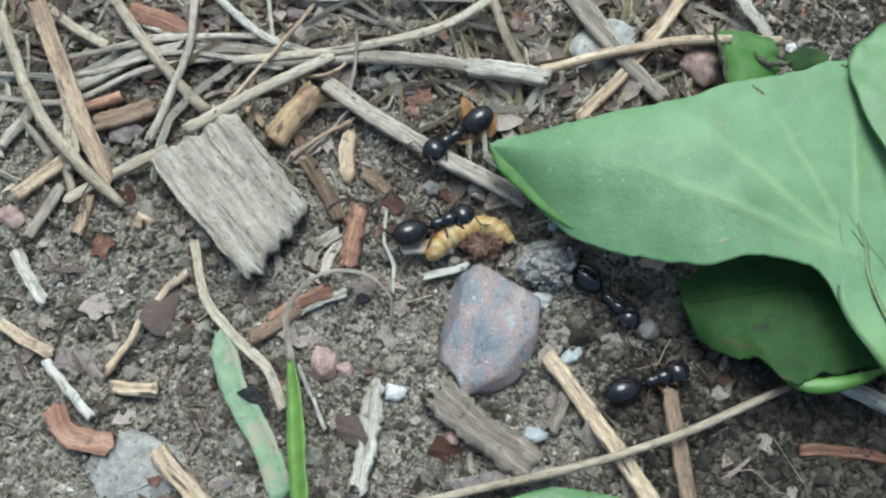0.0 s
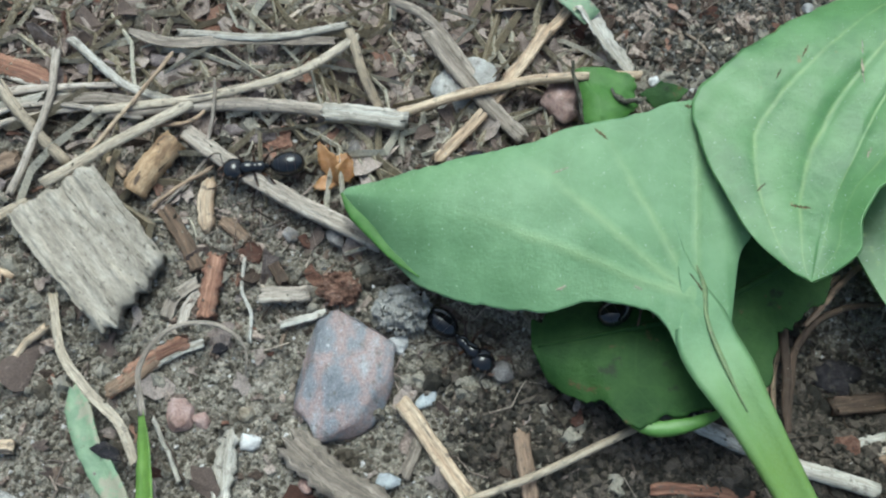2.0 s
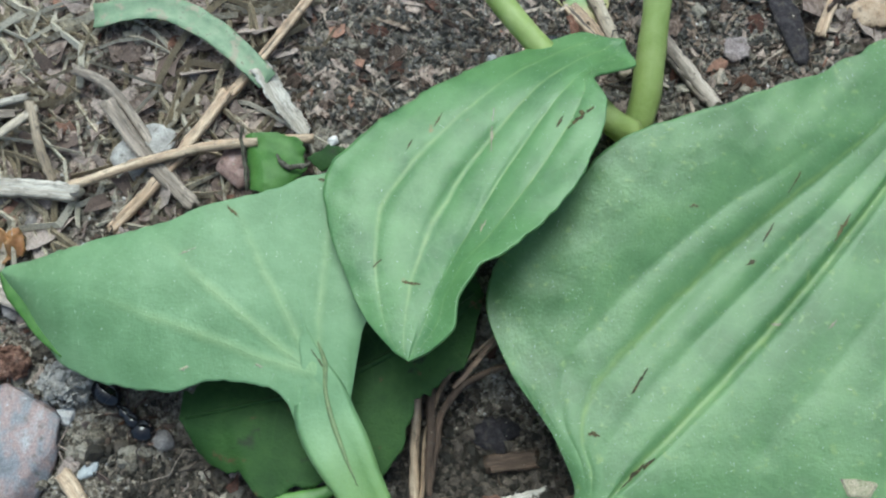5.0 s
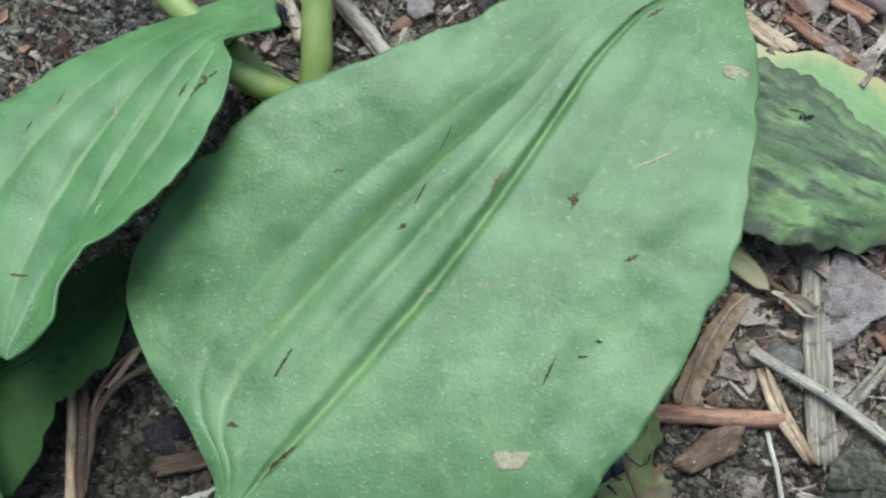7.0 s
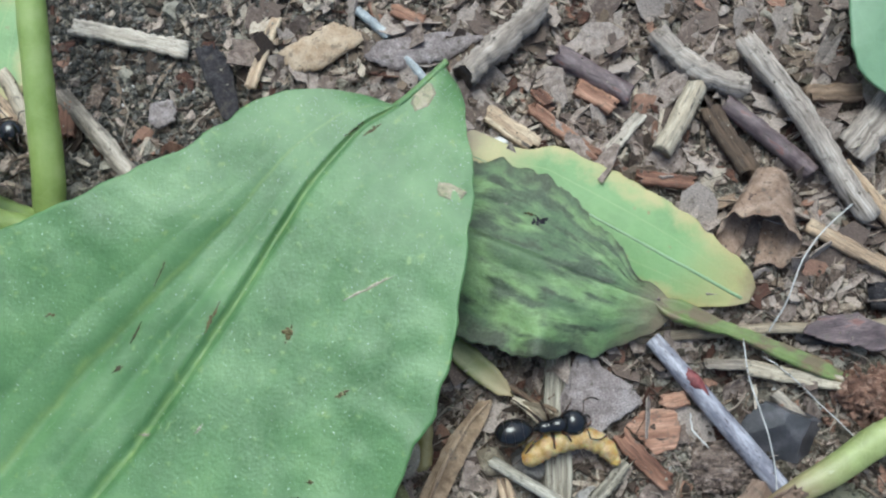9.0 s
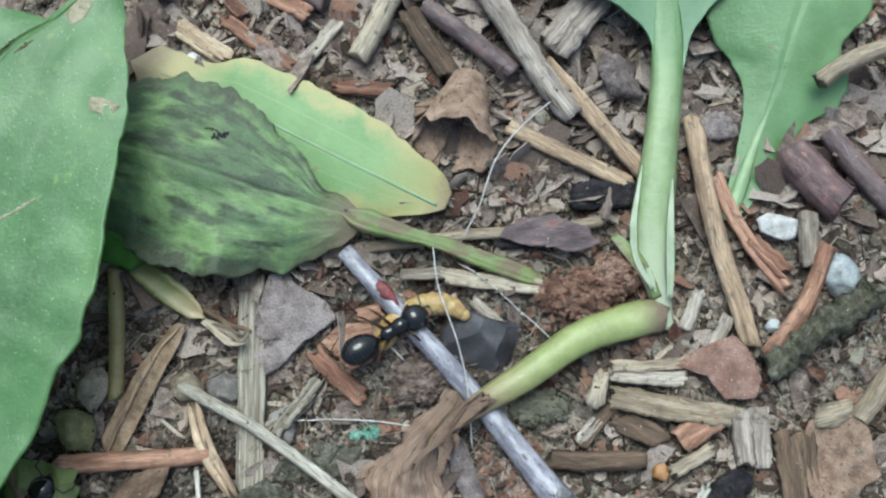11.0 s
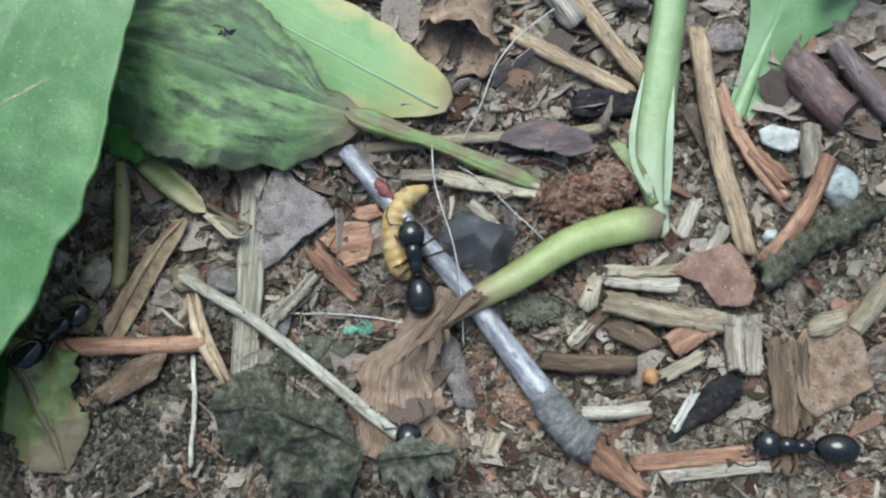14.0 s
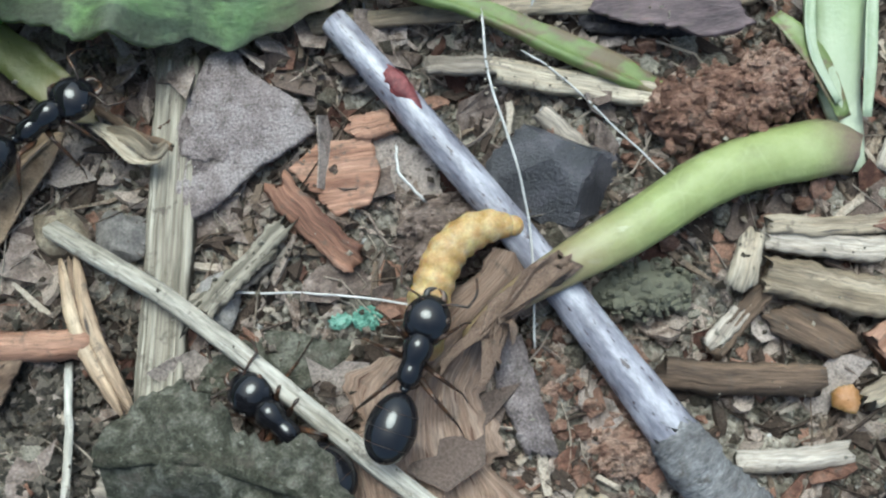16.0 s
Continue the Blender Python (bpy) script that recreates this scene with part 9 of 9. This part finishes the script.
def build_ant(label):
    ant = thing("ant", (0, 0, 0), label, "ant", "black ants")
    head = part("head", joined(egg((2.50, 0, 0.02), (.88, .92, .64), 12, .12, 4), egg((2.10, .38, .02), (.52, .50, .52), 8), egg((2.10, -.38, .02), (.52, .50, .52), 8)), CHITIN, ant, "rounded glossy black head", local=True)
    for side in (1, -1):
        part("eye", egg((2.55, side * .74, .30), (.16, .11, .14), 0, 0, 2), LEG, head, "dark compound eye", local=True)
        part("mandible", sweep([(3.1, side * .34, -.14), (3.48, side * .32, -.18), (3.66, side * .04, -.2)], (.32, .26, .08), "straw", n=9, sides=8), LEG, head, "curved jaw", local=True)
        part("antenna", joined(
            sweep([(3.0, side * .22, .22), (3.2, side * .75, .42), (3.3, side * 1.35, .42)], (.12, .10, .12), "round", n=10, sides=7, rough=.02),
            sweep([(3.3, side * 1.35, .42), (3.9, side * 1.5, .15), (4.5, side * 1.3, -.3)], (.10, .12, .12), "round", n=12, sides=7, rough=.05)), LEG, head, "elbowed antenna", local=True)
    part("thorax", joined(sweep([(1.95, 0, .0), (1.75, 0, .04), (1.4, 0, .08), (1.0, 0, .10), (.6, 0, .07), (.2, 0, .05), (-.1, 0, -.02), (-.35, 0, -.1)], (.3, .92, 1.2, 1.12, .9, .98, .86, .3), "round", n=40, sides=20, rough=0)), CHITIN, ant, local=True)
    part("waist", joined(egg((-.38, 0, -.02), (.16, .24, .36), -10, 0, 2), sweep([(-.1, 0, -.05), (-.4, 0, -.12), (-.75, 0, -.05)], (.24, .2, .24), "round", n=8, sides=8)), CHITIN, ant, local=True)
    gaster = part("abdomen", egg((-1.95, 0, .06), (1.42, 1.0, .88), 6, .06, 4), CHITIN, ant, "glossy black abdomen", local=True)
    for x, r in ((-1.3, .895), (-2.0, 1.005), (-2.62, .895)):
        ring = np.linspace(0, 2 * np.pi, 25)
        part("seam", sweep([(x, r * .99 * np.cos(q), .06 - (x + 1.95) * .105 + r * .88 * np.sin(q)) for q in ring], .028, "round", n=49, sides=5, rough=0), LEG, gaster, "thin plate seam", local=True)
    for name, x, reach, back in LEGS:
        for side in (1, -1):
            leg = part(name, leg_shape(side, reach, back), LEG, ant, local=True)
            leg.location = (x * MM, side * .28 * MM, -.18 * MM)
    return ant


def build_grub():
    c = spline([(-3.4, -.7, 0), (-2.2, .3, 0), (-.6, .95, .05), (.9, 1.15, .1), (2.3, .6, .0), (3.2, -.5, -.1)], 110)
    s = np.linspace(0, 1, 110)
    w = 1.95 * np.sqrt(np.clip(1 - (np.abs(s - 0.5) * 2) ** 5, 0.03, 1)) * (1 - 0.2 * s)
    shape = sweep(c, w, "round", n=110, sides=18, rough=.0)
    body_t = np.gradient(c, axis=0)
    body_t /= np.linalg.norm(body_t, axis=1)[:, None]
    ribs = 1 - 0.085 * np.abs(np.cos(s * 11 * np.pi)) ** 2 + 0.05 * fbm(s * 20, 0 * s, 1.0, 2, 5)
    v = shape[0].reshape(110, 18, 3)
    v = c[:, None] + (v - c[:, None]) * ribs[:, None, None]
    ob = thing("grub", (0, 0, 0), "plump amber insect grub carried by an ant", "grub")
    part("body", (v.reshape(-1, 3), shape[1]), GRUB, ob, local=True)
    part("head", egg((3.12, -.4, -.1), (.44, .44, .36), 0, 0, 3), GRUB, ob, "small amber head", local=True)
    return ob


first_ant = build_ant("glossy black ant walking over the litter")
ants = {"carrier": first_ant}
for key in ("bud", "edge", "back", "shade", "still", "front", "left", "right", "stem"):
    ants[key] = copy_thing(first_ant, Matrix())
tagged(ants["carrier"], "glossy black ant carrying an amber grub")
tagged(ants["still"], "black ant resting in shaded soil")
tagged(ants["stem"], "black ant beside a green leaf stalk")
grub = build_grub()


# ---- what moves ----
def body_walk(ob, rows):
    walk(ob, [(t, pose(x * MM, y * MM, z * MM, 0, *(tip or (0,)), a)) for t, x, y, z, a, *tip in rows])


def ant_walk(ant, rows):
    """The ant's way (seconds, place, heading) and its stepping legs, three and three by turns, in step with its pace."""
    body_walk(ant, rows)
    t = np.array([r[0] for r in rows])
    p = np.array([r[1:3] for r in rows])
    pace = np.r_[0, np.cumsum(np.linalg.norm(np.diff(p, axis=0), axis=1))]
    turn = np.r_[0, np.cumsum(np.abs(np.diff([r[4] for r in rows])))] * 0.02
    legs = [c for c in ant.children if "leg" in c.name]
    stops = np.linspace(0, 16, 108)
    gone = np.interp(stops, t, pace + turn)
    for leg in legs:
        side = 1 if leg.location.y > 0 else -1
        lead = 0.0 if ("middle" in leg.name) == (side > 0) else math.pi
        home = leg.location.copy()
        out = []
        for s, g in zip(stops, gone):
            q = g * 1.7 + lead
            out.append((s, Matrix.Translation(home) @ pose(0, 0, 0, side * 7 * max(0, math.cos(q)), 0, side * -15 * math.sin(q))))
        walk(leg, out)


def motions():
    ant_walk(ants["carrier"], [
        (0.00, -61.3, -3.7, 1.5, 25),
        (0.20, -59.7, -2.4, 1.6, 36),
        (0.40, -59.0, -1.9, 1.6, 37),
        (0.70, -55.9, -1.5, 1.4, 15),
        (1.00, -50.8, -0.1, 1.2, 38),
        (2.40, -35.4, 3.5, 1.2, 10),
        (4.40, -21.4, 11.6, 1.2, 0),
        (6.60, 1.9, 3.7, 1.2, -20),
        (8.30, 20.4, -3.1, 1.4, 11),
        (8.50, 22.4, -1.4, 1.3, 9),
        (8.70, 24.8, -0.9, 1.4, 10),
        (9.00, 28.6, -2.4, 1.4, 4),
        (9.20, 31.2, -2.1, 1.3, 2),
        (9.60, 38.6, 0.1, 1.2, 10),
        (10.10, 38.5, -1.5, 1.2, 11),
        (12.30, 42.1, -3.6, 1.4, 38),
        (12.50, 42.2, -3.6, 1.4, 39),
        (13.00, 42.4, -4.3, 1.3, 56),
        (13.50, 42.9, -5.1, 1.2, 64, -10),
        (14.00, 41.8, -6.1, 1.2, 91, -18),
        (14.50, 40.5, -7.2, 1.3, 126, -26),
        (15.00, 39.8, -8.0, 1.5, 118, -26),
        (15.50, 40.4, -10.5, 1.8, 80, -8),
        (16.00, 39.1, -12.4, 2.0, 65, -6),
    ])
    ant_walk(ants["bud"], [
        (0.00, -60.1, 3.9, 2.3, -138),
        (0.20, -59.7, 4.1, 2.3, -135),
        (0.40, -59.8, 4.2, 2.3, -142),
        (0.70, -61.2, 3.2, 2.5, -145),
        (1.00, -61.2, 3.9, 2.5, -150),
        (1.50, -62.4, 3.6, 2.5, -159),
        (2.00, -64.3, 4.7, 2.5, -170),
        (2.60, -67.6, 4.9, 2.4, -171),
        (3.00, -68.7, 4.5, 2.2, -167),
        (3.20, -69.8, 4.4, 2.1, -167),
        (5.00, -104.0, 2.0, 1.2, -190),
        (16.00, -112.0, 4.0, 1.2, -195),
    ])
    ant_walk(ants["edge"], [
        (0.00, -46.4, 4.8, 1.5, 149),
        (0.90, -48.2, 6.9, 1.8, 152),
        (1.00, -48.8, 6.2, 1.8, 148),
        (1.50, -47.1, 6.9, 1.7, 148),
        (2.00, -45.3, 5.6, 1.4, 150),
        (5.00, -48.0, 4.0, 1.2, 150),
        (16.00, -48.0, 4.0, 1.2, 150),
    ])
    ant_walk(ants["back"], [
        (0.00, -72.0, 34.0, 1.2, -110),
        (1.50, -73.0, 28.0, 1.2, -105),
        (2.60, -65.6, 22.0, 2.4, -88),
        (3.00, -64.7, 17.7, 2.9, -75),
        (3.20, -63.7, 15.5, 3.0, -77),
        (5.00, -84.0, 2.0, 1.6, -120),
        (16.00, -96.0, -10.0, 1.0, -130),
    ])
    ant_walk(ants["shade"], [
        (0.00, -44.4, -14.3, 0.4, 24),
        (0.20, -43.6, -13.7, 0.5, 33),
        (0.40, -40.3, -10.5, 1.1, 38),
        (0.70, -41.5, -9.5, 3.0, 63),
        (0.90, -40.0, -7.4, 4.3, 72),
        (1.00, -39.9, -6.0, 4.8, 87),
        (1.60, -37.0, -2.0, 3.6, 20),
        (2.40, -33.8, -9.1, 3.5, 45),
        (2.60, -34.7, -10.2, 3.4, 36),
        (3.00, -37.7, -11.0, 3.4, 23),
        (3.20, -39.2, -10.1, 3.1, 30),
        (3.80, -42.8, -13.4, 2.4, -20),
        (4.40, -46.4, -16.7, 1.7, -70),
        (5.00, -50.0, -20.0, 1.0, -120),
        (16.00, -50.0, -30.0, 1.0, -120),
    ])
    ant_walk(ants["still"], [
        (0.00, -47.7, -7.9, 0.3, -41),
        (16.00, -47.7, -7.9, 0.3, -41),
    ])
    ant_walk(ants["front"], [
        (0.00, 62.0, -30.0, 0.8, 150),
        (12.30, 60.0, -24.0, 0.8, 150),
        (13.40, 44.3, -21.0, -0.3, 147),
        (14.00, 40.4, -19.7, 0.4, 100),
        (14.50, 38.8, -17.3, 0.0, 173),
        (14.80, 37.0, -15.3, 0.4, 158),
        (15.00, 33.7, -13.4, 0.5, 158),
        (15.20, 30.9, -12.5, 0.8, 157),
        (15.50, 30.3, -12.0, 0.9, 159),
        (16.00, 34.3, -14.0, 0.5, 129),
    ])
    ant_walk(ants["left"], [
        (0.00, 12.0, -14.0, 1.2, 40),
        (13.80, 15.0, -9.0, 1.2, 40),
        (14.50, 20.0, -1.7, 1.4, 13),
        (14.80, 20.6, -0.8, 1.4, 15),
        (15.50, 21.0, 0.4, 1.4, 30),
        (16.00, 24.6, -0.6, 1.3, 33),
    ])
    ant_walk(ants["right"], [
        (0.00, 90.0, -20.0, 1.0, 160),
        (12.60, 78.0, -17.0, 1.0, 165),
        (13.40, 68.3, -21.3, 1.0, 171),
        (13.80, 65.8, -20.2, 0.9, 169),
        (14.00, 65.8, -20.9, 1.0, 170),
        (14.50, 61.7, -21.4, 0.7, 166),
        (16.00, 72.0, -26.0, 1.0, 170),
    ])
    ant_walk(ants["stem"], [
        (0.00, -12.3, 24.5, 1.4, -0),
        (8.30, -12.3, 24.5, 1.4, -0),
        (16.00, -12.3, 24.5, 1.4, -0),
    ])
    body_walk(grub, [
        (0.00, -58.5, -4.6, 0.8, 18),
        (0.20, -57.2, -3.0, 0.9, 39),
        (0.40, -56.7, -2.5, 0.9, 35),
        (0.70, -54.6, -2.7, 0.8, 25),
        (1.00, -48.8, 0.5, 0.9, 24),
        (2.40, -34.4, 2.7, 0.9, 10),
        (4.40, -20.4, 10.8, 0.9, 0),
        (6.60, 2.9, 2.9, 0.9, -20),
        (8.30, 23.0, -4.1, 0.8, -4),
        (8.50, 24.7, -2.8, 0.8, -1),
        (8.70, 27.0, -3.0, 0.7, -3),
        (9.00, 30.6, -4.4, 0.5, -6),
        (9.20, 33.3, -4.6, 0.4, -4),
        (9.60, 40.9, -2.2, 0.2, 4),
        (10.10, 40.8, -2.6, 0.2, 5),
        (12.30, 44.4, -2.7, 0.4, 25),
        (12.50, 44.4, -2.7, 0.4, 27),
        (13.00, 44.3, -2.9, 0.4, 35),
        (13.50, 43.6, -2.9, 0.4, 43),
        (14.00, 41.5, -3.2, 0.5, 73),
        (14.50, 38.8, -4.2, 0.5, 125),
        (15.00, 39.0, -4.5, 0.6, 131),
        (15.50, 42.3, -6.4, 0.7, 51),
        (16.00, 41.7, -8.7, 0.8, 49),
    ])


motions()
